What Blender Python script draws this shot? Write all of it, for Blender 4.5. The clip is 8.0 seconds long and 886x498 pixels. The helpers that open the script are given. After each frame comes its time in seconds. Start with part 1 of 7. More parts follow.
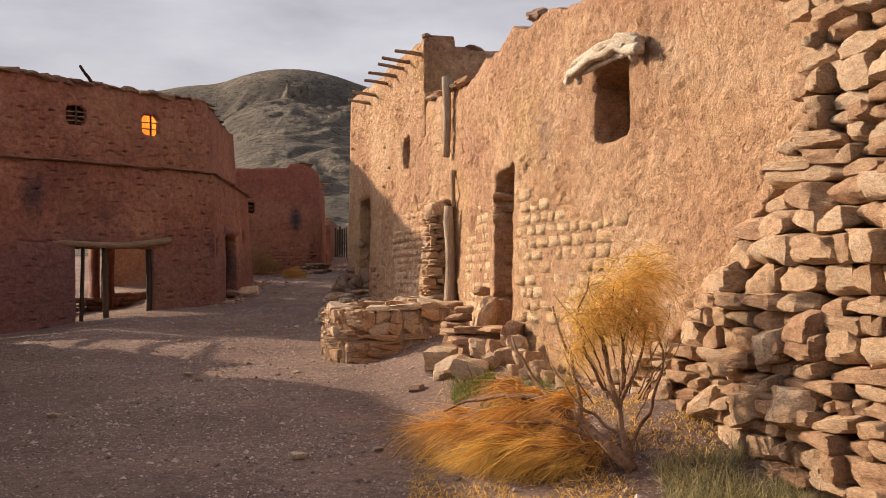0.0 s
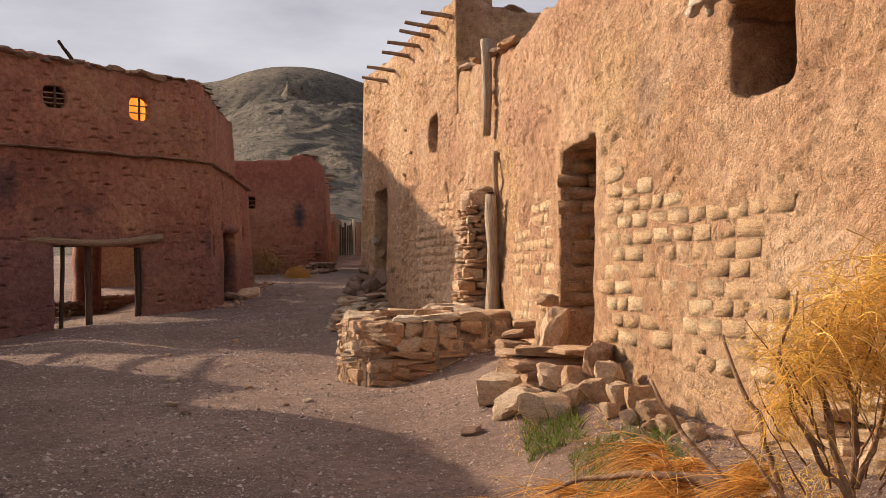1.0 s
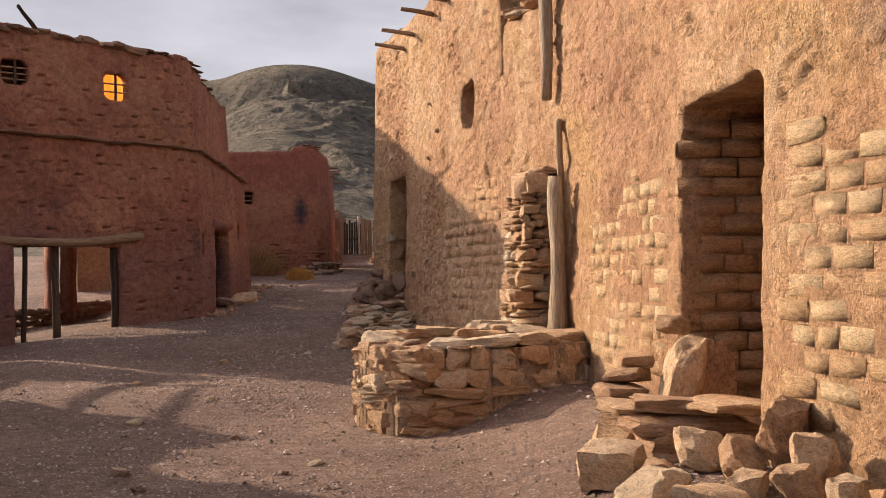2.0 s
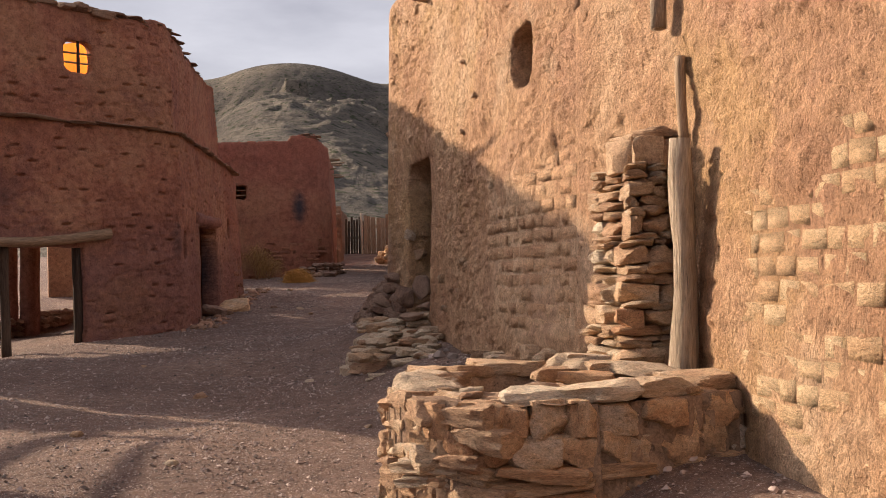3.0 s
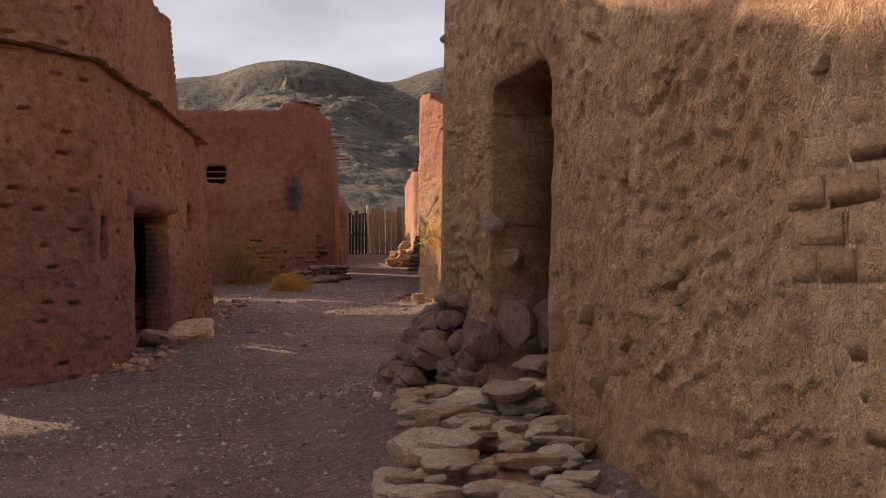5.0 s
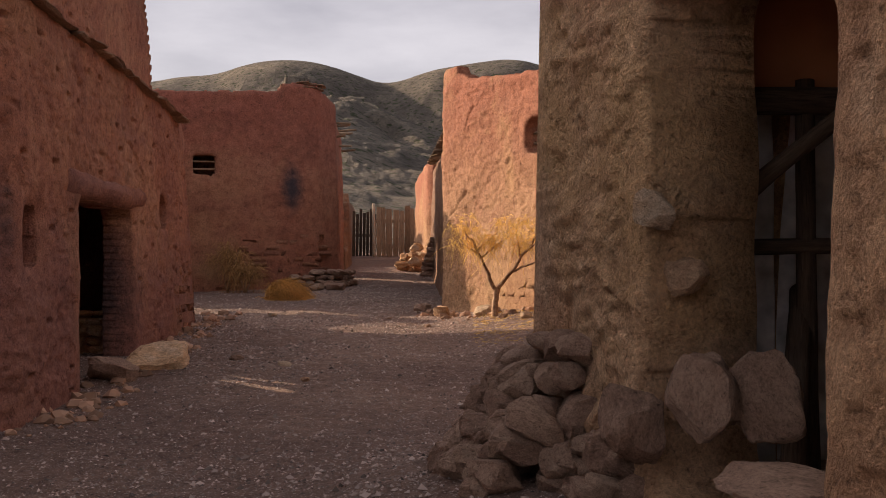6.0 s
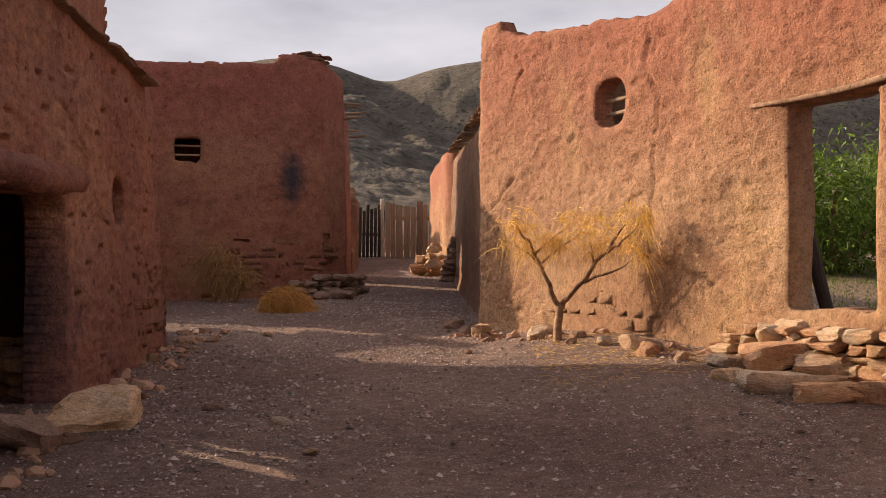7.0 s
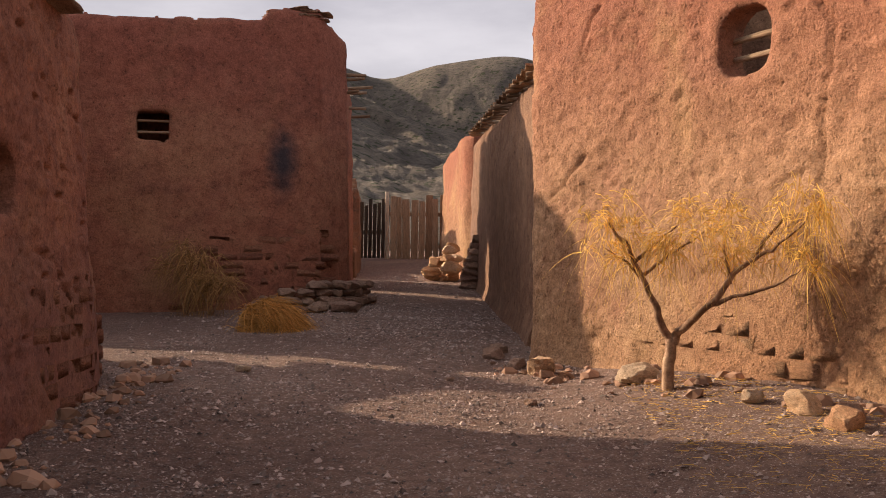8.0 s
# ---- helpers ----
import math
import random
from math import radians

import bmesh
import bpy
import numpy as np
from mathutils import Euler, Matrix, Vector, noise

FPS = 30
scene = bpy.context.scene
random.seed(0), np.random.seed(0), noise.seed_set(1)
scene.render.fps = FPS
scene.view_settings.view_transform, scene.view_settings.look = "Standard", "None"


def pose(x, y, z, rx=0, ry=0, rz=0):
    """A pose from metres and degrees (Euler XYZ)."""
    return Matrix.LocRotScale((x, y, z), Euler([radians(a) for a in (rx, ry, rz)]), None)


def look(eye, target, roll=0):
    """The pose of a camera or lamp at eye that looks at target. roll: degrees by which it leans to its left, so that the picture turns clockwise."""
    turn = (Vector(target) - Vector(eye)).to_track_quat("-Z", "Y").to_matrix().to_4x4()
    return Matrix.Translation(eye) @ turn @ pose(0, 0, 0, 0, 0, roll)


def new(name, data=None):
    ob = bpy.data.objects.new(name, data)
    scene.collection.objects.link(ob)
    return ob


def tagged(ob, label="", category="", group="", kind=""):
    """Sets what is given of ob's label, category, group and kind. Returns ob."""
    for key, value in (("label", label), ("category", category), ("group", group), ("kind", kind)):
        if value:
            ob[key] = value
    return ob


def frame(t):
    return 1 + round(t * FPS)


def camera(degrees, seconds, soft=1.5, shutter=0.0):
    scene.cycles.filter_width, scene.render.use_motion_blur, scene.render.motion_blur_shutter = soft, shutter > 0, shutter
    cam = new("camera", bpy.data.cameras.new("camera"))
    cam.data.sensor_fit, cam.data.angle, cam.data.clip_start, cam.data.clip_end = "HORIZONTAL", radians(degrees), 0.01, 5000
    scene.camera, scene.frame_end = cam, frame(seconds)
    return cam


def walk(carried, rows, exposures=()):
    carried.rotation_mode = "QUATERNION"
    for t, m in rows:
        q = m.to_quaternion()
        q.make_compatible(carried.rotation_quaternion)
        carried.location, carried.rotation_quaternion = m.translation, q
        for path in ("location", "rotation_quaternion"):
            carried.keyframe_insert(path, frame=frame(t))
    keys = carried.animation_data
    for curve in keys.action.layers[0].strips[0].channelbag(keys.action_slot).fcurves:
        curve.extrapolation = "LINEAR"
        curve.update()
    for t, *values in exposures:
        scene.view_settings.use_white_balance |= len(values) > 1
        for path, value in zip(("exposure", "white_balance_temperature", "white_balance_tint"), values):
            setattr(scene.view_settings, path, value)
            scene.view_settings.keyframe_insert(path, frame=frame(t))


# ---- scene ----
cam = camera(43.0, 8.0, soft=0.8)
PATH = [
    (0, (0.344, 1.677, 1.246), (0.299, 3.676, 1.301), -0.5),
    (0.5, (0.017, 3.264, 1.288), (-0.028, 5.263, 1.34), -0.6),
    (1, (-0.28, 4.886, 1.335), (-0.326, 6.884, 1.386), -0.6),
    (1.5, (-0.564, 6.732, 1.395), (-0.612, 8.731, 1.444), -0.7),
    (3, (-1.437, 12.424, 1.557), (-1.483, 14.423, 1.602), -1.1),
    (3.5, (-1.704, 14.437, 1.605), (-1.75, 16.436, 1.648), -1.2),
    (4, (-1.96, 16.47, 1.655), (-2.007, 18.469, 1.697), -1.2),
    (5.5, (-2.808, 22.518, 1.803), (-2.85, 24.517, 1.85), -0.2),
    (6, (-3.124, 24.427, 1.87), (-3.165, 26.426, 1.918), -0.1),
    (6.5, (-3.448, 26.489, 1.944), (-3.489, 28.488, 1.991), 0.0),
    (7, (-3.761, 28.502, 2.01), (-3.801, 30.501, 2.057), 0.1),
    (7.5, (-4.075, 30.61, 2.068), (-4.111, 32.609, 2.115), 0.3),
    (8, (-4.321, 32.718, 2.155), (-4.354, 34.717, 2.199), 0.4),
]
EXPOSURE = [(0.0, 0.60, 6600, 10), (1.5, 0.66, 6560, 10), (3.0, 0.70, 6380, 10), (4.0, 0.76, 6340, 10), (5.5, 0.66, 6620, 12), (6.5, 0.72, 6720, 12), (8.0, 0.74, 6720, 12)]
walk(cam, [(t, look(eye, target, roll)) for t, eye, target, roll in PATH], EXPOSURE)

# ---------------------------------------------------------------- light
SUN_AZ, SUN_EL = radians(32.0), radians(20.5)
SUN = Vector((-math.cos(SUN_AZ) * math.cos(SUN_EL), math.sin(SUN_AZ) * math.cos(SUN_EL), math.sin(SUN_EL)))
sun = new("sun", bpy.data.lights.new("sun", "SUN"))
sun.data.energy, sun.data.angle, sun.data.color = 4.7, radians(0.6), (1.0, 0.77, 0.55)
sun.matrix_world = look(SUN * 60, (0, 0, 0))

world = bpy.data.worlds.new("sky")
scene.world = world
world.use_nodes = True
wn, wl = world.node_tree.nodes, world.node_tree.links
sky = wn.new("ShaderNodeTexSky")
sky.sky_type, sky.sun_disc, sky.sun_elevation, sky.sun_rotation = "NISHITA", False, SUN_EL, math.atan2(SUN.x, SUN.y)
skyv = wn.new("ShaderNodeVectorMath"); skyv.operation = "SCALE"; skyv.inputs[3].default_value = 0.10
wl.new(sky.outputs[0], skyv.inputs[0])
tcw = wn.new("ShaderNodeTexCoord")
mpw = wn.new("ShaderNodeMapping"); mpw.inputs["Scale"].default_value = (1.0, 1.0, 3.2)
wl.new(tcw.outputs["Generated"], mpw.inputs[0])
cl = wn.new("ShaderNodeTexNoise"); cl.inputs["Scale"].default_value, cl.inputs["Detail"].default_value, cl.inputs["Roughness"].default_value = 2.6, 8, 0.55
wl.new(mpw.outputs[0], cl.inputs["Vector"])
cr = wn.new("ShaderNodeValToRGB")
cr.color_ramp.elements[0].position, cr.color_ramp.elements[0].color = 0.32, (0.37, 0.348, 0.40, 1)
cr.color_ramp.elements[1].position, cr.color_ramp.elements[1].color = 0.68, (0.76, 0.728, 0.775, 1)
wl.new(cl.outputs["Fac"], cr.inputs[0])
cm = wn.new("ShaderNodeMix"); cm.data_type = "RGBA"; cm.inputs[0].default_value = 0.85
wl.new(skyv.outputs[0], cm.inputs[6]); wl.new(cr.outputs[0], cm.inputs[7])
spw = wn.new("ShaderNodeSeparateXYZ"); wl.new(tcw.outputs["Generated"], spw.inputs[0])
zen = wn.new("ShaderNodeMapRange"); zen.interpolation_type = "SMOOTHSTEP"
zen.inputs[1].default_value, zen.inputs[2].default_value, zen.inputs[3].default_value, zen.inputs[4].default_value = 0.15, 0.60, 1.0, 0.92
wl.new(spw.outputs[2], zen.inputs[0])
dim = wn.new("ShaderNodeVectorMath"); dim.operation = "SCALE"
wl.new(cm.outputs[2], dim.inputs[0]); wl.new(zen.outputs[0], dim.inputs[3])
# the bright part of the clouds round the veiled side of the sun
toward = wn.new("ShaderNodeVectorMath"); toward.operation = "DOT_PRODUCT"; toward.inputs[1].default_value = SUN
wl.new(tcw.outputs["Generated"], toward.inputs[0])
halo = wn.new("ShaderNodeMapRange"); halo.interpolation_type = "SMOOTHSTEP"
halo.inputs[1].default_value, halo.inputs[2].default_value, halo.inputs[3].default_value, halo.inputs[4].default_value = 0.85, 1.0, 0.0, 1.0
wl.new(toward.outputs["Value"], halo.inputs[0])
warm = wn.new("ShaderNodeMix"); warm.data_type = "RGBA"; warm.blend_type = "ADD"
warm.inputs[7].default_value = (5.6, 5.0, 4.6, 1)
wl.new(halo.outputs[0], warm.inputs[0]); wl.new(dim.outputs[0], warm.inputs[6])
wl.new(warm.outputs[2], wn["Background"].inputs[0])
wn["Background"].inputs[1].default_value = 0.71

# ---------------------------------------------------------------- small mathematics


def lattice(ix, iy, s):
    n = (ix.astype(np.int64) * 374761393 + iy.astype(np.int64) * 668265263 + s * 974634777) & 0xFFFFFFFF
    n = ((n ^ (n >> 13)) * 1274126177) & 0xFFFFFFFF
    n = ((n ^ (n >> 16)) * 1103515245) & 0xFFFFFFFF
    return ((n ^ (n >> 15)) & 0xFFFF) / 65535.0


def vn(x, y, s=0):
    """Smooth noise from -1 to 1."""
    x, y = np.asarray(x, float), np.asarray(y, float)
    ix, iy = np.floor(x), np.floor(y)
    fx, fy = x - ix, y - iy
    fx, fy = fx * fx * (3 - 2 * fx), fy * fy * (3 - 2 * fy)
    a, b = lattice(ix, iy, s), lattice(ix + 1, iy, s)
    c, d = lattice(ix, iy + 1, s), lattice(ix + 1, iy + 1, s)
    return 2 * ((a + (b - a) * fx) * (1 - fy) + (c + (d - c) * fx) * fy) - 1


def fbm(x, y, s=0, octaves=4, gain=0.5):
    total, amp = 0, 1.0
    for k in range(octaves):
        total = total + amp * vn(x * 2 ** k + 17.3 * k, y * 2 ** k - 9.1 * k, s + k)
        amp *= gain
    return total


def sstep(a, b, x):
    t = np.clip((np.asarray(x, float) - a) / (b - a), 0, 1)
    return t * t * (3 - 2 * t)


def interp(x, pairs):
    pairs = sorted(pairs)
    return np.interp(x, [p[0] for p in pairs], [p[1] for p in pairs])


A_PATH = [(4.6, 2.4), (2.75, 9.0), (1.55, 12.96), (0.84, 15.2), (0.60, 17.1), (0.10, 20.5), (-0.9, 23.5), (-2.02, 28.0), (-2.79, 30.56)]
B_PATH = [(-11.38, 28.18), (-11.0, 28.65), (-9.6, 30.3), (-8.0, 32.25), (-7.35, 33.0), (-6.9, 33.9), (-7.0, 35.8), (-7.2, 38.4), (-7.45, 42.4), (-7.7, 43.3)]
C_PATH = [(-11.6, 49.6), (-10.0, 50.0), (-7.2, 50.65), (-6.55, 50.9), (-6.2, 51.5), (-6.45, 54.5), (-6.6, 56.8)]
D_PATH = [(-3.2, 46.2), (-3.48, 45.4), (-3.64, 44.85), (-2.18, 41.85), (-0.94, 39.3), (0.6, 35.6)]


def a_x(y):
    return interp(y, [(p[1], p[0]) for p in A_PATH])


def gz(x, y):
    """Height of the ground."""
    x, y = np.asarray(x, float), np.asarray(y, float)
    z = interp(y, [(-3000, -1.2), (-40, -0.9), (0, -0.40), (10, -0.27), (16, -0.12), (20, 0.0), (28, 0.33), (34, 0.62), (39.5, 0.93), (44, 1.2), (50, 1.5), (57, 2.05), (66, 2.6), (95, 3.4), (3000, 6)])
    street = sstep(45, 33, y) * sstep(-6, 2, y)
    z = z - 0.35 * sstep(-7.5, -11.5, x) * sstep(45, 36, y)
    z = z + 0.42 * sstep(1.7, 0.1, a_x(y) - x) * sstep(8.6, 11, y) * sstep(34, 30, y)
    z = z + 0.28 * sstep(-3.9, -1.6, x) * sstep(35.5, 38.5, y) * sstep(47, 44, y)
    near = np.exp(-((x + 3) / 25) ** 2 - ((y - 25) / 45) ** 2)
    return z + near * (0.05 * fbm(x * 0.45, y * 0.45, 5, 3) + 0.018 * fbm(x * 2.1, y * 2.1, 8, 3))


def gzf(x, y):
    return float(gz(np.array([x]), np.array([y]))[0])


# ---------------------------------------------------------------- materials


def rgb(c):
    return (c[0], c[1], c[2], 1.0)


def surface(name, cols, big=0.7, mid=6.0, fine=55.0, bump=0.6, dist=0.02, rough=0.93, vary=0.0, stains_and_shade=(), wash=None, stretch=(1, 1, 1), spread=0.5, pits=0.0, lay=None, metal=0.0, spots=None, tints=()):
    m = bpy.data.materials.new(name)
    m.use_nodes = True
    nt = m.node_tree
    N, L = nt.nodes, nt.links
    bs = N["Principled BSDF"]
    bs.inputs["Roughness"].default_value = rough
    bs.inputs["Metallic"].default_value = metal
    bs.inputs["Specular IOR Level"].default_value = 0.2
    tc = N.new("ShaderNodeTexCoord")
    vec = tc.outputs["Object"]
    rnd = None
    if vary:
        oi = N.new("ShaderNodeObjectInfo")
        rnd = oi.outputs["Random"]
        off = N.new("ShaderNodeVectorMath"); off.operation = "SCALE"; off.inputs[0].default_value = (37, 61, 23)
        L.new(rnd, off.inputs[3])
        add = N.new("ShaderNodeVectorMath"); add.operation = "ADD"
        L.new(vec, add.inputs[0]); L.new(off.outputs[0], add.inputs[1])
        vec = add.outputs[0]
    if stretch != (1, 1, 1):
        mp = N.new("ShaderNodeMapping"); mp.inputs["Scale"].default_value = stretch
        L.new(vec, mp.inputs[0]); vec = mp.outputs[0]

    def noise_(scale, detail=5, r=0.6, v=None, warp=0.0):
        n = N.new("ShaderNodeTexNoise")
        n.inputs["Scale"].default_value, n.inputs["Detail"].default_value, n.inputs["Roughness"].default_value = scale, detail, r
        n.inputs["Distortion"].default_value = warp
        L.new(v or vec, n.inputs["Vector"])
        return n.outputs["Fac"]

    def math_(op, a, b, c=None):
        n = N.new("ShaderNodeMath"); n.operation = op
        for i, v in enumerate((a, b, c)):
            if v is None:
                continue
            if isinstance(v, (int, float)):
                n.inputs[i].default_value = v
            else:
                L.new(v, n.inputs[i])
        return n.outputs[0]

    def mix_(f, a, b, kind="MIX"):
        n = N.new("ShaderNodeMix"); n.data_type = "RGBA"; n.blend_type = kind
        for i, v in ((0, f), (6, a), (7, b)):
            if isinstance(v, (int, float)):
                n.inputs[i].default_value = v
            elif isinstance(v, tuple):
                n.inputs[i].default_value = rgb(v)
            else:
                L.new(v, n.inputs[i])
        return n.outputs[2]

    n1, n2, n3 = noise_(big, 4), noise_(mid, 6, 0.65), noise_(fine, 4, 0.7)
    nb = noise_(mid * 2.1, 7, 0.66, None, 0.7)
    nc = noise_(fine * 0.5, 5, 0.68, None, 0.9)
    f = math_("MULTIPLY_ADD", math_("SUBTRACT", n1, 0.5), 2.2, 0.5)
    f = math_("ADD", f, math_("MULTIPLY", math_("SUBTRACT", n2, 0.5), 0.8))
    if rnd:
        f = math_("ADD", math_("MULTIPLY", f, 0.45), math_("MULTIPLY", rnd, 0.6))
    ramp = N.new("ShaderNodeValToRGB")
    while len(ramp.color_ramp.elements) < len(cols):
        ramp.color_ramp.elements.new(0.5)
    for k, c in enumerate(cols):
        e = ramp.color_ramp.elements[k]
        e.position, e.color = 0.5 + spread * (k / max(1, len(cols) - 1) - 0.5) * 2 * 0.9, rgb(c)
    L.new(f, ramp.inputs[0])
    col = ramp.outputs[0]
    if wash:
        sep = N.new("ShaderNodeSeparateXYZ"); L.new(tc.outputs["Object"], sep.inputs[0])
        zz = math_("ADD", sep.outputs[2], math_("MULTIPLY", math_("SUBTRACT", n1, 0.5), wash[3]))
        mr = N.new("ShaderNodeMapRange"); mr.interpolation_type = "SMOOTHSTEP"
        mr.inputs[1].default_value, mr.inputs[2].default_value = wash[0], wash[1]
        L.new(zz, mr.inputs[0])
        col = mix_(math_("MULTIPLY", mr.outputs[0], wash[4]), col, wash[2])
    for ts, lo, tcol, strength in tints:
        mr = N.new("ShaderNodeMapRange"); mr.interpolation_type = "SMOOTHSTEP"
        mr.inputs[1].default_value, mr.inputs[2].default_value, mr.inputs[4].default_value = lo, lo + 0.16, strength
        L.new(noise_(ts, 6, 0.62, None, 0.6), mr.inputs[0])
        col = mix_(mr.outputs[0], col, tcol)
    for sx, sy, sz, rad, tall, sc, strength in stains_and_shade:
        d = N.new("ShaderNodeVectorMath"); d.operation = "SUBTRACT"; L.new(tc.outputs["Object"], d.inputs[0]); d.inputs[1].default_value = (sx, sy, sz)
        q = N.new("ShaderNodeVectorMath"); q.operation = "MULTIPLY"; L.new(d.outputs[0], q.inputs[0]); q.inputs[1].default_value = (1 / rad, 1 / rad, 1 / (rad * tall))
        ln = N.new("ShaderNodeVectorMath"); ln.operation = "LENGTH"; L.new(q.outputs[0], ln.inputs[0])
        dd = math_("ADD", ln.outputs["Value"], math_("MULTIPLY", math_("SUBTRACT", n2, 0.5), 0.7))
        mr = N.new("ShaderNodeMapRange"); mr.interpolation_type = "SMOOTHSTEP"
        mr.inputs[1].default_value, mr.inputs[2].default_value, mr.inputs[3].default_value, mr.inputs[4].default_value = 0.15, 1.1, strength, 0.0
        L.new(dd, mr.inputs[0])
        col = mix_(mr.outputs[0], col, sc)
    if spots:
        sp = noise_(spots[0], 2, 0.5)
        mr = N.new("ShaderNodeMapRange"); mr.inputs[1].default_value, mr.inputs[2].default_value = spots[1], spots[1] + 0.06
        L.new(sp, mr.inputs[0])
        col = mix_(mr.outputs[0], col, spots[2])
    # grain, plus crevice shade painted into the colour where the bump noises run low
    g = math_("ADD", math_("MULTIPLY", math_("SUBTRACT", n2, 0.5), 1.5), math_("MULTIPLY", math_("SUBTRACT", n3, 0.5), 1.9))
    g = math_("ADD", g, math_("MULTIPLY", math_("MINIMUM", math_("SUBTRACT", nb, 0.46), 0.0), 2.6))
    g = math_("ADD", g, math_("MULTIPLY", math_("SUBTRACT", nc, 0.5), 1.4))
    g = math_("ADD", g, math_("MULTIPLY", math_("MINIMUM", math_("SUBTRACT", nc, 0.40), 0.0), 5.0))
    g = math_("MAXIMUM", math_("ADD", g, 1.09), 0.15)
    gc = N.new("ShaderNodeCombineXYZ")
    for i in range(3):
        L.new(g, gc.inputs[i])
    col = mix_(0.72, col, gc.outputs[0], "MULTIPLY")
    L.new(col, bs.inputs["Base Color"])
    h = math_("ADD", math_("MULTIPLY", n2, 0.3), math_("ADD", math_("MULTIPLY", n3, 0.3), math_("MULTIPLY", nb, 0.42)))
    h = math_("ADD", h, math_("MULTIPLY", nc, 0.55))
    if pits:
        vo = N.new("ShaderNodeTexVoronoi"); vo.inputs["Scale"].default_value = pits
        L.new(vec, vo.inputs["Vector"])
        h = math_("SUBTRACT", h, math_("MULTIPLY", vo.outputs["Distance"], 0.17))
        v2 = N.new("ShaderNodeTexVoronoi"); v2.inputs["Scale"].default_value = pits * 2.3
        L.new(vec, v2.inputs["Vector"])
        h = math_("SUBTRACT", h, math_("MULTIPLY", v2.outputs["Distance"], 0.05))
        pk = N.new("ShaderNodeTexVoronoi"); pk.inputs["Scale"].default_value = pits * 0.36
        L.new(vec, pk.inputs["Vector"])
        pr = N.new("ShaderNodeMapRange"); pr.interpolation_type = "SMOOTHSTEP"
        pr.inputs[1].default_value, pr.inputs[2].default_value, pr.inputs[3].default_value, pr.inputs[4].default_value = 0.10, 0.24, -0.5, 0.0
        L.new(math_("ADD", pk.outputs["Distance"], math_("MULTIPLY", math_("SUBTRACT", nc, 0.5), 0.5)), pr.inputs[0])
        h = math_("ADD", h, pr.outputs[0])
    if lay:
        sep2 = N.new("ShaderNodeSeparateXYZ"); L.new(tc.outputs["Object"], sep2.inputs[0])
        w = math_("SINE", math_("ADD", math_("MULTIPLY", sep2.outputs[2], lay), math_("MULTIPLY", n2, 5.0)), 0)
        h = math_("ADD", h, math_("MULTIPLY", w, 0.012))
    bp = N.new("ShaderNodeBump"); bp.inputs["Strength"].default_value, bp.inputs["Distance"].default_value = bump, dist
    L.new(h, bp.inputs["Height"])
    L.new(bp.outputs[0], bs.inputs["Normal"])
    return m


# smoke black; it also paints the shade of the red house's door reveal
SOOT_AND_SHADE = (0.05, 0.04, 0.045)
M_ADOBE_A = surface("ochre_mud_plaster", [(0.37, 0.20, 0.116), (0.50, 0.30, 0.175), (0.61, 0.415, 0.26)], 0.42, 8, 70, 1.0, 0.085, pits=22, tints=[(0.33, 0.50, (0.52, 0.33, 0.15), 0.55), (0.5, 0.52, (0.40, 0.215, 0.145), 0.5), (0.9, 0.54, (0.60, 0.44, 0.30), 0.5)],
                    stains_and_shade=[(1.05, 14.2, 2.9, 0.35, 1.5, (0.17, 0.10, 0.09), 0.7)])
# the last patch paints reveal shade, with some soot, on the street door's far jamb
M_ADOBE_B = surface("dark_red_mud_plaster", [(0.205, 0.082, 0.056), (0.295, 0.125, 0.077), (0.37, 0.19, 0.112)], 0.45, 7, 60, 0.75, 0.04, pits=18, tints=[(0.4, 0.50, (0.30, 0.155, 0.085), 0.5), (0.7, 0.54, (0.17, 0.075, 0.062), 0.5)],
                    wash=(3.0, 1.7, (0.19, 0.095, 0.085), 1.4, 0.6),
                    stains_and_shade=[(-9.6, 30.4, 0.8, 3.4, 0.75, (0.16, 0.085, 0.082), 0.8), (-10.45, 29.35, 3.5, 0.45, 1.5, SOOT_AND_SHADE, 0.75), (-9.1, 30.9, 3.0, 0.3, 0.8, SOOT_AND_SHADE, 0.3), (-6.9, 33.7, 2.35, 0.28, 1.8, SOOT_AND_SHADE, 0.7), (-7.0, 35.6, 2.6, 0.3, 1.0, SOOT_AND_SHADE, 0.25), (-7.8, 38.3, 1.7, 0.75, 1.7, SOOT_AND_SHADE, 0.95)])
M_ADOBE_C = surface("red_mud_plaster", [(0.22, 0.088, 0.06), (0.28, 0.115, 0.072), (0.31, 0.15, 0.09)], 0.5, 6, 50, 0.7, 0.04, pits=16, tints=[(0.4, 0.50, (0.29, 0.15, 0.085), 0.5), (0.8, 0.53, (0.17, 0.065, 0.05), 0.45)],
                    wash=(3.6, 6.0, (0.25, 0.09, 0.065), 2.0, 0.7), stains_and_shade=[(-7.2, 50.70, 3.95, 0.33, 2.2, SOOT_AND_SHADE, 1.0), (-9.0, 50.2, 2.0, 0.5, 0.6, (0.30, 0.2, 0.1), 0.4)])
M_ADOBE_D = surface("tan_and_red_mud_plaster", [(0.235, 0.122, 0.07), (0.305, 0.17, 0.096), (0.355, 0.222, 0.128)], 0.5, 9, 60, 0.9, 0.04, pits=26, tints=[(0.45, 0.50, (0.38, 0.235, 0.115), 0.5), (0.8, 0.54, (0.27, 0.125, 0.08), 0.5)],
                    wash=(2.7, 4.9, (0.265, 0.097, 0.058), 2.6, 0.9))
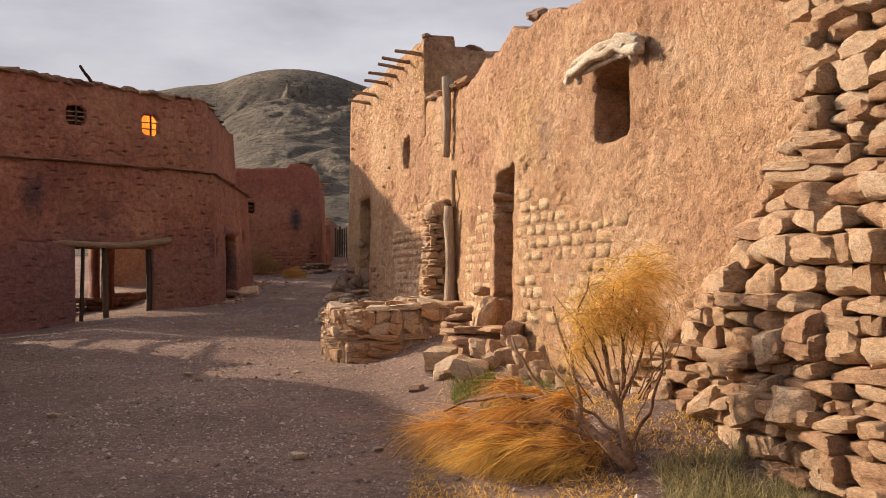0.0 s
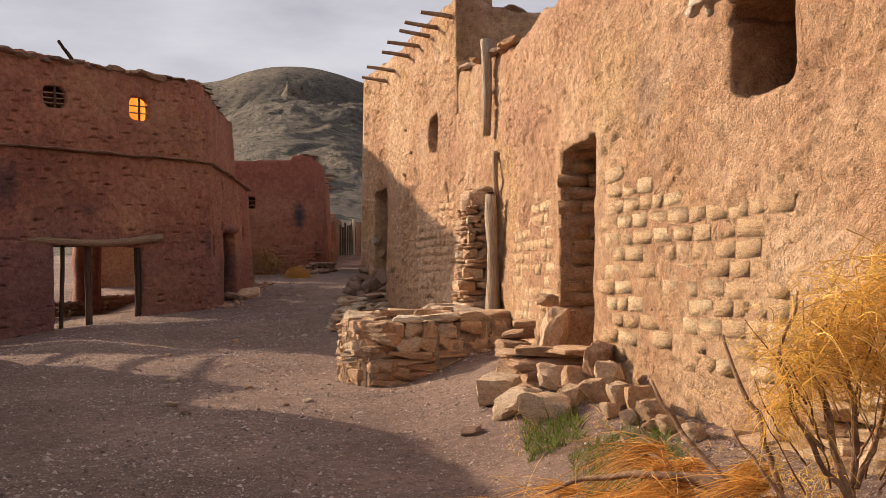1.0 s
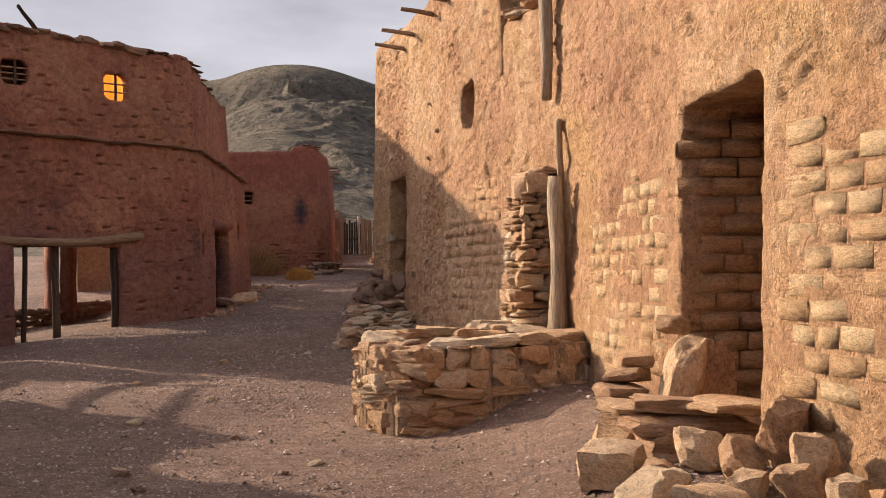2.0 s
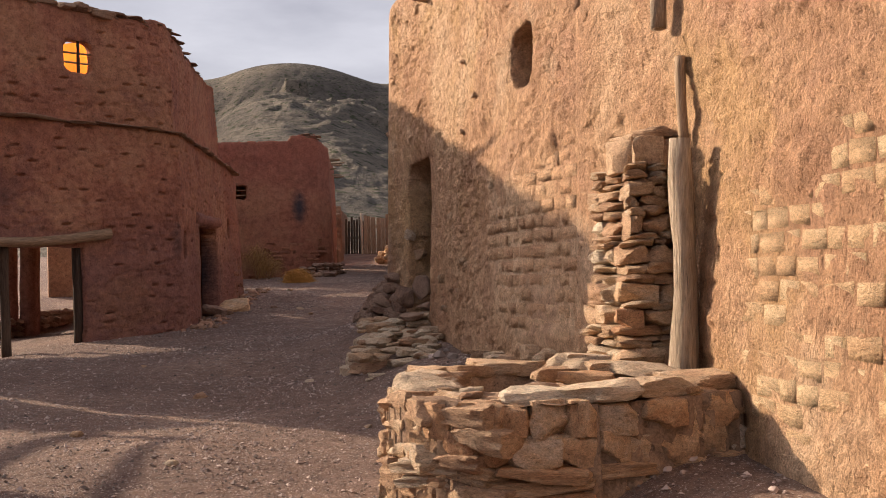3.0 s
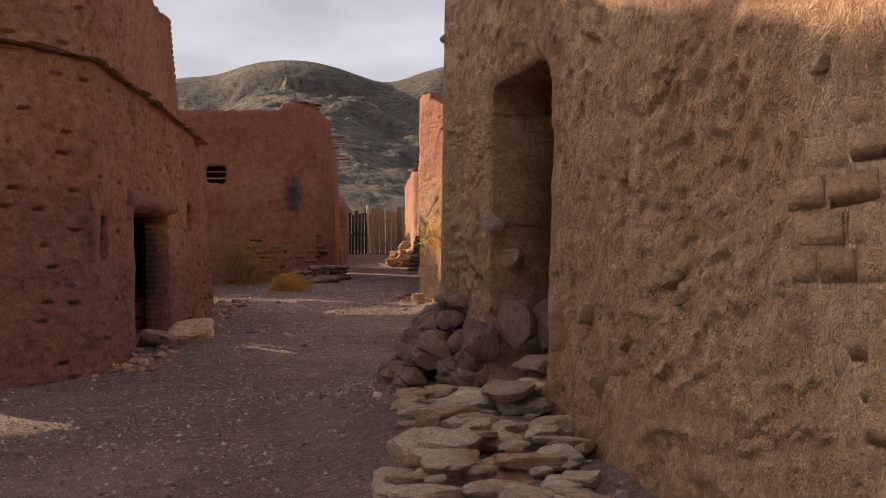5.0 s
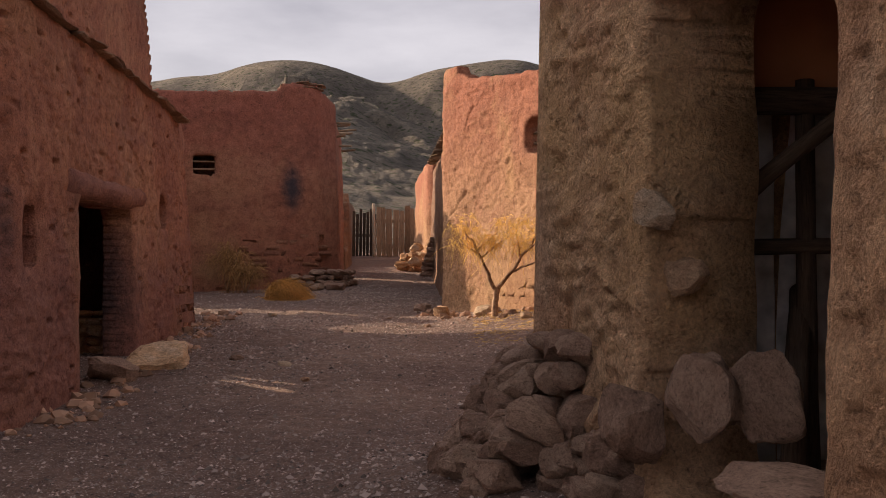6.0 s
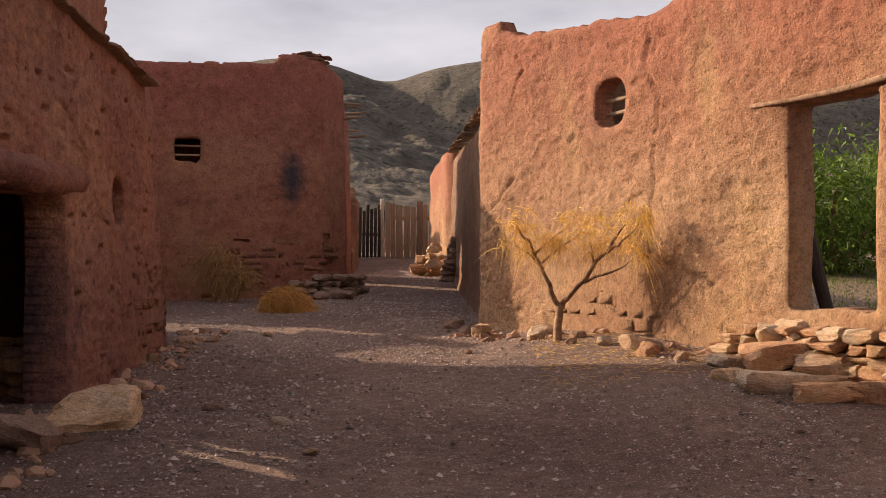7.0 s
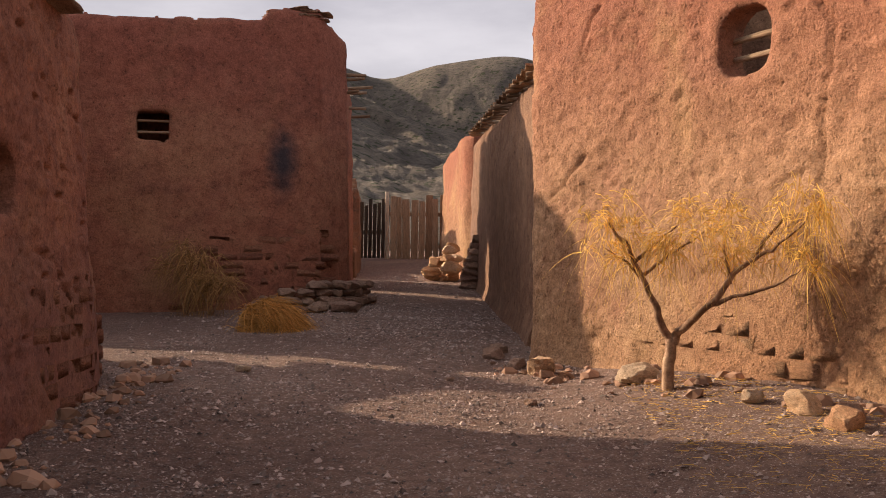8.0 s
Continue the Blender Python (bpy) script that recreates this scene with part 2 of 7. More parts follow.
M_ADOBE_E = surface("brown_mud_plaster", [(0.135, 0.072, 0.046), (0.18, 0.10, 0.062), (0.23, 0.135, 0.082)], 0.6, 5, 50, 0.8, 0.03)
M_BRICK = surface("pale_adobe_brick", [(0.50, 0.31, 0.172), (0.60, 0.415, 0.245), (0.69, 0.525, 0.33)], 2, 6, 22, 1.0, 0.05, vary=0.4)
M_BRICK_A = surface("mud_brick", [(0.44, 0.25, 0.145), (0.53, 0.325, 0.19), (0.60, 0.40, 0.245)], 2, 6, 22, 1.0, 0.05, vary=0.4)
M_BRICK_D = surface("reddish_mud_brick", [(0.26, 0.135, 0.078), (0.32, 0.178, 0.10), (0.37, 0.228, 0.13)], 2, 6, 22, 1.0, 0.05, vary=0.4)
M_BRICK_C = surface("dark_red_mud_brick", [(0.22, 0.09, 0.06), (0.29, 0.125, 0.077), (0.35, 0.17, 0.10)], 2, 6, 22, 1.0, 0.05, vary=0.4)
M_STONE = surface("ochre_fieldstone", [(0.32, 0.185, 0.115), (0.43, 0.272, 0.17), (0.53, 0.365, 0.232), (0.55, 0.43, 0.31)], 2.0, 6, 26, 1.0, 0.035, vary=0.5, stretch=(1, 1, 1.0), lay=26)
M_STONE_R = surface("rusty_fieldstone", [(0.40, 0.21, 0.12), (0.50, 0.295, 0.165), (0.57, 0.39, 0.24), (0.56, 0.45, 0.34)], 2.0, 6, 26, 1.0, 0.035, vary=0.5, lay=26)
M_STONE_D = surface("dark_fieldstone", [(0.215, 0.132, 0.096), (0.30, 0.195, 0.142), (0.38, 0.265, 0.192)], 2.0, 6, 26, 1.0, 0.035, vary=0.5, lay=22)
M_STONE_W = surface("pale_stone", [(0.46, 0.335, 0.225), (0.55, 0.43, 0.305), (0.62, 0.52, 0.39)], 2.0, 6, 26, 1.0, 0.035, vary=0.5)
M_WOOD = surface("weathered_wood", [(0.16, 0.10, 0.06), (0.26, 0.175, 0.11), (0.36, 0.26, 0.175)], 1.2, 3.0, 9, 0.9, 0.012, vary=0.4, stretch=(14, 14, 1.2))
M_WOOD_G = surface("bleached_wood", [(0.33, 0.25, 0.18), (0.45, 0.355, 0.26), (0.56, 0.465, 0.36)], 1.2, 3.0, 9, 1.0, 0.04, vary=0.3, stretch=(12, 12, 1.0))
M_WOOD_P = surface("pale_driftwood", [(0.46, 0.37, 0.28), (0.62, 0.53, 0.42), (0.74, 0.66, 0.55)], 2.0, 9, 50, 1.0, 0.03, stretch=(3, 1, 6))
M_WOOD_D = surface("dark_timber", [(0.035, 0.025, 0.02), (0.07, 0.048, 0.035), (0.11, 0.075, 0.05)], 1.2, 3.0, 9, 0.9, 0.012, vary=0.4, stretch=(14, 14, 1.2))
M_BARK = surface("dry_bark", [(0.13, 0.075, 0.045), (0.22, 0.13, 0.08), (0.30, 0.20, 0.13)], 3, 12, 50, 0.9, 0.01)
M_GROUND = surface("gravelly_earth", [(0.16, 0.103, 0.085), (0.21, 0.139, 0.112), (0.295, 0.20, 0.153)], 0.35, 9, 95, 1.0, 0.05, pits=34, spots=(60, 0.60, (0.44, 0.36, 0.31)))
M_DIRT = surface("packed_earth", [(0.24, 0.155, 0.105), (0.32, 0.215, 0.14)], 1.5, 9, 60, 0.9, 0.03, pits=25)
M_HILL = surface("rocky_hillside", [(0.08, 0.068, 0.058), (0.13, 0.109, 0.088), (0.205, 0.168, 0.125)], 0.016, 0.12, 0.8, 1.0, 6.0, spread=0.6, spots=(0.25, 0.58, (0.05, 0.056, 0.028)))
M_BAND = surface("slate_ledge", [(0.16, 0.095, 0.065), (0.24, 0.145, 0.095), (0.32, 0.21, 0.14)], 2.0, 8, 60, 0.9, 0.02, vary=0.5)


def flat(name, c, rough=0.8, translucent=0.0, vary=0.35, scale=3.0, island=False):
    m = bpy.data.materials.new(name)
    m.use_nodes = True
    N, L = m.node_tree.nodes, m.node_tree.links
    bs = N["Principled BSDF"]
    bs.inputs["Roughness"].default_value = rough
    bs.inputs["Specular IOR Level"].default_value = 0.25
    if island:
        g = N.new("ShaderNodeNewGeometry"); src = g.outputs["Random Per Island"]
    else:
        tc = N.new("ShaderNodeTexCoord"); n = N.new("ShaderNodeTexNoise"); n.inputs["Scale"].default_value = scale; n.inputs["Detail"].default_value = 6
        L.new(tc.outputs["Object"], n.inputs["Vector"]); src = n.outputs["Fac"]
    r = N.new("ShaderNodeValToRGB")
    r.color_ramp.elements[0].position, r.color_ramp.elements[0].color = (0.0 if island else 0.3), rgb([v * (1 - vary) for v in c])
    r.color_ramp.elements[1].position, r.color_ramp.elements[1].color = (1.0 if island else 0.7), rgb([min(1, v * (1 + vary)) for v in c])
    L.new(src, r.inputs[0]); L.new(r.outputs[0], bs.inputs["Base Color"])
    if translucent:
        t = N.new("ShaderNodeBsdfTranslucent"); L.new(r.outputs[0], t.inputs[0])
        mx = N.new("ShaderNodeMixShader"); mx.inputs[0].default_value = translucent
        L.new(bs.outputs[0], mx.inputs[1]); L.new(t.outputs[0], mx.inputs[2])
        L.new(mx.outputs[0], N["Material Output"].inputs[0])
    return m


M_GRAVEL_I = flat("loose_gravel", (0.34, 0.27, 0.235), 0.9, 0.0, 0.75, island=True)
M_GRAVEL_R = flat("broken_brick_rubble", (0.32, 0.195, 0.13), 0.9, 0.0, 0.5, island=True)
M_STRAW = flat("golden_straw", (0.74, 0.455, 0.12), 0.7, 0.35, 0.45, island=True)
M_STRAW_O = flat("orange_dry_grass", (0.58, 0.31, 0.085), 0.7, 0.3, 0.5, island=True)
M_STRAW_D = flat("dull_dry_straw", (0.38, 0.225, 0.09), 0.8, 0.25, 0.45, island=True)
M_GRASS = flat("green_grass", (0.14, 0.17, 0.035), 0.7, 0.3, 0.5, island=True)
M_SAGE = flat("grey_green_shrub", (0.30, 0.27, 0.14), 0.8, 0.2, 0.5, island=True)
M_LEAF = flat("green_leaves", (0.10, 0.16, 0.02), 0.6, 0.4, 0.55, island=True)
M_CLOTH = flat("orange_cloth", (0.75, 0.22, 0.03), 0.9, 0.75, 0.25, 2.0)
M_PANEL = flat("faded_orange_panel", (0.42, 0.165, 0.08), 0.9, 0.0, 0.2, 3.0)
M_BOARD = flat("flaking_white_boards", (0.66, 0.64, 0.61), 0.9, 0.0, 0.4, 7.0)

# ---------------------------------------------------------------- building helpers


def world_of(ob):
    m = ob.matrix_basis.copy()
    if ob.parent:
        m = world_of(ob.parent) @ ob.matrix_parent_inverse @ m
    return m


def under(ob, parent):
    if parent is not None:
        ob.parent = parent
        ob.matrix_parent_inverse = world_of(parent).inverted()
    return ob


def thing(name, x, y, z, label, category, group="", kind=""):
    e = new(name)
    e.empty_display_size = 0.2
    e.matrix_basis = pose(x, y, z)
    return tagged(e, label, category, group, kind)


def mesh_of(name, verts, faces, material, smooth=True):
    me = bpy.data.meshes.new(name)
    me.from_pydata([tuple(v) for v in verts] if not isinstance(verts, np.ndarray) else verts.tolist(), [], faces if isinstance(faces, list) else faces.tolist())
    me.materials.append(material)
    me.update()
    if smooth:
        me.polygons.foreach_set("use_smooth", [True] * len(me.polygons))
    return me


def solid(name, verts, faces, material, parent=None, label="", smooth=True):
    ob = new(name, mesh_of(name, verts, faces, material, smooth))
    if label:
        tagged(ob, label)
    return under(ob, parent)


def piece(name, me, m, parent=None, label=""):
    ob = new(name, me)
    ob.matrix_basis = m
    if label:
        tagged(ob, label)
    return under(ob, parent)


def path_points(pts, step, smooth=0.35):
    p = np.array(pts, float)
    seg = np.linalg.norm(np.diff(p, axis=0), axis=1)
    s = np.concatenate([[0], np.cumsum(seg)])
    n = max(2, int(round(s[-1] / step)) + 1)
    u = np.linspace(0, s[-1], n)
    q = np.stack([np.interp(u, s, p[:, 0]), np.interp(u, s, p[:, 1])], 1)
    k = int(smooth / step)
    if k > 1:
        pad = np.concatenate([2 * q[0] - q[k:0:-1], q, 2 * q[-1] - q[-2:-k - 2:-1]])
        ker = np.ones(2 * k + 1) / (2 * k + 1)
        q = np.stack([np.convolve(pad[:, 0], ker, "valid"), np.convolve(pad[:, 1], ker, "valid")], 1)
    t = np.gradient(q, axis=0)
    t /= np.linalg.norm(t, axis=1)[:, None]
    return u, q, t


def box_sdf(u, z, u0, u1, z0, z1, r):
    qx, qz = np.abs(u - (u0 + u1) / 2) - ((u1 - u0) / 2 - r), np.abs(z - (z0 + z1) / 2) - ((z1 - z0) / 2 - r)
    return np.hypot(np.maximum(qx, 0), np.maximum(qz, 0)) + np.minimum(np.maximum(qx, qz), 0) - r


def crust(U, Z, seed):
    """Thrown mud: short overlapping lumps, each with a sharp lower lip."""
    total = 0
    for k, (fz, fu, a) in enumerate(((8.0, 3.6, 0.020), (14.0, 7.0, 0.013))):
        p = Z * fz + 1.5 * fbm(U * 2.3, Z * 2.3, seed + 71 + k, 3)
        row = np.floor(p)
        fr = p - row
        lump = np.maximum(0, vn(U * fu + 3.7 * row, row * 5.13, seed + 73 + k) + 0.25)
        total = total + a * lump * sstep(0.0, 0.22, fr) * (1 - 0.85 * fr)
    return total * (0.35 + 0.65 * sstep(-0.5, 0.5, fbm(U * 0.8, Z * 0.9, seed + 77, 3)))


def adobe_wall(name, pts, zb, zt, material, parent, side=1, axis=1, step=0.06, thick=0.5, holes=(), rough=1.0, ledge=None, batter=0.03, seed=1, dashes=0.0, recess=None, calm=None, ends=False, cracks=(), smooth=0.35, ragged=0.06, grit=0.0, label="", zstep=None):
    """A mud wall: uneven, with thickness, worn edges, a ragged top and openings right through it. zb, zt: (coordinate, z); holes: (c0, c1, z0, z1, radius)."""
    u, q, tg = path_points(pts, step, smooth)
    nrm = np.stack([-tg[:, 1], tg[:, 0]], 1) * side
    c = q[:, axis]
    order = np.argsort(c)
    bot, top = interp(c, zb), interp(c, zt)
    z = np.arange(bot.min(), top.max() + step + 0.15, zstep or step)
    nu, nz = len(u), len(z)
    U, Z = np.meshgrid(u, z, indexing="ij")
    cu = [(np.interp(h[0], c[order], u[order]), np.interp(h[1], c[order], u[order])) for h in holes]

    def field(uu, zz):
        tp = np.interp(uu, u, top) + ragged * fbm(uu * 1.3, uu * 0 + seed, seed, 4) + 0.3 * ragged * vn(uu * 9, zz * 0, seed + 3)
        d = tp - zz
        for h, (a, b) in zip(holes, cu):
            wob = 0.02 * fbm(uu * 2.2, zz * 2.2, seed + 40, 3)
            d = np.minimum(d, box_sdf(uu, zz, min(a, b), max(a, b), h[2], h[3], h[4]) + wob)
        return d

    uc, zc = (U[:-1, :-1] + U[1:, 1:]) / 2, (Z[:-1, :-1] + Z[1:, 1:]) / 2
    keep = (field(uc, zc) > 0) & (zc > np.interp(uc, u, bot) - step)
    for _ in range(3):
        d = field(U, Z)
        e = 0.01
        gu, gz_ = (field(U + e, Z) - d) / e, (field(U, Z + e) - d) / e
        g2 = np.maximum(gu * gu + gz_ * gz_, 0.3)
        move = np.where(d < 0, d, 0)
        move = np.clip(move, -step * 1.2, 0)
        U, Z = U - move * gu / g2, Z - move * gz_ / g2
    U = np.clip(U, u[0], u[-1])
    d = np.maximum(field(U, Z), 0)
    off = rough * (0.045 * fbm(U * 0.6, Z * 0.8, seed, 3) + 0.012 * fbm(U * 3.2, Z * 4.2, seed + 7, 3) + 0.008 * fbm(U * 9, Z * 13, seed + 11, 2))
    if grit:
        lump = np.maximum(0, vn(U * 14 + vn(U * 5, Z * 5, 2), Z * 17, seed + 21)) + 0.6 * np.maximum(0, vn(U * 27, Z * 24, seed + 23))
        patchy = sstep(-0.45, 0.55, fbm(U * 0.9, Z * 1.1, seed + 25, 4))
        off -= min(grit, 1.0) * 0.007 * sstep(0.35, 0.75, fbm(U * 2.3, Z * 3.1, seed + 29, 3))
        fl = fbm(U * 1.5, Z * 2.6, seed + 35, 4)
        off += min(grit, 1.0) * 0.018 * (np.floor(3 * fl) + sstep(0.55, 1.0, 3 * fl - np.floor(3 * fl))) / 3
        off += min(grit, 1.0) * 0.012 * lump * (0.1 + 0.9 * patchy) - min(grit, 1.0) * 0.02 * sstep(0.62, 0.85, vn(U * 8, Z * 11, seed + 27))
        off += grit * crust(U, Z, seed)
    off -= rough * 0.03 * np.maximum(0, vn(U * 7, Z * 7, seed + 19) - 0.55)
    if dashes:
        row = np.floor(Z / 0.22)
        sh = lattice(row, row * 0, seed + 5) * 3
        cell = np.floor(U / 0.42 + sh)
        has = lattice(cell, row, seed + 9)
        fu, fz = (U / 0.42 + sh - cell - 0.5) * 0.42, (Z / 0.22 - row - 0.5) * 0.22 + 0.08 * (lattice(cell, row, seed + 2) - 0.5)
        off -= dashes * (has > 0.80 - 0.30 * sstep(-0.4, 0.6, fbm(U * 0.5, Z * 0.6, seed + 33, 3))) * sstep(0.085, 0.065, np.abs(fu)) * sstep(0.026, 0.012, np.abs(fz))
    if calm is not None:
        off = off * (1 - 0.9 * calm(np.interp(U, u, c), Z))
    for line in cracks:
        dist_ = np.full(U.shape, 9.0)
        cc, zc2 = np.interp(U, u, c) + 0.035 * vn(Z * 6, U * 6, 5), Z + 0.035 * vn(U * 6, Z * 6, 6)
        for (ca, za), (cb_, zb_) in zip(line, line[1:]):
            tt = np.clip(((cc - ca) * (cb_ - ca) + (zc2 - za) * (zb_ - za)) / ((cb_ - ca) ** 2 + (zb_ - za) ** 2), 0, 1)
            dist_ = np.minimum(dist_, np.hypot(cc - ca - tt * (cb_ - ca), zc2 - za - tt * (zb_ - za)))
        off -= 0.03 * sstep(0.035, 0.006, dist_)
    off = off * (0.3 + 0.7 * sstep(0.0, 0.3, d))
    tap = sstep(0, 0.35, np.minimum(U - u[0], u[-1] - U)) if ends else 1.0
    off = off * tap
    if recess is not None:
        off -= recess(np.interp(U, u, c), Z)
    off -= 0.045 * np.exp(-d / 0.05)
    base = np.interp(U, u, bot)
    lean = -batter * (Z - base) + 0.10 * sstep(0.5, 0.0, Z - base)
    if ledge:
        lean -= (ledge[1] if len(ledge) < 3 else ledge[1] + interp(np.interp(U, u, c), ledge[2])) * sstep(ledge[0] - 0.05, ledge[0] + 0.05, Z)
    Q = np.stack([np.interp(U, u, q[:, 0]), np.interp(U, u, q[:, 1])], -1)
    Nn = np.stack([np.interp(U, u, nrm[:, 0]), np.interp(U, u, nrm[:, 1])], -1)
    front = np.concatenate([Q + Nn * (off + lean)[..., None], Z[..., None]], -1).reshape(-1, 3)
    backo = -thick - batter * 0.3 * (Z - base) + 0.03 * np.exp(-d / 0.05) + 0.02 * fbm(U * 1.5, Z * 1.5, seed + 60, 2)
    back = np.concatenate([Q + Nn * backo[..., None], Z[..., None]], -1).reshape(-1, 3)
    n = nu * nz
    idx = np.arange(n).reshape(nu, nz)
    ii, jj = np.nonzero(keep)
    a, b, c2, d2 = idx[ii, jj], idx[ii + 1, jj], idx[ii + 1, jj + 1], idx[ii, jj + 1]
    f1 = np.stack([a, b, c2, d2], 1)
    ba, bb = (nu - 1) // 4, (nz - 1) // 4
    block = keep[:ba * 4, :bb * 4].reshape(ba, 4, bb, 4).all(axis=(1, 3))
    single = keep.copy()
    single[:ba * 4, :bb * 4] &= ~np.repeat(np.repeat(block, 4, 0), 4, 1)
    i4, j4 = np.nonzero(block)
    i1, j1 = np.nonzero(single)
    f2 = np.concatenate([np.stack([idx[i1, j1], idx[i1 + 1, j1], idx[i1 + 1, j1 + 1], idx[i1, j1 + 1]], 1), np.stack([idx[4 * i4, 4 * j4], idx[4 * i4 + 4, 4 * j4], idx[4 * i4 + 4, 4 * j4 + 4], idx[4 * i4, 4 * j4 + 4]], 1)])
    f2 = f2[:, ::-1] + n
    if side > 0:
        f1, f2 = f1[:, ::-1], f2[:, ::-1]
    pad = np.zeros((nu + 1, nz + 1), bool)
    pad[1:-1, 1:-1] = keep
    rims = []
    for di, dj, p0, p1 in ((-1, 0, (0, 0), (0, 1)), (1, 0, (1, 1), (1, 0)), (0, -1, (1, 0), (0, 0)), (0, 1, (0, 1), (1, 1))):
        r = keep & ~pad[1 + di:nu + di, 1 + dj:nz + dj]
        i2, j2 = np.nonzero(r)
        va, vb = idx[i2 + p0[0], j2 + p0[1]], idx[i2 + p1[0], j2 + p1[1]]
        quad = np.stack([va, vb, vb + n, va + n], 1)
        rims.append(quad if side < 0 else quad[:, ::-1])
    faces = np.concatenate([f1, f2] + rims)
    verts = np.concatenate([front, back])
    used = np.unique(faces)
    remap = np.zeros(len(verts), int)
    remap[used] = np.arange(len(used))
    return solid(name, verts[used], remap[faces], material, parent, label)


def rock_mesh(name, seed, material, cuts=6, power=7.0, planes=13, roughness=0.045, shallow=0.36):
    """A weathered stone of about unit size, cut by a few cleavage planes."""
    rng = np.random.RandomState(seed)
    g = np.linspace(-0.5, 0.5, cuts + 1)
    verts, faces, index = [], [], {}

    def vid(p):
        k = tuple(np.round(p, 5))
        if k not in index:
            index[k] = len(verts)
            verts.append(p)
        return index[k]
    for ax in range(3):
        for sg in (-0.5, 0.5):
            for i in range(cuts):
                for j in range(cuts):
                    quad = []
                    for a, b in ((i, j), (i + 1, j), (i + 1, j + 1), (i, j + 1)):
                        p = [0, 0, 0]
                        p[ax], p[(ax + 1) % 3], p[(ax + 2) % 3] = sg, g[a], g[b]
                        quad.append(vid(np.array(p, float)))
                    faces.append(quad if sg > 0 else quad[::-1])
    v = np.array(verts)
    v = v * 0.5 / (np.sum(np.abs(v) ** power, 1) ** (1 / power))[:, None] * 1.03
    for _ in range(planes):
        nn = rng.normal(size=3); nn /= np.linalg.norm(nn)
        h = rng.uniform(shallow, 0.58)
        o = np.maximum(v @ nn - h, 0)
        v = v - o[:, None] * nn
    v += roughness * np.stack([fbm(v[:, (k + 1) % 3] * 4 + seed, v[:, (k + 2) % 3] * 4 + v[:, k] * 2, seed + k, 4, 0.65) for k in range(3)], 1)
    me = mesh_of(name, v, faces, material)
    me.set_sharp_from_angle(angle=radians(24))
    return me


ROCKS = {k: [rock_mesh("stone", 10 + i + 40 * j, m) for i in range(9)] for j, (k, m) in enumerate((("o", M_STONE), ("r", M_STONE_R), ("d", M_STONE_D), ("w", M_STONE_W), ("s", M_BAND)))}
ROCKS.update({k: [rock_mesh("stone", 210 + i + 30 * j, m, 6, 13.0, 6, 0.04, 0.45) for i in range(9)] for j, (k, m) in enumerate((("b", M_STONE), ("c", M_STONE_R)))})


def brick_mesh(seed, material):
    """A hand-moulded mud brick with small worn edges, of unit size."""
    r = np.random.RandomState(seed)
    bm = bmesh.new()
    bmesh.ops.create_cube(bm, size=1.0)
    bmesh.ops.scale(bm, vec=(0.3, 0.16, 0.14), verts=bm.verts)
    bmesh.ops.bevel(bm, geom=bm.edges[:], offset=0.014, segments=3, affect="EDGES")
    for v in bm.verts:
        v.co += Vector(r.normal(size=3) * 0.0042)
    bmesh.ops.scale(bm, vec=(1 / 0.3, 1 / 0.16, 1 / 0.14), verts=bm.verts)
    for f in bm.faces:
        f.smooth = True
    me = bpy.data.meshes.new("brick")
    bm.to_mesh(me)
    bm.free()
    me.materials.append(material)
    return me


BRICKS = [brick_mesh(500 + i, M_BRICK) for i in range(8)]
BRICKS_A = [brick_mesh(520 + i, M_BRICK_A) for i in range(6)]
BRICKS_C = [brick_mesh(560 + i, M_BRICK_C) for i in range(6)]
BRICKS_D = [brick_mesh(540 + i, M_BRICK_D) for i in range(6)]


def stone(parent, p, size, rz=0.0, tilt=(0, 0), kind="o", name="stone", label="", k=None):
    me = ROCKS[kind][random.randrange(9) if k is None else k]
    m = Matrix.LocRotScale(Vector(p), Euler((radians(tilt[0]), radians(tilt[1]), radians(rz))), Vector(size))
    return piece(name, me, m, parent, label)


def boulder(p, size, rz, tilt, kind, label, group=""):
    """A loose stone, a thing of its own, sunk a little into the ground."""
    ob = stone(None, p, size, rz, tilt, kind, "rock")
    return tagged(ob, label, "rock", group)


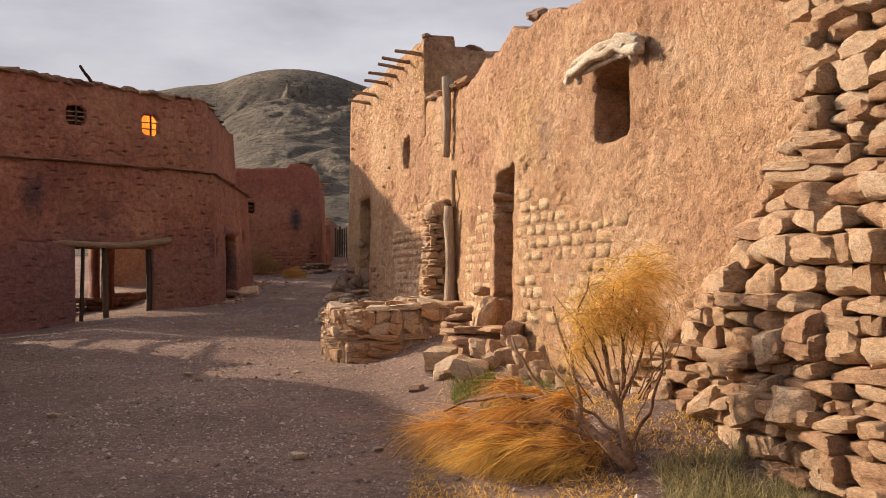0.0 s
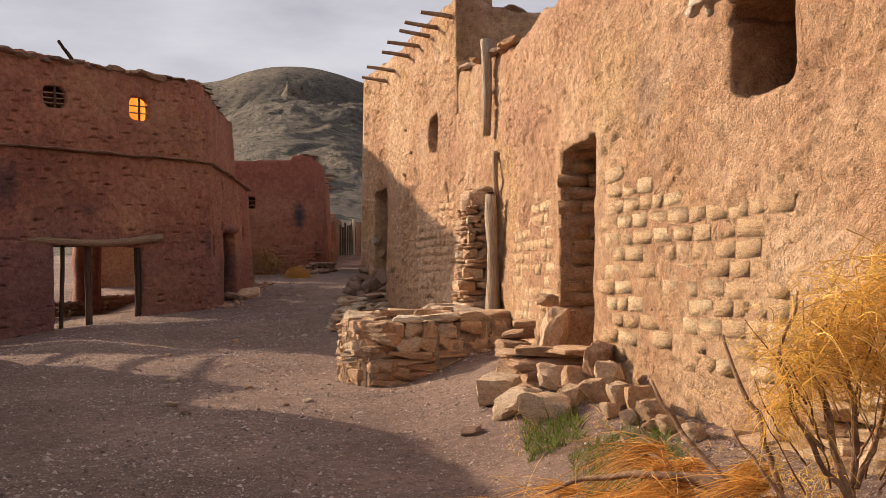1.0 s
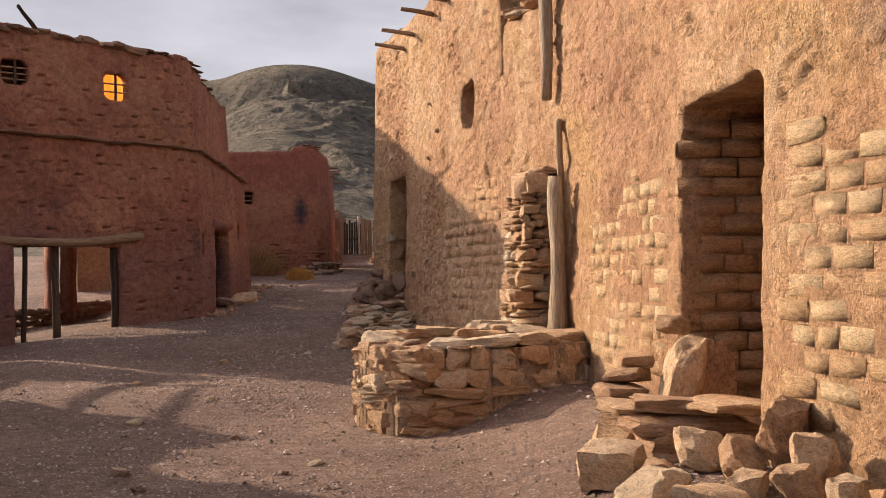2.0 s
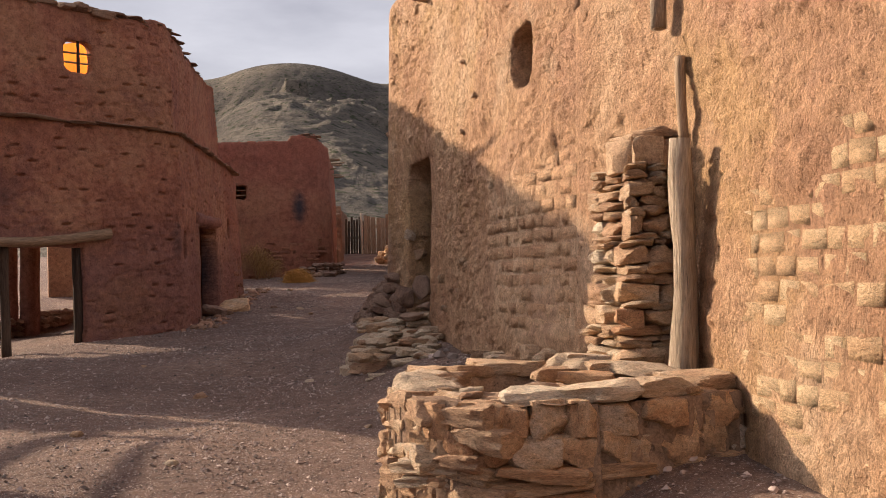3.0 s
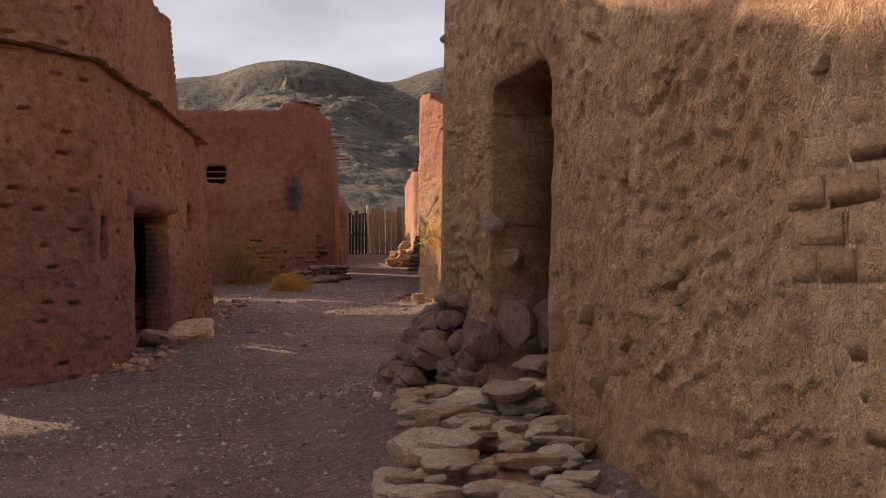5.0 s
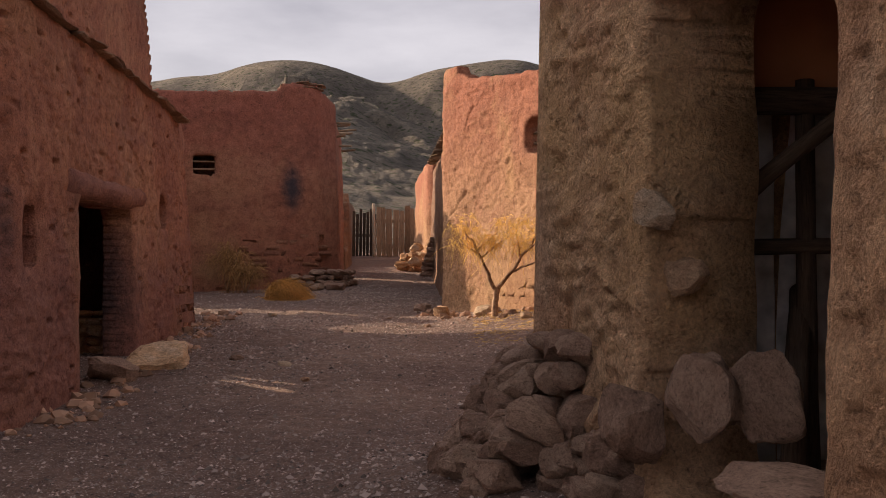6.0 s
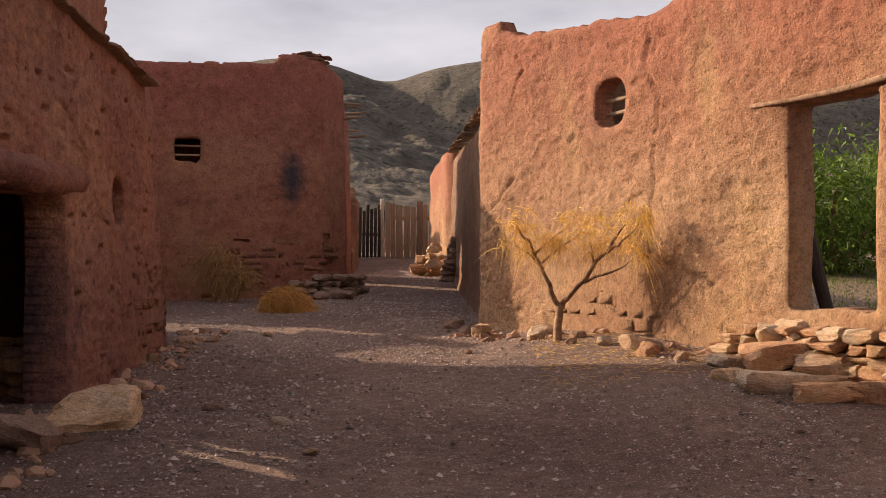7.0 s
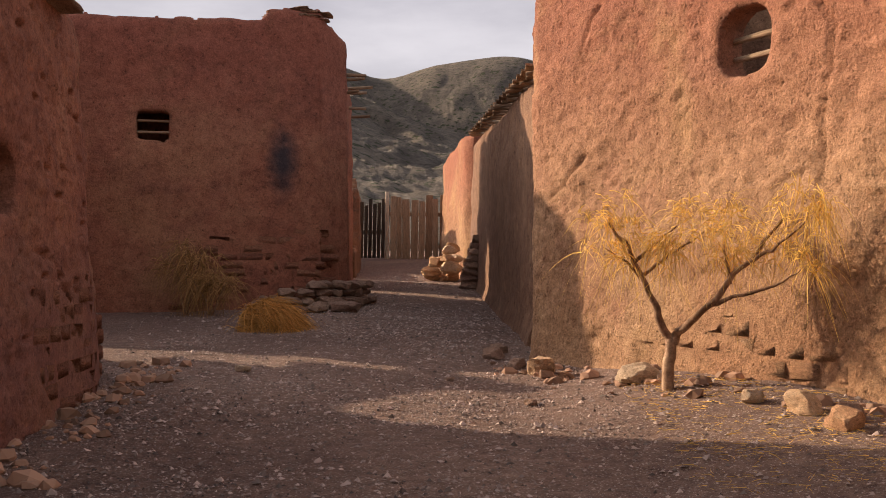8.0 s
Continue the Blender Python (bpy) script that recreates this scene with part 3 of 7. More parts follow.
def drystack(parent, pts, z0, z1, hr, lr, depth, kind="o", side=1, axis=1, seed=1, inset=0.0, jitter=0.03, limit=300, name="stone", gaps=0.0, tight=1.0):
    """Courses of rough stones along a line."""
    rng = random.Random(seed)
    u, q, t = path_points(pts, 0.05, 0.0)
    c = q[:, axis]
    zb, zt = interp(c, z0), interp(c, z1)
    z, count = zb.min(), 0
    while z < zt.max() and count < limit:
        h = rng.uniform(*hr)
        s = -rng.uniform(0, lr[0])
        while s < u[-1]:
            l = rng.uniform(*lr)
            mid = min(max(s + l / 2, 0), u[-1])
            px, py = np.interp(mid, u, q[:, 0]), np.interp(mid, u, q[:, 1])
            tx, ty = np.interp(mid, u, t[:, 0]), np.interp(mid, u, t[:, 1])
            lo, hi = np.interp(mid, u, zb), np.interp(mid, u, zt)
            s += l
            if z + h * 0.6 < lo or z + h * 0.6 > hi or rng.random() < gaps:
                continue
            nx, ny = -ty * side, tx * side
            dp = depth * rng.uniform(0.75, 1.15)
            o = -inset - dp / 2 + rng.uniform(-jitter, jitter) + depth * 0.5
            stone(parent, (px + nx * o, py + ny * o, z + h / 2), (l * rng.uniform(0.98, 1.12) * tight, dp, h * rng.uniform(0.9, 1.22) * tight), math.degrees(math.atan2(ty, tx)) + rng.uniform(-9, 9),
                  (rng.uniform(-7, 7), rng.uniform(-5, 5)), kind, name, "", rng.randrange(9))
            count += 1
        z += h * 0.95


def log(name, p0, p1, r0, r1, material, parent=None, label="", bend=0.02, seed=1, sides=10, rings=9, knots=0.12):
    """A rough pole or branch from p0 to p1."""
    p0, p1 = Vector(p0), Vector(p1)
    L = (p1 - p0).length
    rng = np.random.RandomState(seed)
    ph = rng.uniform(0, 6.28, 4)
    verts, faces = [], []
    for i in range(rings):
        s = i / (rings - 1)
        cx, cy = bend * L * math.sin(s * 3.1 + ph[0]) - bend * L * math.sin(ph[0]), bend * L * math.sin(s * 4.4 + ph[1]) - bend * L * math.sin(ph[1])
        r = r0 + (r1 - r0) * s
        for j in range(sides):
            a = 2 * math.pi * j / sides
            rr = r * (1 + knots * float(vn(math.cos(a) * 1.5 + s * 5 + seed, math.sin(a) * 1.5 + seed, seed)))
            verts.append((cx + rr * math.cos(a), cy + rr * math.sin(a), s * L))
    for i in range(rings - 1):
        for j in range(sides):
            k = (j + 1) % sides
            faces.append([i * sides + j, i * sides + k, (i + 1) * sides + k, (i + 1) * sides + j])
    faces.append(list(range(sides))[::-1])
    faces.append([(rings - 1) * sides + j for j in range(sides)])
    m = Matrix.Translation(p0) @ (p1 - p0).to_track_quat("Z", "Y").to_matrix().to_4x4()
    return piece(name, mesh_of(name, verts, faces, material), m, parent, label)


def plank(name, p0, p1, width, thick, material, parent=None, label="", facing=(0, -1, 0), seed=1):
    """A board from p0 to p1 with its broad face towards facing; edges a little uneven."""
    p0, p1, f = Vector(p0), Vector(p1), Vector(facing)
    zax = (p1 - p0).normalized()
    yax = (f - zax * f.dot(zax)).normalized()
    xax = yax.cross(zax)
    L = (p1 - p0).length
    rng = np.random.RandomState(seed)
    verts, faces, n = [], [], 6
    for i in range(n):
        s = i / (n - 1)
        w = width / 2 * (1 + 0.05 * rng.uniform(-1, 1))
        b = min(0.008, thick * 0.25)
        zz = s * L + (rng.uniform(-0.02, 0.02) if i == n - 1 else 0)
        for x, y in ((-w, -thick / 2 + b), (-w + b, -thick / 2), (w - b, -thick / 2), (w, -thick / 2 + b), (w, thick / 2 - b), (w - b, thick / 2), (-w + b, thick / 2), (-w, thick / 2 - b)):
            verts.append((x, y, zz))
    for i in range(n - 1):
        for j in range(8):
            k = (j + 1) % 8
            faces.append([i * 8 + j, i * 8 + k, (i + 1) * 8 + k, (i + 1) * 8 + j])
    faces += [list(range(8))[::-1], [(n - 1) * 8 + j for j in range(8)]]
    m = Matrix((xax, yax, zax)).transposed().to_4x4()
    m.translation = p0
    return piece(name, mesh_of(name, verts, faces, material, False), m, parent, label)


def box(name, x0, x1, y0, y1, z0, z1, material, parent=None, label="", rough=0.03, n=6):
    """A slab with slightly uneven faces."""
    me = rock_mesh(name, int(abs(x0 * 13 + y0 * 7)) % 90 + 600, material, n, 30.0, 0, 0.0)
    ob = piece(name, me, Matrix.LocRotScale(Vector(((x0 + x1) / 2, (y0 + y1) / 2, (z0 + z1) / 2)), None, Vector((x1 - x0, y1 - y0, z1 - z0))), parent, label)
    return ob


def strips(name, roots, dirs, lengths, width, droop, material, parent=None, label="", seed=1, seg=4, curl=0.3):
    """Thin drooping blades, one strip each."""
    rng = np.random.RandomState(seed)
    n = len(roots)
    d = dirs / np.linalg.norm(dirs, axis=1)[:, None]
    sidev = np.cross(d, rng.normal(size=(n, 3)))
    sidev /= np.linalg.norm(sidev, axis=1)[:, None]
    bend = rng.normal(size=(n, 3)) * curl * rng.uniform(0.2, 2.0, (n, 1))
    rows = []
    for k in range(seg + 1):
        s = k / seg
        p = roots + (d * s + bend * s * s * 0.5) * lengths[:, None]
        p[:, 2] -= droop * lengths * s * s
        w = width * (1 - 0.85 * s)
        rows.append(np.stack([p - sidev * w, p + sidev * w], 1))
    v = np.stack(rows, 1).reshape(n, -1, 3)
    per = 2 * (seg + 1)
    f = np.array([[2 * k, 2 * k + 1, 2 * k + 3, 2 * k + 2] for k in range(seg)])
    faces = (np.arange(n)[:, None, None] * per + f[None]).reshape(-1, 4)
    return solid(name, v.reshape(-1, 3), faces, material, parent, label)


def branch(name, pts, r0, r1, material, parent=None, label="", seed=1, sides=7):
    """A crooked tapering branch through points."""
    p = np.array(pts, float)
    s0 = np.linspace(0, 1, len(p))
    n = max(8, 5 * len(p))
    s = np.linspace(0, 1, n)
    q = np.stack([np.interp(s, s0, p[:, k]) for k in range(3)], 1)
    qq = q.copy()
    qq[1:-1] = (q[:-2] + 2 * q[1:-1] + q[2:]) / 4
    L = np.linalg.norm(p[-1] - p[0])
    for k in range(3):
        qq[1:, k] += 0.018 * L * vn(s[1:] * 9 + seed * 3, s[1:] * 0 + k, seed)
    t = np.gradient(qq, axis=0); t /= np.linalg.norm(t, axis=1)[:, None]
    ref = np.array([0.3, 0.9, 0.2]); a = np.cross(t, ref); a /= np.linalg.norm(a, axis=1)[:, None]; b = np.cross(t, a)
    r = r0 + (r1 - r0) * s
    ang = np.linspace(0, 2 * np.pi, sides, endpoint=False)
    v = qq[:, None] + (a[:, None] * np.cos(ang)[None, :, None] + b[:, None] * np.sin(ang)[None, :, None]) * (r[:, None, None] * (1 + 0.12 * np.sin(3 * ang + seed)[None, :, None]))
    faces = [[i * sides + j, i * sides + (j + 1) % sides, (i + 1) * sides + (j + 1) % sides, (i + 1) * sides + j] for i in range(n - 1) for j in range(sides)]
    faces += [list(range(sides))[::-1], [(n - 1) * sides + j for j in range(sides)]]
    return solid(name, v.reshape(-1, 3), faces, material, parent, label)


def along(pts, n, rng, spread):
    """n random points near a polyline."""
    p = np.array(pts, float)
    k = rng.randint(0, len(p) - 1, n)
    f = rng.uniform(0, 1, n)[:, None]
    return p[k] * (1 - f) + p[k + 1] * f + rng.normal(size=(n, 3)) * spread

# ---------------------------------------------------------------- ground and hills


def axis_steps(stops):
    out = []
    for (a, st), (b, _) in zip(stops, stops[1:]):
        out += list(np.arange(a, b, st))
    return np.array(out + [stops[-1][0]])


gx = axis_steps([(-2500, 400), (-500, 90), (-50, 4), (-14, 0.22), (6, 1.0), (14, 5), (60, 90), (600, 400), (2600, 1)])
gy = axis_steps([(-2500, 400), (-500, 90), (-40, 5), (-2, 0.5), (6, 0.22), (48, 0.5), (70, 3), (100, 60), (700, 400), (2700, 1)])
GX, GY = np.meshgrid(gx, gy, indexing="ij")
GZ = gz(GX, GY)
gi = np.arange(GX.size).reshape(GX.shape)
ground = solid("ground", np.stack([GX, GY, GZ], -1).reshape(-1, 3), np.stack([gi[:-1, :-1], gi[1:, :-1], gi[1:, 1:], gi[:-1, 1:]], -1).reshape(-1, 4), M_GROUND)
tagged(ground, "reddish-brown gravelly earth of the village street", "ground", kind="structure")

RIDGE_FAR = [(-1.2, 0.13), (-0.6, 0.15), (-0.28, 0.170), (-0.25, 0.176), (-0.222, 0.176), (-0.195, 0.187), (-0.165, 0.190), (-0.13, 0.187), (-0.095, 0.174), (-0.07, 0.166), (-0.04, 0.178), (0.0, 0.185), (0.04, 0.190), (0.09, 0.175), (0.3, 0.17), (0.6, 0.14), (1.2, 0.12)]
RIDGE_NEAR = [(-1.2, 0.09), (-0.5, 0.10), (-0.24, 0.125), (-0.215, 0.140), (-0.19, 0.152), (-0.17, 0.156), (-0.155, 0.157), (-0.138, 0.156), (-0.115, 0.152), (-0.095, 0.146), (-0.06, 0.132), (0.0, 0.115), (0.1, 0.10), (0.5, 0.08), (1.2, 0.06)]
az = np.concatenate([np.linspace(-1.2, -0.32, 60), np.linspace(-0.318, 0.12, 400), np.linspace(0.13, 1.2, 60)])
rr = np.concatenate([np.linspace(105, 860, 230), np.linspace(864, 1160, 80), np.linspace(1175, 1800, 14)])
AZ, RR = np.meshgrid(az, rr, indexing="ij")
bent = AZ + 0.035 * (1 - RR / 850).clip(0, 1) * vn(RR * 0.012, AZ * 3, 61) + 0.02 * (1 - RR / 850).clip(0, 1) * vn(RR * 0.004, AZ * 12, 62)


def ridge(a, pairs):
    return sum(w * interp(a + o, pairs) for o, w in ((-0.014, 0.2), (-0.007, 0.2), (0.0, 0.2), (0.007, 0.2), (0.014, 0.2)))


h1, h2 = ridge(bent, RIDGE_NEAR) * 850, ridge(AZ, RIDGE_FAR) * 1150
rise = 0.45 * sstep(105, 850, RR) + 0.55 * np.clip((RR - 105) / 745, 0, 1) ** 1.3
fall = 1 - 0.12 * sstep(850, 930, RR)
hn = 2.4 + h1 * rise * fall + 13.0 * sstep(0.017, 0.006, np.abs(AZ + 0.153 + 0.003 * vn(AZ * 300, RR * 0.02, 9))) * sstep(785, 800, RR) * sstep(890, 870, RR)
hf = h2 * sstep(780, 1150, RR) ** 0.8 * (1 - 0.5 * sstep(1150, 1800, RR))
HX, HY = AZ * RR + 0.34, RR + 1.7
crag = fbm(HX * 0.012, HY * 0.012, 31, 5, 0.55)
gull = np.abs(fbm(HX * 0.022 + 0.4 * crag, HY * 0.007, 33, 4))
amp = np.minimum(1, np.maximum(hn, hf) / 110) * (1 - 0.5 * sstep(870, 960, RR)) * (1 - 0.95 * np.exp(-((RR - 1150) / 110) ** 2) - 0.85 * np.exp(-((RR - 850) / 60) ** 2))
HZ = np.maximum(hn, hf) + amp * (5.0 * crag - 8.0 * gull + 3.0)
rocky = sstep(-0.2, 0.5, fbm(HX * 0.009, HY * 0.006, 35, 4)) * sstep(700, 400, RR)
HZ += amp * (1.2 + 3.2 * rocky) * fbm(HX * 0.09, HY * 0.05, 37, 4, 0.6) - 4.0 * amp * rocky * np.abs(fbm(HX * 0.05, HY * 0.02, 38, 3))
HZ = np.where(RR < 112, HZ - 3.0, HZ)
hi = np.arange(HX.size).reshape(HX.shape)
hills = solid("backdrop_hills", np.stack([HX, HY, HZ], -1).reshape(-1, 3), np.stack([hi[:-1, :-1], hi[:-1, 1:], hi[1:, 1:], hi[1:, :-1]], -1).reshape(-1, 4)[:, ::-1], M_HILL)
tagged(hills, "bare dark rocky hills with sparse green scrub", "hills", kind="structure")

# ---------------------------------------------------------------- the ochre house by the path


def pline(path, y):
    return float(interp(y, [(p[1], p[0]) for p in path]))


def a_rubble(y):
    return interp(y, [(2, 6.0), (9.15, 6.0), (9.25, 2.5), (9.5, 2.05), (10.2, 1.45), (10.6, 1.0), (11.5, 0.6), (12.2, 0.36), (13.0, 0.16), (13.6, 0.0), (16, -0.2)])


house_a = thing("adobe_house", 1.5, 14.0, 0.2, "two-storey ochre mud-plastered house with exposed adobe bricks", "house")
A_HOLES = [(12.26, 13.0, 2.60, 3.30, 0.12), (15.40, 16.92, 0.2, 2.68, 0.12), (23.5, 24.2, 3.45, 4.08, 0.22), (28.05, 29.3, 0.9, 3.2, 0.25)]
BRICKY = [(12.3, 15.2, 0.68, 1.95), (17.05, 19.6, 0.75, 2.2), (21.3, 24.8, 0.95, 2.3), (22.3, 23.5, 2.2, 2.85)]


def a_recess(y, z):
    """Where stones or bricks show, the wall stands back."""
    r = 0.20 * sstep(0.05, -0.05, z - a_rubble(y)) * sstep(15.3, 15.0, y)
    return r + 0.010 * a_bare(y, z)


def a_bare(y, z):
    """Where the plaster has fallen and bricks show."""
    r = 0 * z
    for y0, y1, z0, z1 in BRICKY:
        r = np.maximum(r, sstep(0.0, 0.4, 0.3 + 0.6 * vn(y * 1.6, z * 2, 9) - box_sdf(y, z, y0, y1, z0, z1, 0.3) * 2))
    return r


A_ZB = [(2, -0.6), (10, -0.4), (20, -0.1), (31, 0.25)]
wall_a = adobe_wall("street_wall", A_PATH[:6] + [(-0.535, 22.36)], A_ZB, [(2, 4.4), (8, 4.6), (11, 4.35), (13, 4.15), (14.6, 4.3), (16, 4.38), (19.8, 4.42), (22.4, 4.55)],
                    M_ADOBE_A, house_a, 1, 1, 0.032, 0.75, A_HOLES[:2], 1.0, None, 0.025, 3, recess=a_recess, calm=a_bare, ends=True, grit=1.8, zstep=0.022)
wall_t = adobe_wall("tower_wall", [(-0.50, 22.3)] + A_PATH[6:], A_ZB, [(22, 5.74), (25, 5.85), (30.8, 5.95)],
                    M_ADOBE_A, house_a, 1, 1, 0.028, 0.62, A_HOLES[2:], 1.0, None, 0.025, 4, recess=a_recess, calm=a_bare, ends=True, grit=2.1, zstep=0.019, cracks=[[(26.7, 2.75), (26.75, 2.45), (26.65, 2.2), (26.7, 1.85)], [(22.75, 3.5), (22.85, 2.8), (22.75, 2.35)]])
# far and return walls close the house
adobe_wall("end_wall", [(-2.52, 30.40), (3.2, 31.4)], [(-3, 0.2), (4, 0.2)], [(-3, 5.8), (4, 5.6)], M_ADOBE_A, house_a, 1, 0, 0.12, 0.45, (), 0.8, None, 0.02, 5)
adobe_wall("return_wall", [(-0.44, 22.35), (3.3, 22.9)], [(-1, 3.9), (4, 3.9)], [(-1, 5.75), (0.6, 5.55), (4, 5.4)], M_ADOBE_A, house_a, -1, 0, 0.07, 0.4, (), 0.9, None, 0.0, 6)
adobe_wall("back_wall", [(7.6, 3.0), (5.6, 12.0), (4.2, 20.0), (3.2, 31.5)], [(2, -0.6), (32, 0.2)], [(2, 4.2), (22.3, 4.3), (22.6, 5.3), (32, 5.4)], M_ADOBE_A, house_a, -1, 1, 0.2, 0.4, (), 0.8, None, 0.02, 7)
ra = [(4.9, 3.2), (7.2, 3.2), (4.2, 22.2), (0.05, 22.2), (0.6, 20.4), (1.05, 17.2), (1.35, 15.3), (2.1, 13.0), (3.2, 9.2)]
solid("roof", [(x, y, 4.0) for x, y in ra] + [(x, y, 3.75) for x, y in ra], [list(range(9)), [9 + k for k in range(9)][::-1]] + [[k, k + 9, (k + 1) % 9 + 9, (k + 1) % 9] for k in range(9)], M_DIRT, house_a, "flat packed-earth roof", False)
solid("inner_floor", [(x, y, 0.45) for x, y in ra] + [(x, y, 0.25) for x, y in ra], [list(range(9)), [9 + k for k in range(9)][::-1]] + [[k, k + 9, (k + 1) % 9 + 9, (k + 1) % 9] for k in range(9)], M_DIRT, house_a, "", False)

# ---------------------------------------------------------------- the dark red house with the portal
house_b = thing("adobe_house", -9.0, 36.0, 0.4, "dark red two-storey adobe house with open portal and barred windows", "house")
B_HOLES = [(30.22, 32.05, -0.6, 2.16, 0.05), (30.1, 30.52, 5.34, 5.84, 0.14), (31.86, 32.3, 5.26, 5.82, 0.16), (34.15, 34.5, 1.95, 2.5, 0.12), (35.8, 38.3, 0.2, 2.68, 0.15), (40.0, 40.5, 2.55, 3.0, 0.18)]


def b_bare(y, z):
    """Brick courses bared at the foot of the far end."""
    return sstep(0.0, 0.4, 0.3 + 0.6 * vn(y * 1.6, z * 2, 29) - box_sdf(y, z, 41.0, 43.6, 0.4, 2.1, 0.3) * 2)


def c_bare(x, z):
    return sstep(0.0, 0.4, 0.3 + 0.6 * vn(x * 1.6, z * 2, 39) - box_sdf(x, z, -8.6, -6.5, 1.2, 2.7, 0.3) * 2)


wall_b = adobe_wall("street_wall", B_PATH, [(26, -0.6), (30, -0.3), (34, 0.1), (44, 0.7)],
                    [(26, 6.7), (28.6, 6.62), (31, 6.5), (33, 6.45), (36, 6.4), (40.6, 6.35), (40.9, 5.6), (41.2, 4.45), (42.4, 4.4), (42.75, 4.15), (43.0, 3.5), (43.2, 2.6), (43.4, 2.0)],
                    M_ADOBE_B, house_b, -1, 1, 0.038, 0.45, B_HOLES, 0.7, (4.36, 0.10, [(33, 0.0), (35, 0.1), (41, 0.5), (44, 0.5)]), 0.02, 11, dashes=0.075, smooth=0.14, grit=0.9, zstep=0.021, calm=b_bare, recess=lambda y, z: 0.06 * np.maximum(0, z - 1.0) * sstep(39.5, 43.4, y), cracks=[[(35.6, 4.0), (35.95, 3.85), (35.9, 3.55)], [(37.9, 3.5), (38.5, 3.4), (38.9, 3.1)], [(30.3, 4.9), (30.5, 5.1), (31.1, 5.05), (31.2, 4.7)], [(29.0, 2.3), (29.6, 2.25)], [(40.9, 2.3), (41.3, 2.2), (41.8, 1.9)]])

# ---------------------------------------------------------------- the red house at the bend
house_c = thing("adobe_house", -9.5, 52.0, 1.4, "red adobe house with a soot stain and small barred vent", "house")
wall_c = adobe_wall("street_wall", C_PATH[:5], [(-15, 0.8), (-6, 1.2)], [(-15, 6.1), (-10, 6.15), (-7.55, 6.2), (-7.4, 6.4), (-6.6, 6.45), (-6.45, 6.25), (-6.2, 6.0)],
                    M_ADOBE_C, house_c, -1, 0, 0.06, 0.45, [(-9.4, -8.94, 4.22, 4.68, 0.1)], 0.7, None, 0.02, 21, smooth=0.12, grit=0.4, calm=c_bare)
# the opening is added to pass a narrow strip of sun into the lane
adobe_wall("side_wall", C_PATH[3:], [(50, 1.0), (59, 1.6)], [(50, 6.1), (52, 6.0), (57, 5.9)], M_ADOBE_C, house_c, -1, 1, 0.07, 0.35, [(54.0, 54.7, 1.9, 4.0, 0.08)], 0.9, None, 0.03, 23)

# ---------------------------------------------------------------- the sunlit house with the open doorway
house_d = thing("adobe_house", -1.0, 41.0, 1.2, "ruined tan and reddish adobe house front with empty doorway", "house")


def d_bare(y, z):
    return sstep(0.0, 0.4, 0.3 + 0.6 * vn(y * 1.6, z * 2, 19) - box_sdf(y, z, 39.9, 42.9, 1.2, 2.0, 0.3) * 2)


D_HOLES = [(41.47, 42.04, 3.78, 4.33, 0.23), (37.95, 38.95, 1.72, 3.58, 0.05)]
wall_d = adobe_wall("street_wall", D_PATH[1:], [(35, 0.7), (46, 0.9)], [(35, 5.0), (37.8, 5.0), (41.3, 5.02), (43.7, 5.3), (44.2, 5.42), (44.3, 5.6), (45.1, 5.66), (45.5, 5.45)],
                    M_ADOBE_D, house_d, -1, 1, 0.038, 0.34, D_HOLES, 0.8, None, 0.015, 31, grit=0.85, zstep=0.024, recess=lambda y, z: 0.006 * d_bare(y, z), calm=lambda y, z: d_bare(y, z), cracks=[[(43.83, 5.0), (43.6, 4.8), (43.8, 4.55), (43.9, 4.3)], [(44.4, 2.95), (44.1, 3.1), (43.8, 3.3)], [(41.0, 4.85), (41.05, 4.4), (40.85, 3.95), (40.95, 3.1), (40.9, 2.5)]])
adobe_wall("side_wall", [(-3.28, 45.5), (1.5, 46.5)], [(-4, 1.0), (2, 1.0)], [(-4, 5.3), (2, 4.8)], M_ADOBE_D, house_d, 1, 0, 0.12, 0.45, (), 0.9, None, 0.02, 33)

# ---------------------------------------------------------------- the lane beyond
house_e = thing("adobe_house", -3.5, 52.0, 1.8, "low brown adobe house along the narrow lane", "house")
adobe_wall("street_wall", [(-3.45, 46.0), (-3.75, 51.0), (-4.15, 56.8)], [(45, 1.1), (57, 1.7)], [(45, 4.5), (51, 4.78), (57, 5.02)], M_ADOBE_E, house_e, 1, 1, 0.06, 0.4, (), 0.45, None, 0.02, 41, grit=0.5)
adobe_wall("pier_wall", [(-4.55, 66.0), (-4.9, 62.0), (-4.5, 58.6), (-4.32, 57.2), (-4.1, 56.95)], [(56, 1.7), (67, 2.2)], [(56, 5.2), (58, 5.2), (62, 5.0), (67, 4.6)], M_ADOBE_D, house_e, -1, 1, 0.07, 0.35, (), 0.9, None, 0.02, 43, smooth=0.15)
house_f = thing("adobe_house", -7.3, 61.0, 2.0, "low tan adobe house beside the plank gate", "house")
# the low first stretch is added so that sun reaches the lane's ground
adobe_wall("street_wall", [(-6.62, 57.2), (-6.85, 61.0), (-7.1, 63.0), (-7.5, 66.0), (-7.7, 71.0)], [(58, 1.7), (64, 2.0), (72, 2.4)], [(57, 2.7), (59.6, 2.7), (60.0, 4.2), (63, 4.2), (63.2, 4.7), (72, 4.8)], M_ADOBE_E, house_f, -1, 1, 0.08, 0.4, (), 0.9, None, 0.02, 45)

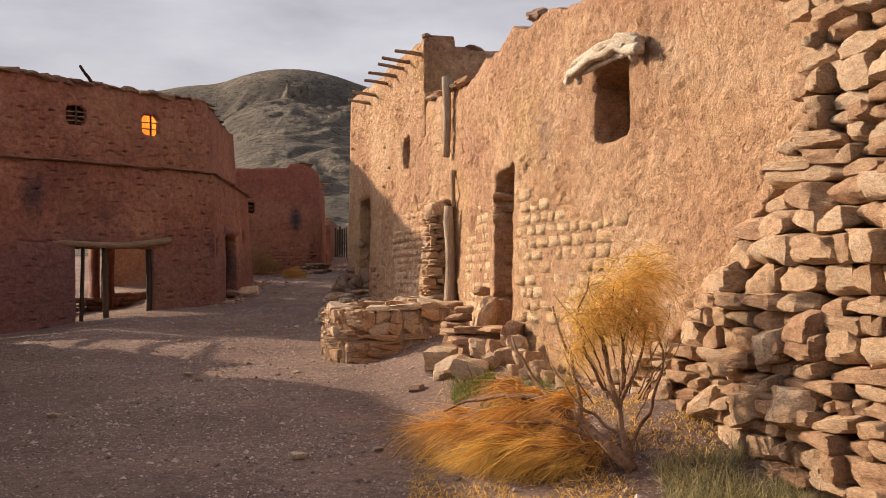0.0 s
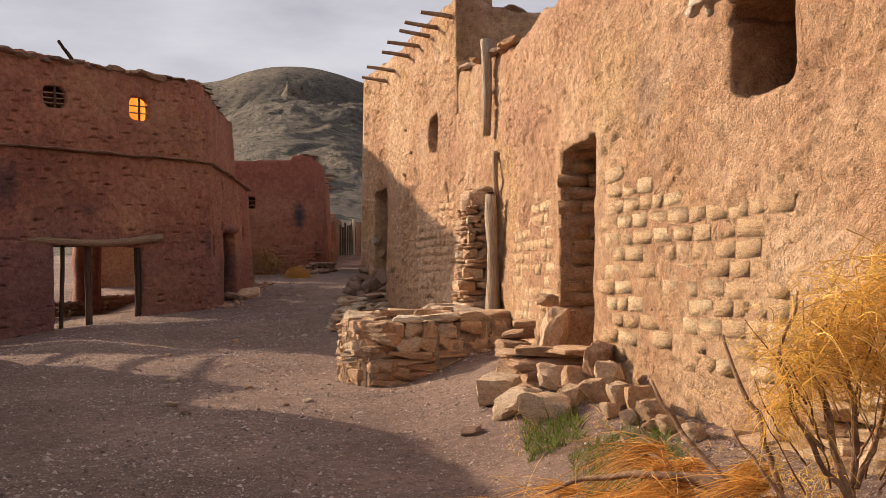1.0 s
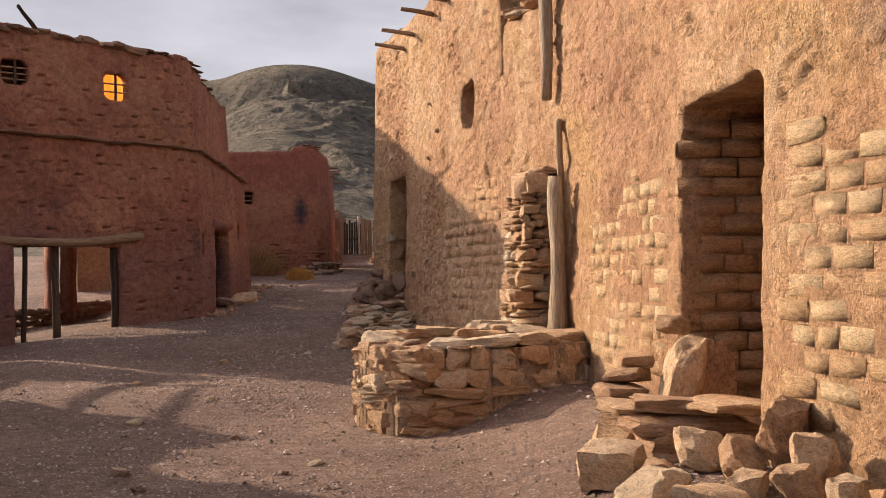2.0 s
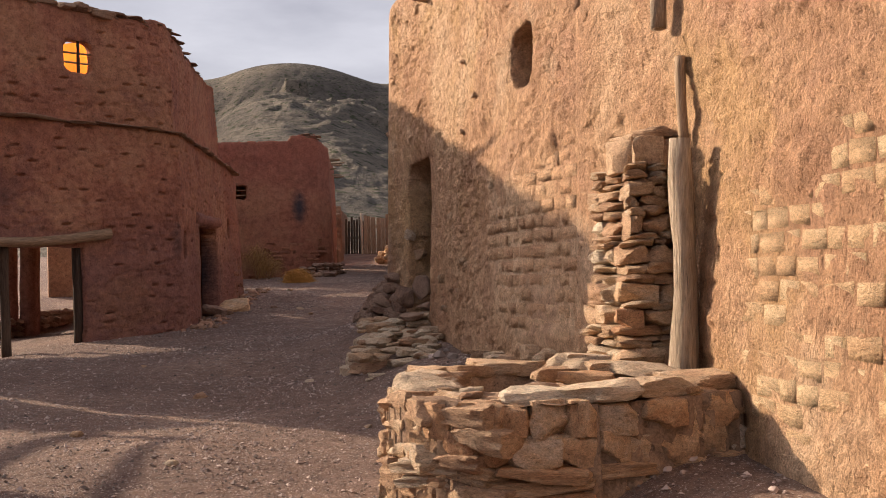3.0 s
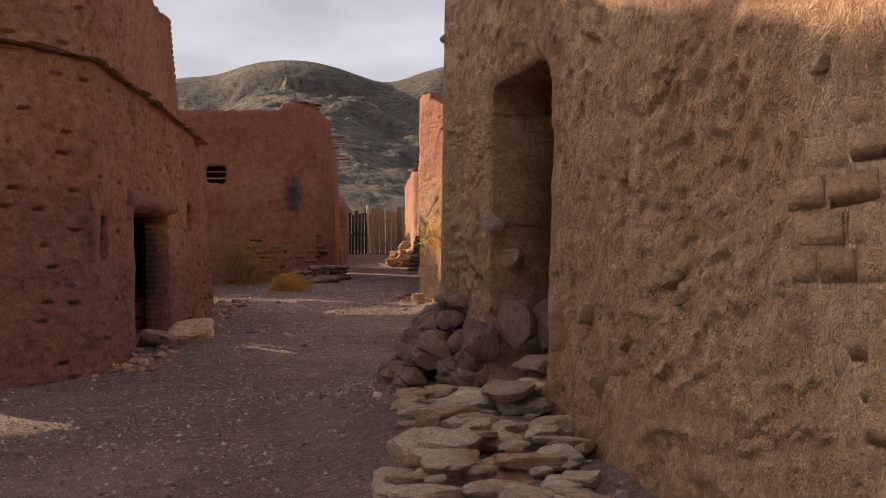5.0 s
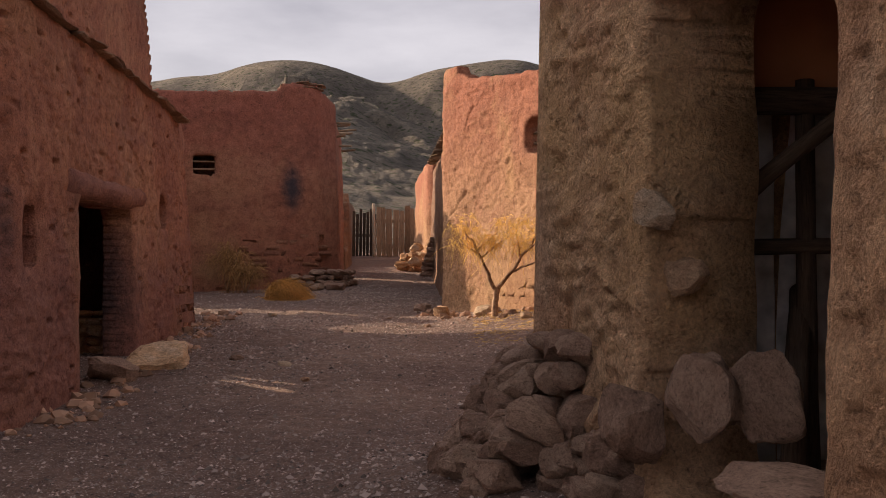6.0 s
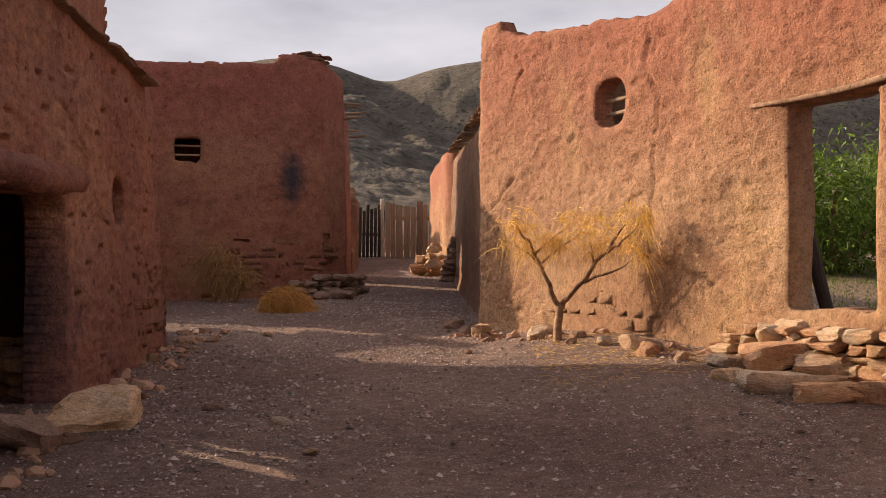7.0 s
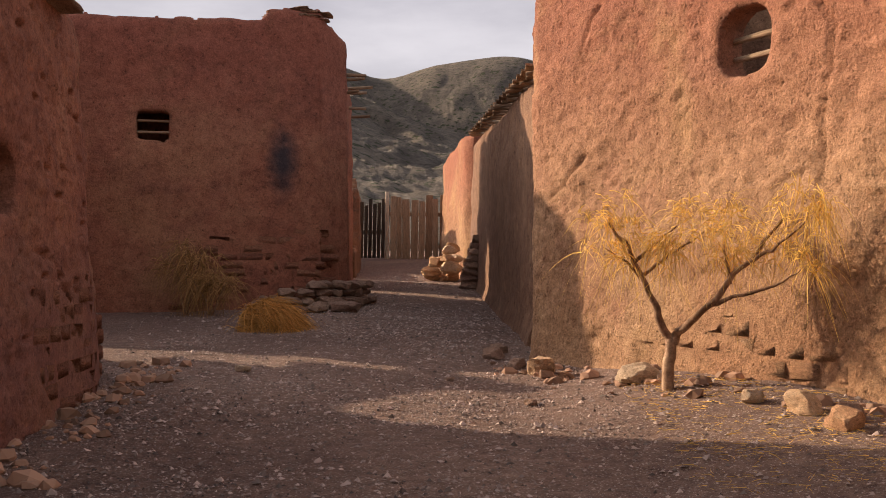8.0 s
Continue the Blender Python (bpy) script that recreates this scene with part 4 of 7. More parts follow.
# ---------------------------------------------------------------- the house off to the side that shades the street
house_g = thing("adobe_house", -11.0, 10.0, -0.2, "low dark red adobe house across the street", "house")
adobe_wall("street_wall", [(-6.9, -6.0), (-8.2, 12.0), (-9.0, 21.0)], [(-7, -0.9), (22, -0.3)], [(-7, 3.8), (12, 3.72), (18, 3.7), (20.3, 3.56), (20.8, 3.4), (21, 3.2)], M_ADOBE_B, house_g, -1, 1, 0.12, 0.45, (), 0.9, None, 0.02, 51)
adobe_wall("end_wall", [(-9.0, 20.9), (-14.0, 21.5)], [(-15, -0.9), (-8, -0.6)], [(-15, 3.5), (-8, 3.45)], M_ADOBE_B, house_g, -1, 0, 0.12, 0.45, (), 0.9, None, 0.02, 52)
stub = thing("yard_wall", -9.2, 22.2, -0.3, "plain low adobe yard wall beside the house", "wall")
adobe_wall("wall", [(-9.0, 20.9), (-9.0, 23.25)], [(20, -0.7), (24, -0.6)], [(20, 2.35), (21, 2.37), (22.3, 2.56), (22.95, 2.64), (23.25, 2.2)], M_ADOBE_B, stub, -1, 1, 0.08, 0.35, (), 0.9, None, 0.0, 53)
frame_p = thing("pole_frame", -10.5, 25.2, -0.4, "open frame of rough poles beside the yard", "frame")
for y in (24.25, 26.3):
    log("post", (-10.5, y, -0.7), (-10.5, y, 3.1), 0.06, 0.05, M_WOOD, frame_p, "", 0.01, int(y * 4))
for z0, z1, k in ((2.32, 2.62, 1), (2.84, 3.02, 2), (1.62, 1.95, 3)):
    log("rail", (-10.56, 24.0, z0), (-10.56, 26.5, z1), 0.06, 0.05, M_WOOD, frame_p, "", 0.012, 55 + k)
# two unseen walls, added and profiled to cast the shadow bands at the bend
unseen_shade_wall = thing("yard_wall", -10.6, 45.6, 0.8, "unseen adobe wall added between two houses to shade the bend", "wall")
adobe_wall("wall", [(-10.5, 43.6), (-10.5, 48.1)], [(43, 0.6), (49, 0.8)], [(43, 3.3), (45.1, 3.38), (46.7, 3.8), (47.2, 4.29), (47.8, 3.9)], M_ADOBE_B, unseen_shade_wall, -1, 1, 0.08, 0.3, [(46.3, 49.0, 0.0, 2.6, 0.1), (46.95, 49.0, 0.0, 3.2, 0.1), (47.6, 49.0, 0.0, 3.75, 0.1)], 0.8, None, 0.0, 54, ragged=0.03)
unseen_shade_pier = thing("yard_wall", -10.6, 48.6, 1.0, "unseen adobe wall added by the red house to shade the bend", "wall")
adobe_wall("wall", [(-10.55, 46.75), (-10.55, 49.7)], [(46, 0.6), (50, 0.9)], [(46.75, 2.1), (47.65, 2.86), (48.07, 3.48), (48.42, 4.6), (48.7, 5.9), (49.1, 6.15), (50, 6.2)], M_ADOBE_B, unseen_shade_pier, -1, 1, 0.08, 0.3, (), 0.8, None, 0.0, 56, ragged=0.03)

# ================================================================ details of the ochre house


def a_point(y, out=0.0, z=0.0):
    """A point on the face of the ochre house's wall, out metres in front of it."""
    e = 0.3
    x0, x1 = pline(A_PATH, y - e), pline(A_PATH, y + e)
    t = Vector((x1 - x0, 2 * e, 0)).normalized()
    n = Vector((-t.y, t.x, 0))
    return Vector((pline(A_PATH, y), y, z)) + n * out, math.degrees(math.atan2(t.y, t.x))


def a_lean(y, z):
    base = float(interp(y, [(2, -0.6), (10, -0.4), (20, -0.1), (31, 0.25)]))
    return -0.025 * (z - base)


def lay_bricks(parent, y0, y1, z0, z1, face, seed, bare, bl=0.30, bh=0.142, kinds=None):
    rng = random.Random(seed)
    rows = int((z1 - z0) / bh)
    for r in range(rows):
        y = y0 + (0.5 * bl if r % 2 else 0) + rng.uniform(-0.03, 0.03)
        z = z0 + (r + 0.5) * bh
        while y < y1:
            l = bl * rng.uniform(0.62, 1.25)
            yc = y + l / 2
            whole = float(bare(np.array([yc]), np.array([z]))[0]) + 0.35 * float(vn(yc * 1.3, z * 2.2, seed))
            if whole > 0.36 and rng.random() > 0.03:
                p, rz = face(yc, z)
                p = p + Vector((rng.uniform(-0.004, 0.007), 0, rng.uniform(-0.006, 0.006)))
                m = Matrix.LocRotScale(p, Euler((radians(rng.uniform(-1.2, 1.2)), radians(rng.uniform(-3, 3)), radians(rz + rng.uniform(-1, 1)))), Vector((l * rng.uniform(0.98, 1.02), 0.16, bh * rng.uniform(0.97, 1.04))))
                piece("brick", (kinds or BRICKS)[rng.randrange(6)], m, parent)
            y += l


def a_face(y, z):
    p, rz = a_point(y, a_lean(y, z) - 0.0848 + 0.003 * float(vn(y * 3, z * 3, 4)))
    p.z = z
    return p, rz


def t_face(y, z):
    p, rz = a_point(y, a_lean(y, z) - 0.0835 + 0.004 * float(vn(y * 3, z * 3, 4)))
    p.z = z
    return p, rz


lay_bricks(wall_a, 10.5, 14.85, 0.45, 2.3, a_face, 71, a_bare)
lay_bricks(wall_a, 17.16, 19.9, 0.5, 2.5, a_face, 72, a_bare)
# the far jamb of the narrow door is bare brick
rng = random.Random(74)
for r in range(15):
    x = 0.80 - (0.15 if r % 2 else 0.0)
    while x < 1.3:
        l = 0.30 * rng.uniform(0.8, 1.15)
        piece("brick", BRICKS_A[rng.randrange(6)], Matrix.LocRotScale(Vector((x + l / 2 + 0.03, 17.017 + rng.uniform(-0.005, 0.005), 0.52 + 0.142 * r)), Euler((0, radians(rng.uniform(-2, 2)), radians(rng.uniform(-2, 2)))), Vector((l, 0.16, 0.142))), wall_a)
        x += l
lay_bricks(wall_a, 21.0, 22.2, 0.7, 2.9, t_face, 75, a_bare, kinds=BRICKS_A)
lay_bricks(wall_t, 22.38, 25.2, 0.7, 3.1, t_face, 73, a_bare, kinds=BRICKS_A)
# rubble core showing at the broken corner and along the foot of the wall
drystack(wall_a, [(pline(A_PATH, y), y) for y in (7.7, 8.6, 9.6, 11.0, 12.5, 14.0, 15.1)], [(7, -0.35), (10, -0.3), (15.2, -0.05)], [(y, float(a_rubble(y))) for y in (7, 9.15, 9.25, 9.5, 10.2, 10.6, 11.5, 13.5, 14.6, 15.2)],
         (0.08, 0.22), (0.12, 0.50), 0.34, "b", 1, 1, 5, 0.03, 0.07, 300, tight=0.9)
for y, z, s in ((9.35, 0.35, 0.34), (9.9, 0.3, 0.30), (10.5, 0.28, 0.26), (9.6, 0.75, 0.28), (10.2, 0.62, 0.25), (11.2, 0.3, 0.24), (9.2, 0.9, 0.3)):
    p, rz = a_point(y, 0.10, z)
    stone(wall_a, p, (s * 1.3, s, s * 0.85), rz + random.uniform(-25, 25), (random.uniform(-20, 20), random.uniform(-20, 20)), "o")

# window recess and its driftwood lintel
for k, (dz, do, r) in enumerate(((0.0, 0.05, 0.055), (0.055, 0.03, 0.06), (0.10, 0.0, 0.055), (-0.035, 0.0, 0.04), (0.05, 0.08, 0.035))):
    lp = [a_point(y, o + do, z + dz)[0] for y, o, z in ((13.22 - 0.06 * k, 0.05, 3.27), (13.0, 0.06, 3.33), (12.6, 0.05, 3.38), (12.2, 0.03, 3.38), (11.9, 0.02, 3.34), (11.66 + 0.07 * k, 0.0, 3.28))]
    branch("lintel", [tuple(p) for p in lp], r * 0.8, r, M_WOOD_P, wall_a, "bleached cracked driftwood lintel", 3 + k, 12)
# dark room behind the window and the narrow door
adobe_wall("inner_wall", [(1.75, 15.0), (1.5, 18.0)], [(14, 0.2), (19, 0.2)], [(14, 3.7), (19, 3.7)], M_ADOBE_A, house_a, 1, 1, 0.12, 0.2, (), 0.8, None, 0, 15)
for x, y, z, size, rz, tl, kd in ((0.56, 16.2, 0.80, (0.40, 0.26, 0.54), 70, (12, -8), "o"), (0.80, 16.62, 0.72, (0.30, 0.4, 0.5), 90, (4, 0), "o"), (0.27, 16.05, 0.56, (0.5, 0.36, 0.10), 20, (3, 4), "b"), (0.48, 15.85, 0.61, (0.6, 0.42, 0.09), -10, (-2, 3), "b"), (0.70, 15.72, 0.62, (0.5, 0.5, 0.08), 30, (3, 0), "c"),
                                  (0.5, 15.9, 0.50, (0.8, 0.6, 0.14), 12, (2, 2), "b"), (0.66, 16.1, 0.38, (0.9, 0.9, 0.24), 5, (0, 0), "b"), (0.30, 16.4, 0.42, (0.6, 0.6, 0.34), 40, (4, 4), "b"), (0.16, 16.32, 0.64, (0.3, 0.28, 0.10), 15, (5, 3), "b"), (0.21, 16.42, 0.75, (0.26, 0.26, 0.10), 60, (-4, 3), "b"), (0.28, 16.44, 0.85, (0.22, 0.22, 0.09), 0, (6, -4), "c"), (0.52, 16.3, 1.10, (0.16, 0.16, 0.12), 30, (0, 8), "b")):
    stone(wall_a, (x, y, z), size, rz, tl, kd, "sill_stone")

# roof timbers of the tower
for k, (y, z) in enumerate(((22.62, 5.43), (23.5, 5.48), (24.1, 5.46), (25.05, 5.47), (25.95, 5.47), (27.3, 5.46), (28.35, 5.46))):
    p, rz = a_point(y, -0.45, z)
    q, rz = a_point(y + 0.04, 0.40 + 0.06 * math.sin(k * 3), z + 0.10 + 0.02 * math.sin(k * 7))
    log("roof_beam", p, q, 0.042, 0.032, M_WOOD, wall_t, "weathered roof beam end", 0.01, 20 + k)
# the pole lashed to the wall
log("wall_pole", a_point(20.70, 0.05, 3.33)[0], a_point(20.84, 0.03, 4.72)[0], 0.06, 0.08, M_WOOD_G, wall_a, "bleached wooden pole", 0.015, 31)
log("wall_pole", a_point(20.44, 0.0, 2.46)[0], a_point(20.46, 0.0, 3.08)[0], 0.035, 0.04, M_WOOD, wall_a, "thin bleached pole", 0.01, 32)
post = log("wall_post", a_point(20.32, 0.10, 0.5)[0], a_point(20.17, 0.08, 2.46)[0], 0.125, 0.06, M_WOOD_G, wall_a, "split grey timber post", 0.012, 33, 14, 14, 0.3)
# loose stones along the low roof edge and the tower's corner
for k in range(16):
    y = 19.7 + 0.17 * k
    p, rz = a_point(y, -0.2 + random.uniform(-0.08, 0.08), 4.44 + 0.045 * k * 0.2 + random.uniform(0, 0.07))
    stone(wall_a, p, (random.uniform(0.2, 0.38), 0.3, 0.09), rz + random.uniform(-30, 30), (random.uniform(-10, 10), random.uniform(-8, 8)), "r", "coping_stone")
for y, z in ((14.6, 4.30), (14.8, 4.33)):
    stone(wall_a, a_point(y, -0.2, z)[0], (0.24, 0.22, 0.14), random.uniform(0, 90), (10, 8), "d", "coping_stone")
for x, y, z in ((-0.35, 22.5, 5.76), (0.5, 22.6, 5.56)):
    stone(wall_t, (x, y, z), (0.35, 0.25, 0.1), random.uniform(0, 90), (5, 5), "d", "coping_stone")

# the stone buttress beside the post: a pier of thin slabs with larger blocks at its head
buttress = thing("stone_buttress", -0.25, 20.6, 0.6, "narrow dry-stone buttress of flat ochre slabs against the wall", "buttress")
rng = random.Random(8)
z = 0.45
while z < 2.30:
    h = rng.choice((0.05, 0.055, 0.065, 0.075, 0.09, 0.13))
    f = min(1, max(0, (z - 0.8) / 1.6))
    xl, xr = -0.37 + 0.10 * f + rng.uniform(-0.03, 0.03), 0.06 - 0.10 * f
    cut = rng.uniform(0.3, 0.75)
    for x0, x1 in ((xl, xl + (xr - xl) * cut), (xl + (xr - xl) * cut, xr)):
        l = x1 - x0
        stone(buttress, ((x0 + x1) / 2, 20.66 + rng.uniform(-0.035, 0.03), z + h / 2), (l * 1.06, 0.42, h * 1.08), rng.uniform(-7, 7), (rng.uniform(-3, 3), rng.uniform(-4, 4)), rng.choice("bbbc"), k=rng.randrange(9))
    y = 20.75 + rng.uniform(0, 0.1)
    while y < 21.3:
        l = rng.uniform(0.18, 0.42)
        stone(buttress, (xl + 0.10 - 0.20 * (y - 20.7) + rng.uniform(-0.02, 0.03), y + l / 2, z + h / 2), (0.34, l * 1.06, h * 1.08), rng.uniform(6, 16), (rng.uniform(-3, 3), rng.uniform(-4, 4)), rng.choice("bbw") if z < 1.9 else "b", k=rng.randrange(9))
        y += l
    stone(buttress, (-0.05, 21.05, z + h / 2), (0.5, 0.5, h), 0, (0, 0), "b", k=rng.randrange(9))
    z += h * 0.96
for x, y, zz, sx, sy, sz in ((-0.29, 20.78, 2.40, 0.20, 0.4, 0.25), (-0.12, 20.66, 2.40, 0.22, 0.36, 0.24), (0.0, 20.66, 2.38, 0.14, 0.34, 0.22), (-0.18, 20.9, 2.53, 0.34, 0.4, 0.10), (-0.06, 20.8, 2.57, 0.3, 0.36, 0.08)):
    stone(buttress, (x, y, zz), (sx, sy, sz), rng.uniform(-6, 6), (0, rng.uniform(-4, 4)), "b", "head_stone", k=rng.randrange(9))

# the bench of field stones
bench = thing("stone_bench", -0.9, 20.1, 0.0, "low dry-stone bench of rusty slabs with a round hollow", "bench")
BENCH = [(-1.60, 21.3), (-1.92, 20.85), (-2.03, 20.25), (-1.98, 19.72), (-1.74, 19.28), (-1.40, 19.06), (-0.9, 19.06), (-0.3, 19.26), (0.28, 19.54)]
drystack(bench, BENCH[:6], [(-3, -0.12), (1, 0.05)], [(-3, 0.80), (1, 0.80)], (0.08, 0.17), (0.16, 0.42), 0.34, "b", -1, 0, 12, 0.16, 0.05, 120)
drystack(bench, BENCH[4:], [(-3, -0.12), (1, 0.05)], [(-3, 0.40), (1, 0.42)], (0.07, 0.13), (0.25, 0.6), 0.36, "c", -1, 0, 13, 0.17, 0.04, 90)
drystack(bench, BENCH[4:], [(-3, 0.40), (1, 0.42)], [(-3, 0.78), (1, 0.78)], (0.18, 0.24), (0.16, 0.34), 0.34, "c", -1, 0, 14, 0.17, 0.03, 60)
cx, cy = -1.14, 20.22
gu, gv = np.meshgrid(np.linspace(-2.1, 0.35, 60), np.linspace(19.1, 21.6, 60), indexing="ij")


def bench_in(x, y):
    p = BENCH + [(0.2, 20.6), (-0.2, 21.5)]
    inside = np.zeros(x.shape, bool)
    for (ax, ay), (bx, by) in zip(p, p[1:] + p[:1]):
        cond = ((ay > y) != (by > y)) & (x < (bx - ax) * (y - ay) / (by - ay + 1e-12) + ax)
        inside ^= cond
    return inside


def in_hollow(x, y):
    return np.hypot((x - cx) / 0.38, (y - cy) / 0.56)


ok = bench_in(gu, gv)
zz = 0.78 + 0.035 * fbm(gu * 5, gv * 5, 3, 4) + 0.04 * np.exp(-((in_hollow(gu, gv) - 1.15) / 0.25) ** 2) - 0.42 * sstep(1.05, 0.8, in_hollow(gu, gv) + 0.12 * vn(gu * 6, gv * 6, 8))
zz = np.where(ok, zz, -0.4)
bi = np.arange(gu.size).reshape(gu.shape)
solid("fill", np.stack([gu, gv, zz], -1).reshape(-1, 3), np.stack([bi[:-1, :-1], bi[1:, :-1], bi[1:, 1:], bi[:-1, 1:]], -1).reshape(-1, 4), M_DIRT, bench, "packed earth fill")
rng = random.Random(21)
for k in range(11):
    a = 2 * math.pi * k / 11 + rng.uniform(-0.15, 0.15)
    if math.sin(a) < -0.55:
        continue
    stone(bench, (cx + 0.47 * math.cos(a), cy + 0.66 * math.sin(a), 0.79 + 0.05 * math.sin(a)), (rng.uniform(0.22, 0.36), rng.uniform(0.12, 0.2), 0.10), math.degrees(a) + 90, (rng.uniform(-6, 6), rng.uniform(-6, 6)), "b", k=rng.randrange(9))
# broad cap stones round the rim: a boulder at the end, long flat slabs along the front, chips before the buttress
for x, y, sx, sy, sz, rz, kd, zt in ((-1.74, 19.86, 0.38, 0.46, 0.30, 20, "w", 0.90), (-1.78, 20.5, 0.34, 0.5, 0.14, 8, "b", 0.84), (-1.70, 21.0, 0.36, 0.5, 0.12, 20, "b", 0.84), (-1.52, 19.44, 0.30, 0.30, 0.18, -30, "c", 0.80), (-1.32, 19.32, 0.30, 0.28, 0.14, 0, "b", 0.78),
                                     (-1.02, 19.36, 0.56, 0.34, 0.15, 10, "w", 0.83), (-0.66, 19.36, 0.52, 0.46, 0.15, 18, "w", 0.86), (-0.26, 19.54, 0.46, 0.32, 0.12, 24, "b", 0.87), (0.02, 19.74, 0.5, 0.3, 0.12, 22, "b", 0.88), (-0.26, 19.98, 0.46, 0.34, 0.17, 12, "w", 0.93),
                                     (-0.66, 19.86, 0.36, 0.26, 0.12, -20, "c", 0.88), (-0.70, 20.12, 0.30, 0.26, 0.14, 40, "w", 0.94), (-0.52, 20.08, 0.28, 0.2, 0.12, 10, "c", 0.93), (-0.80, 20.3, 0.26, 0.2, 0.12, 70, "w", 0.97), (-0.62, 20.34, 0.3, 0.22, 0.12, 0, "c", 0.96), (-0.9, 20.02, 0.24, 0.18, 0.10, 15, "b", 0.90),
                                     (-1.15, 21.15, 0.6, 0.34, 0.12, 5, "b", 0.86), (-0.65, 21.1, 0.5, 0.4, 0.12, 0, "b", 0.85), (-0.9, 19.68, 0.3, 0.2, 0.08, 30, "c", 0.80)):
    stone(bench, (x, y, zt - sz / 2 + 0.02), (sx, sy, sz), rz, (rng.uniform(-5, 5), rng.uniform(-4, 4)), kd, "cap_stone", k=rng.randrange(9))
for k in range(60):
    x, y = rng.uniform(-1.95, 0.15), rng.uniform(19.3, 21.2)
    if not bool(bench_in(np.array([x]), np.array([y]))[0]) or in_hollow(x, y) < 1.2:
        continue
    q = rng.uniform(0.05, 0.14)
    stone(bench, (x, y, 0.81), (q * 1.3, q, q * 0.5), rng.uniform(0, 180), (rng.uniform(-9, 9), rng.uniform(-9, 9)), rng.choice("bbcw"), "stone_chip", k=rng.randrange(9))
# stones bedded in the mud of the tower wall
rng = random.Random(27)
for k in range(16):
    y, z = rng.uniform(24.6, 30.6), rng.uniform(0.9, 4.8)
    if 27.7 < y < 29.5 and z < 3.5:
        continue
    p, rz = a_point(y, a_lean(y, z) - 0.01, z)
    sz = rng.uniform(0.05, 0.11)
    stone(wall_t, p, (sz * 1.3, 0.12, sz), rz + rng.uniform(-12, 12), (rng.uniform(-20, 20), rng.uniform(-20, 20)), "o", "bedded_stone", k=rng.randrange(9))
for k in range(4):
    z = rng.uniform(1.6, 4.2)
    p, rz = a_point(29.27, rng.uniform(-0.5, -0.08), z)
    sz = rng.uniform(0.07, 0.17)
    stone(wall_t, p, (sz * 1.2, 0.12, sz), rng.uniform(-15, 15), (rng.uniform(-20, 20), rng.uniform(-20, 20)), "o", "bedded_stone", k=rng.randrange(9))
# stones along the foot of the tower wall
drystack(wall_t, [(pline(A_PATH, y), y) for y in (21.3, 22.2, 23.2, 24.4, 25.2)], [(21, 0.25), (28, 0.5)], [(21, 0.9), (23, 0.92), (24, 0.75), (25.5, 0.6)], (0.10, 0.18), (0.14, 0.34), 0.3, "b", 1, 1, 15, -0.02, 0.07, 80, gaps=0.25)
for x, y, z, s, rz in ((-1.75, 22.9, 0.45, (0.55, 0.95, 0.34), 10), (-1.25, 22.3, 0.52, (0.5, 0.8, 0.3), 30), (-1.15, 21.6, 0.5, (0.6, 0.7, 0.3), 5), (-1.5, 23.8, 0.42, (0.4, 0.6, 0.24), 20)):
    boulder((x, y, z), s, rz, (4, 5), "o", "large flat ochre stone lying at the wall foot", "stones by the tower wall")

# the raised threshold before the arched door
step_a = thing("stone_steps", -2.4, 27.0, 0.3, "rough stone steps before the arched doorway", "steps")
rng = random.Random(31)
for k, (x, y, z, s) in enumerate(((-2.62, 26.5, 0.5, (0.75, 0.6, 0.3)), (-2.2, 26.3, 0.55, (0.6, 0.55, 0.3)), (-2.7, 27.1, 0.62, (0.7, 0.75, 0.36)), (-2.15, 27.0, 0.68, (0.7, 0.7, 0.34)), (-2.75, 27.8, 0.75, (0.65, 0.7, 0.4)),
                                 (-2.2, 27.7, 0.82, (0.75, 0.7, 0.4)), (-1.85, 28.45, 1.02, (0.95, 0.85, 0.34)), (-2.55, 28.45, 0.9, (0.7, 0.8, 0.4)), (-2.95, 26.9, 0.42, (0.45, 0.6, 0.3)), (-2.95, 27.6, 0.5, (0.4, 0.6, 0.36)), (-2.45, 26.05, 0.42, (0.55, 0.4, 0.22)))):
    stone(step_a, (x, y, z - 0.12), (s[0] * 0.85, s[1] * 0.85, s[2] * 0.8), rng.uniform(-20, 20), (rng.uniform(-3, 3), rng.uniform(-3, 3)), "w" if k % 3 else "o", "step_stone", k=k % 9)
for k in range(75):
    x, y = rng.uniform(-2.95, -1.9), rng.uniform(26.0, 28.4)
    s = rng.uniform(0.07, 0.24)
    stone(step_a, (x, y, 0.5 + 0.16 * (y - 26) + 0.05), (s * 1.4, s, s * 0.5), rng.uniform(0, 180), (rng.uniform(-8, 8), 0), rng.choice("owwb"), "stone_chip", k=rng.randrange(9))
# leaning slabs and the heap at the end of the wall
for x, y, z, s, rz, tl in ((-2.15, 29.12, 1.37, (0.30, 0.10, 0.42), -12, (-14, 3)), (-1.87, 29.16, 1.36, (0.27, 0.10, 0.37), -5, (-12, -6)), (-2.42, 29.3, 1.22, (0.26, 0.18, 0.36), 15, (-8, 3)), (-1.95, 28.5, 1.10, (0.5, 0.75, 0.16), 12, (0, 2)), (-2.26, 27.95, 0.98, (0.34, 0.5, 0.10), -8, (2, -3))):
    stone(wall_t, (x, y, z), s, rz, tl, "d", "sill_stone", k=int(z * 100) % 9)
heap = thing("stone_heap", -3.0, 30.6, 0.5, "heap of dark field stones banked against the house corner", "stone heap")
rng = random.Random(44)
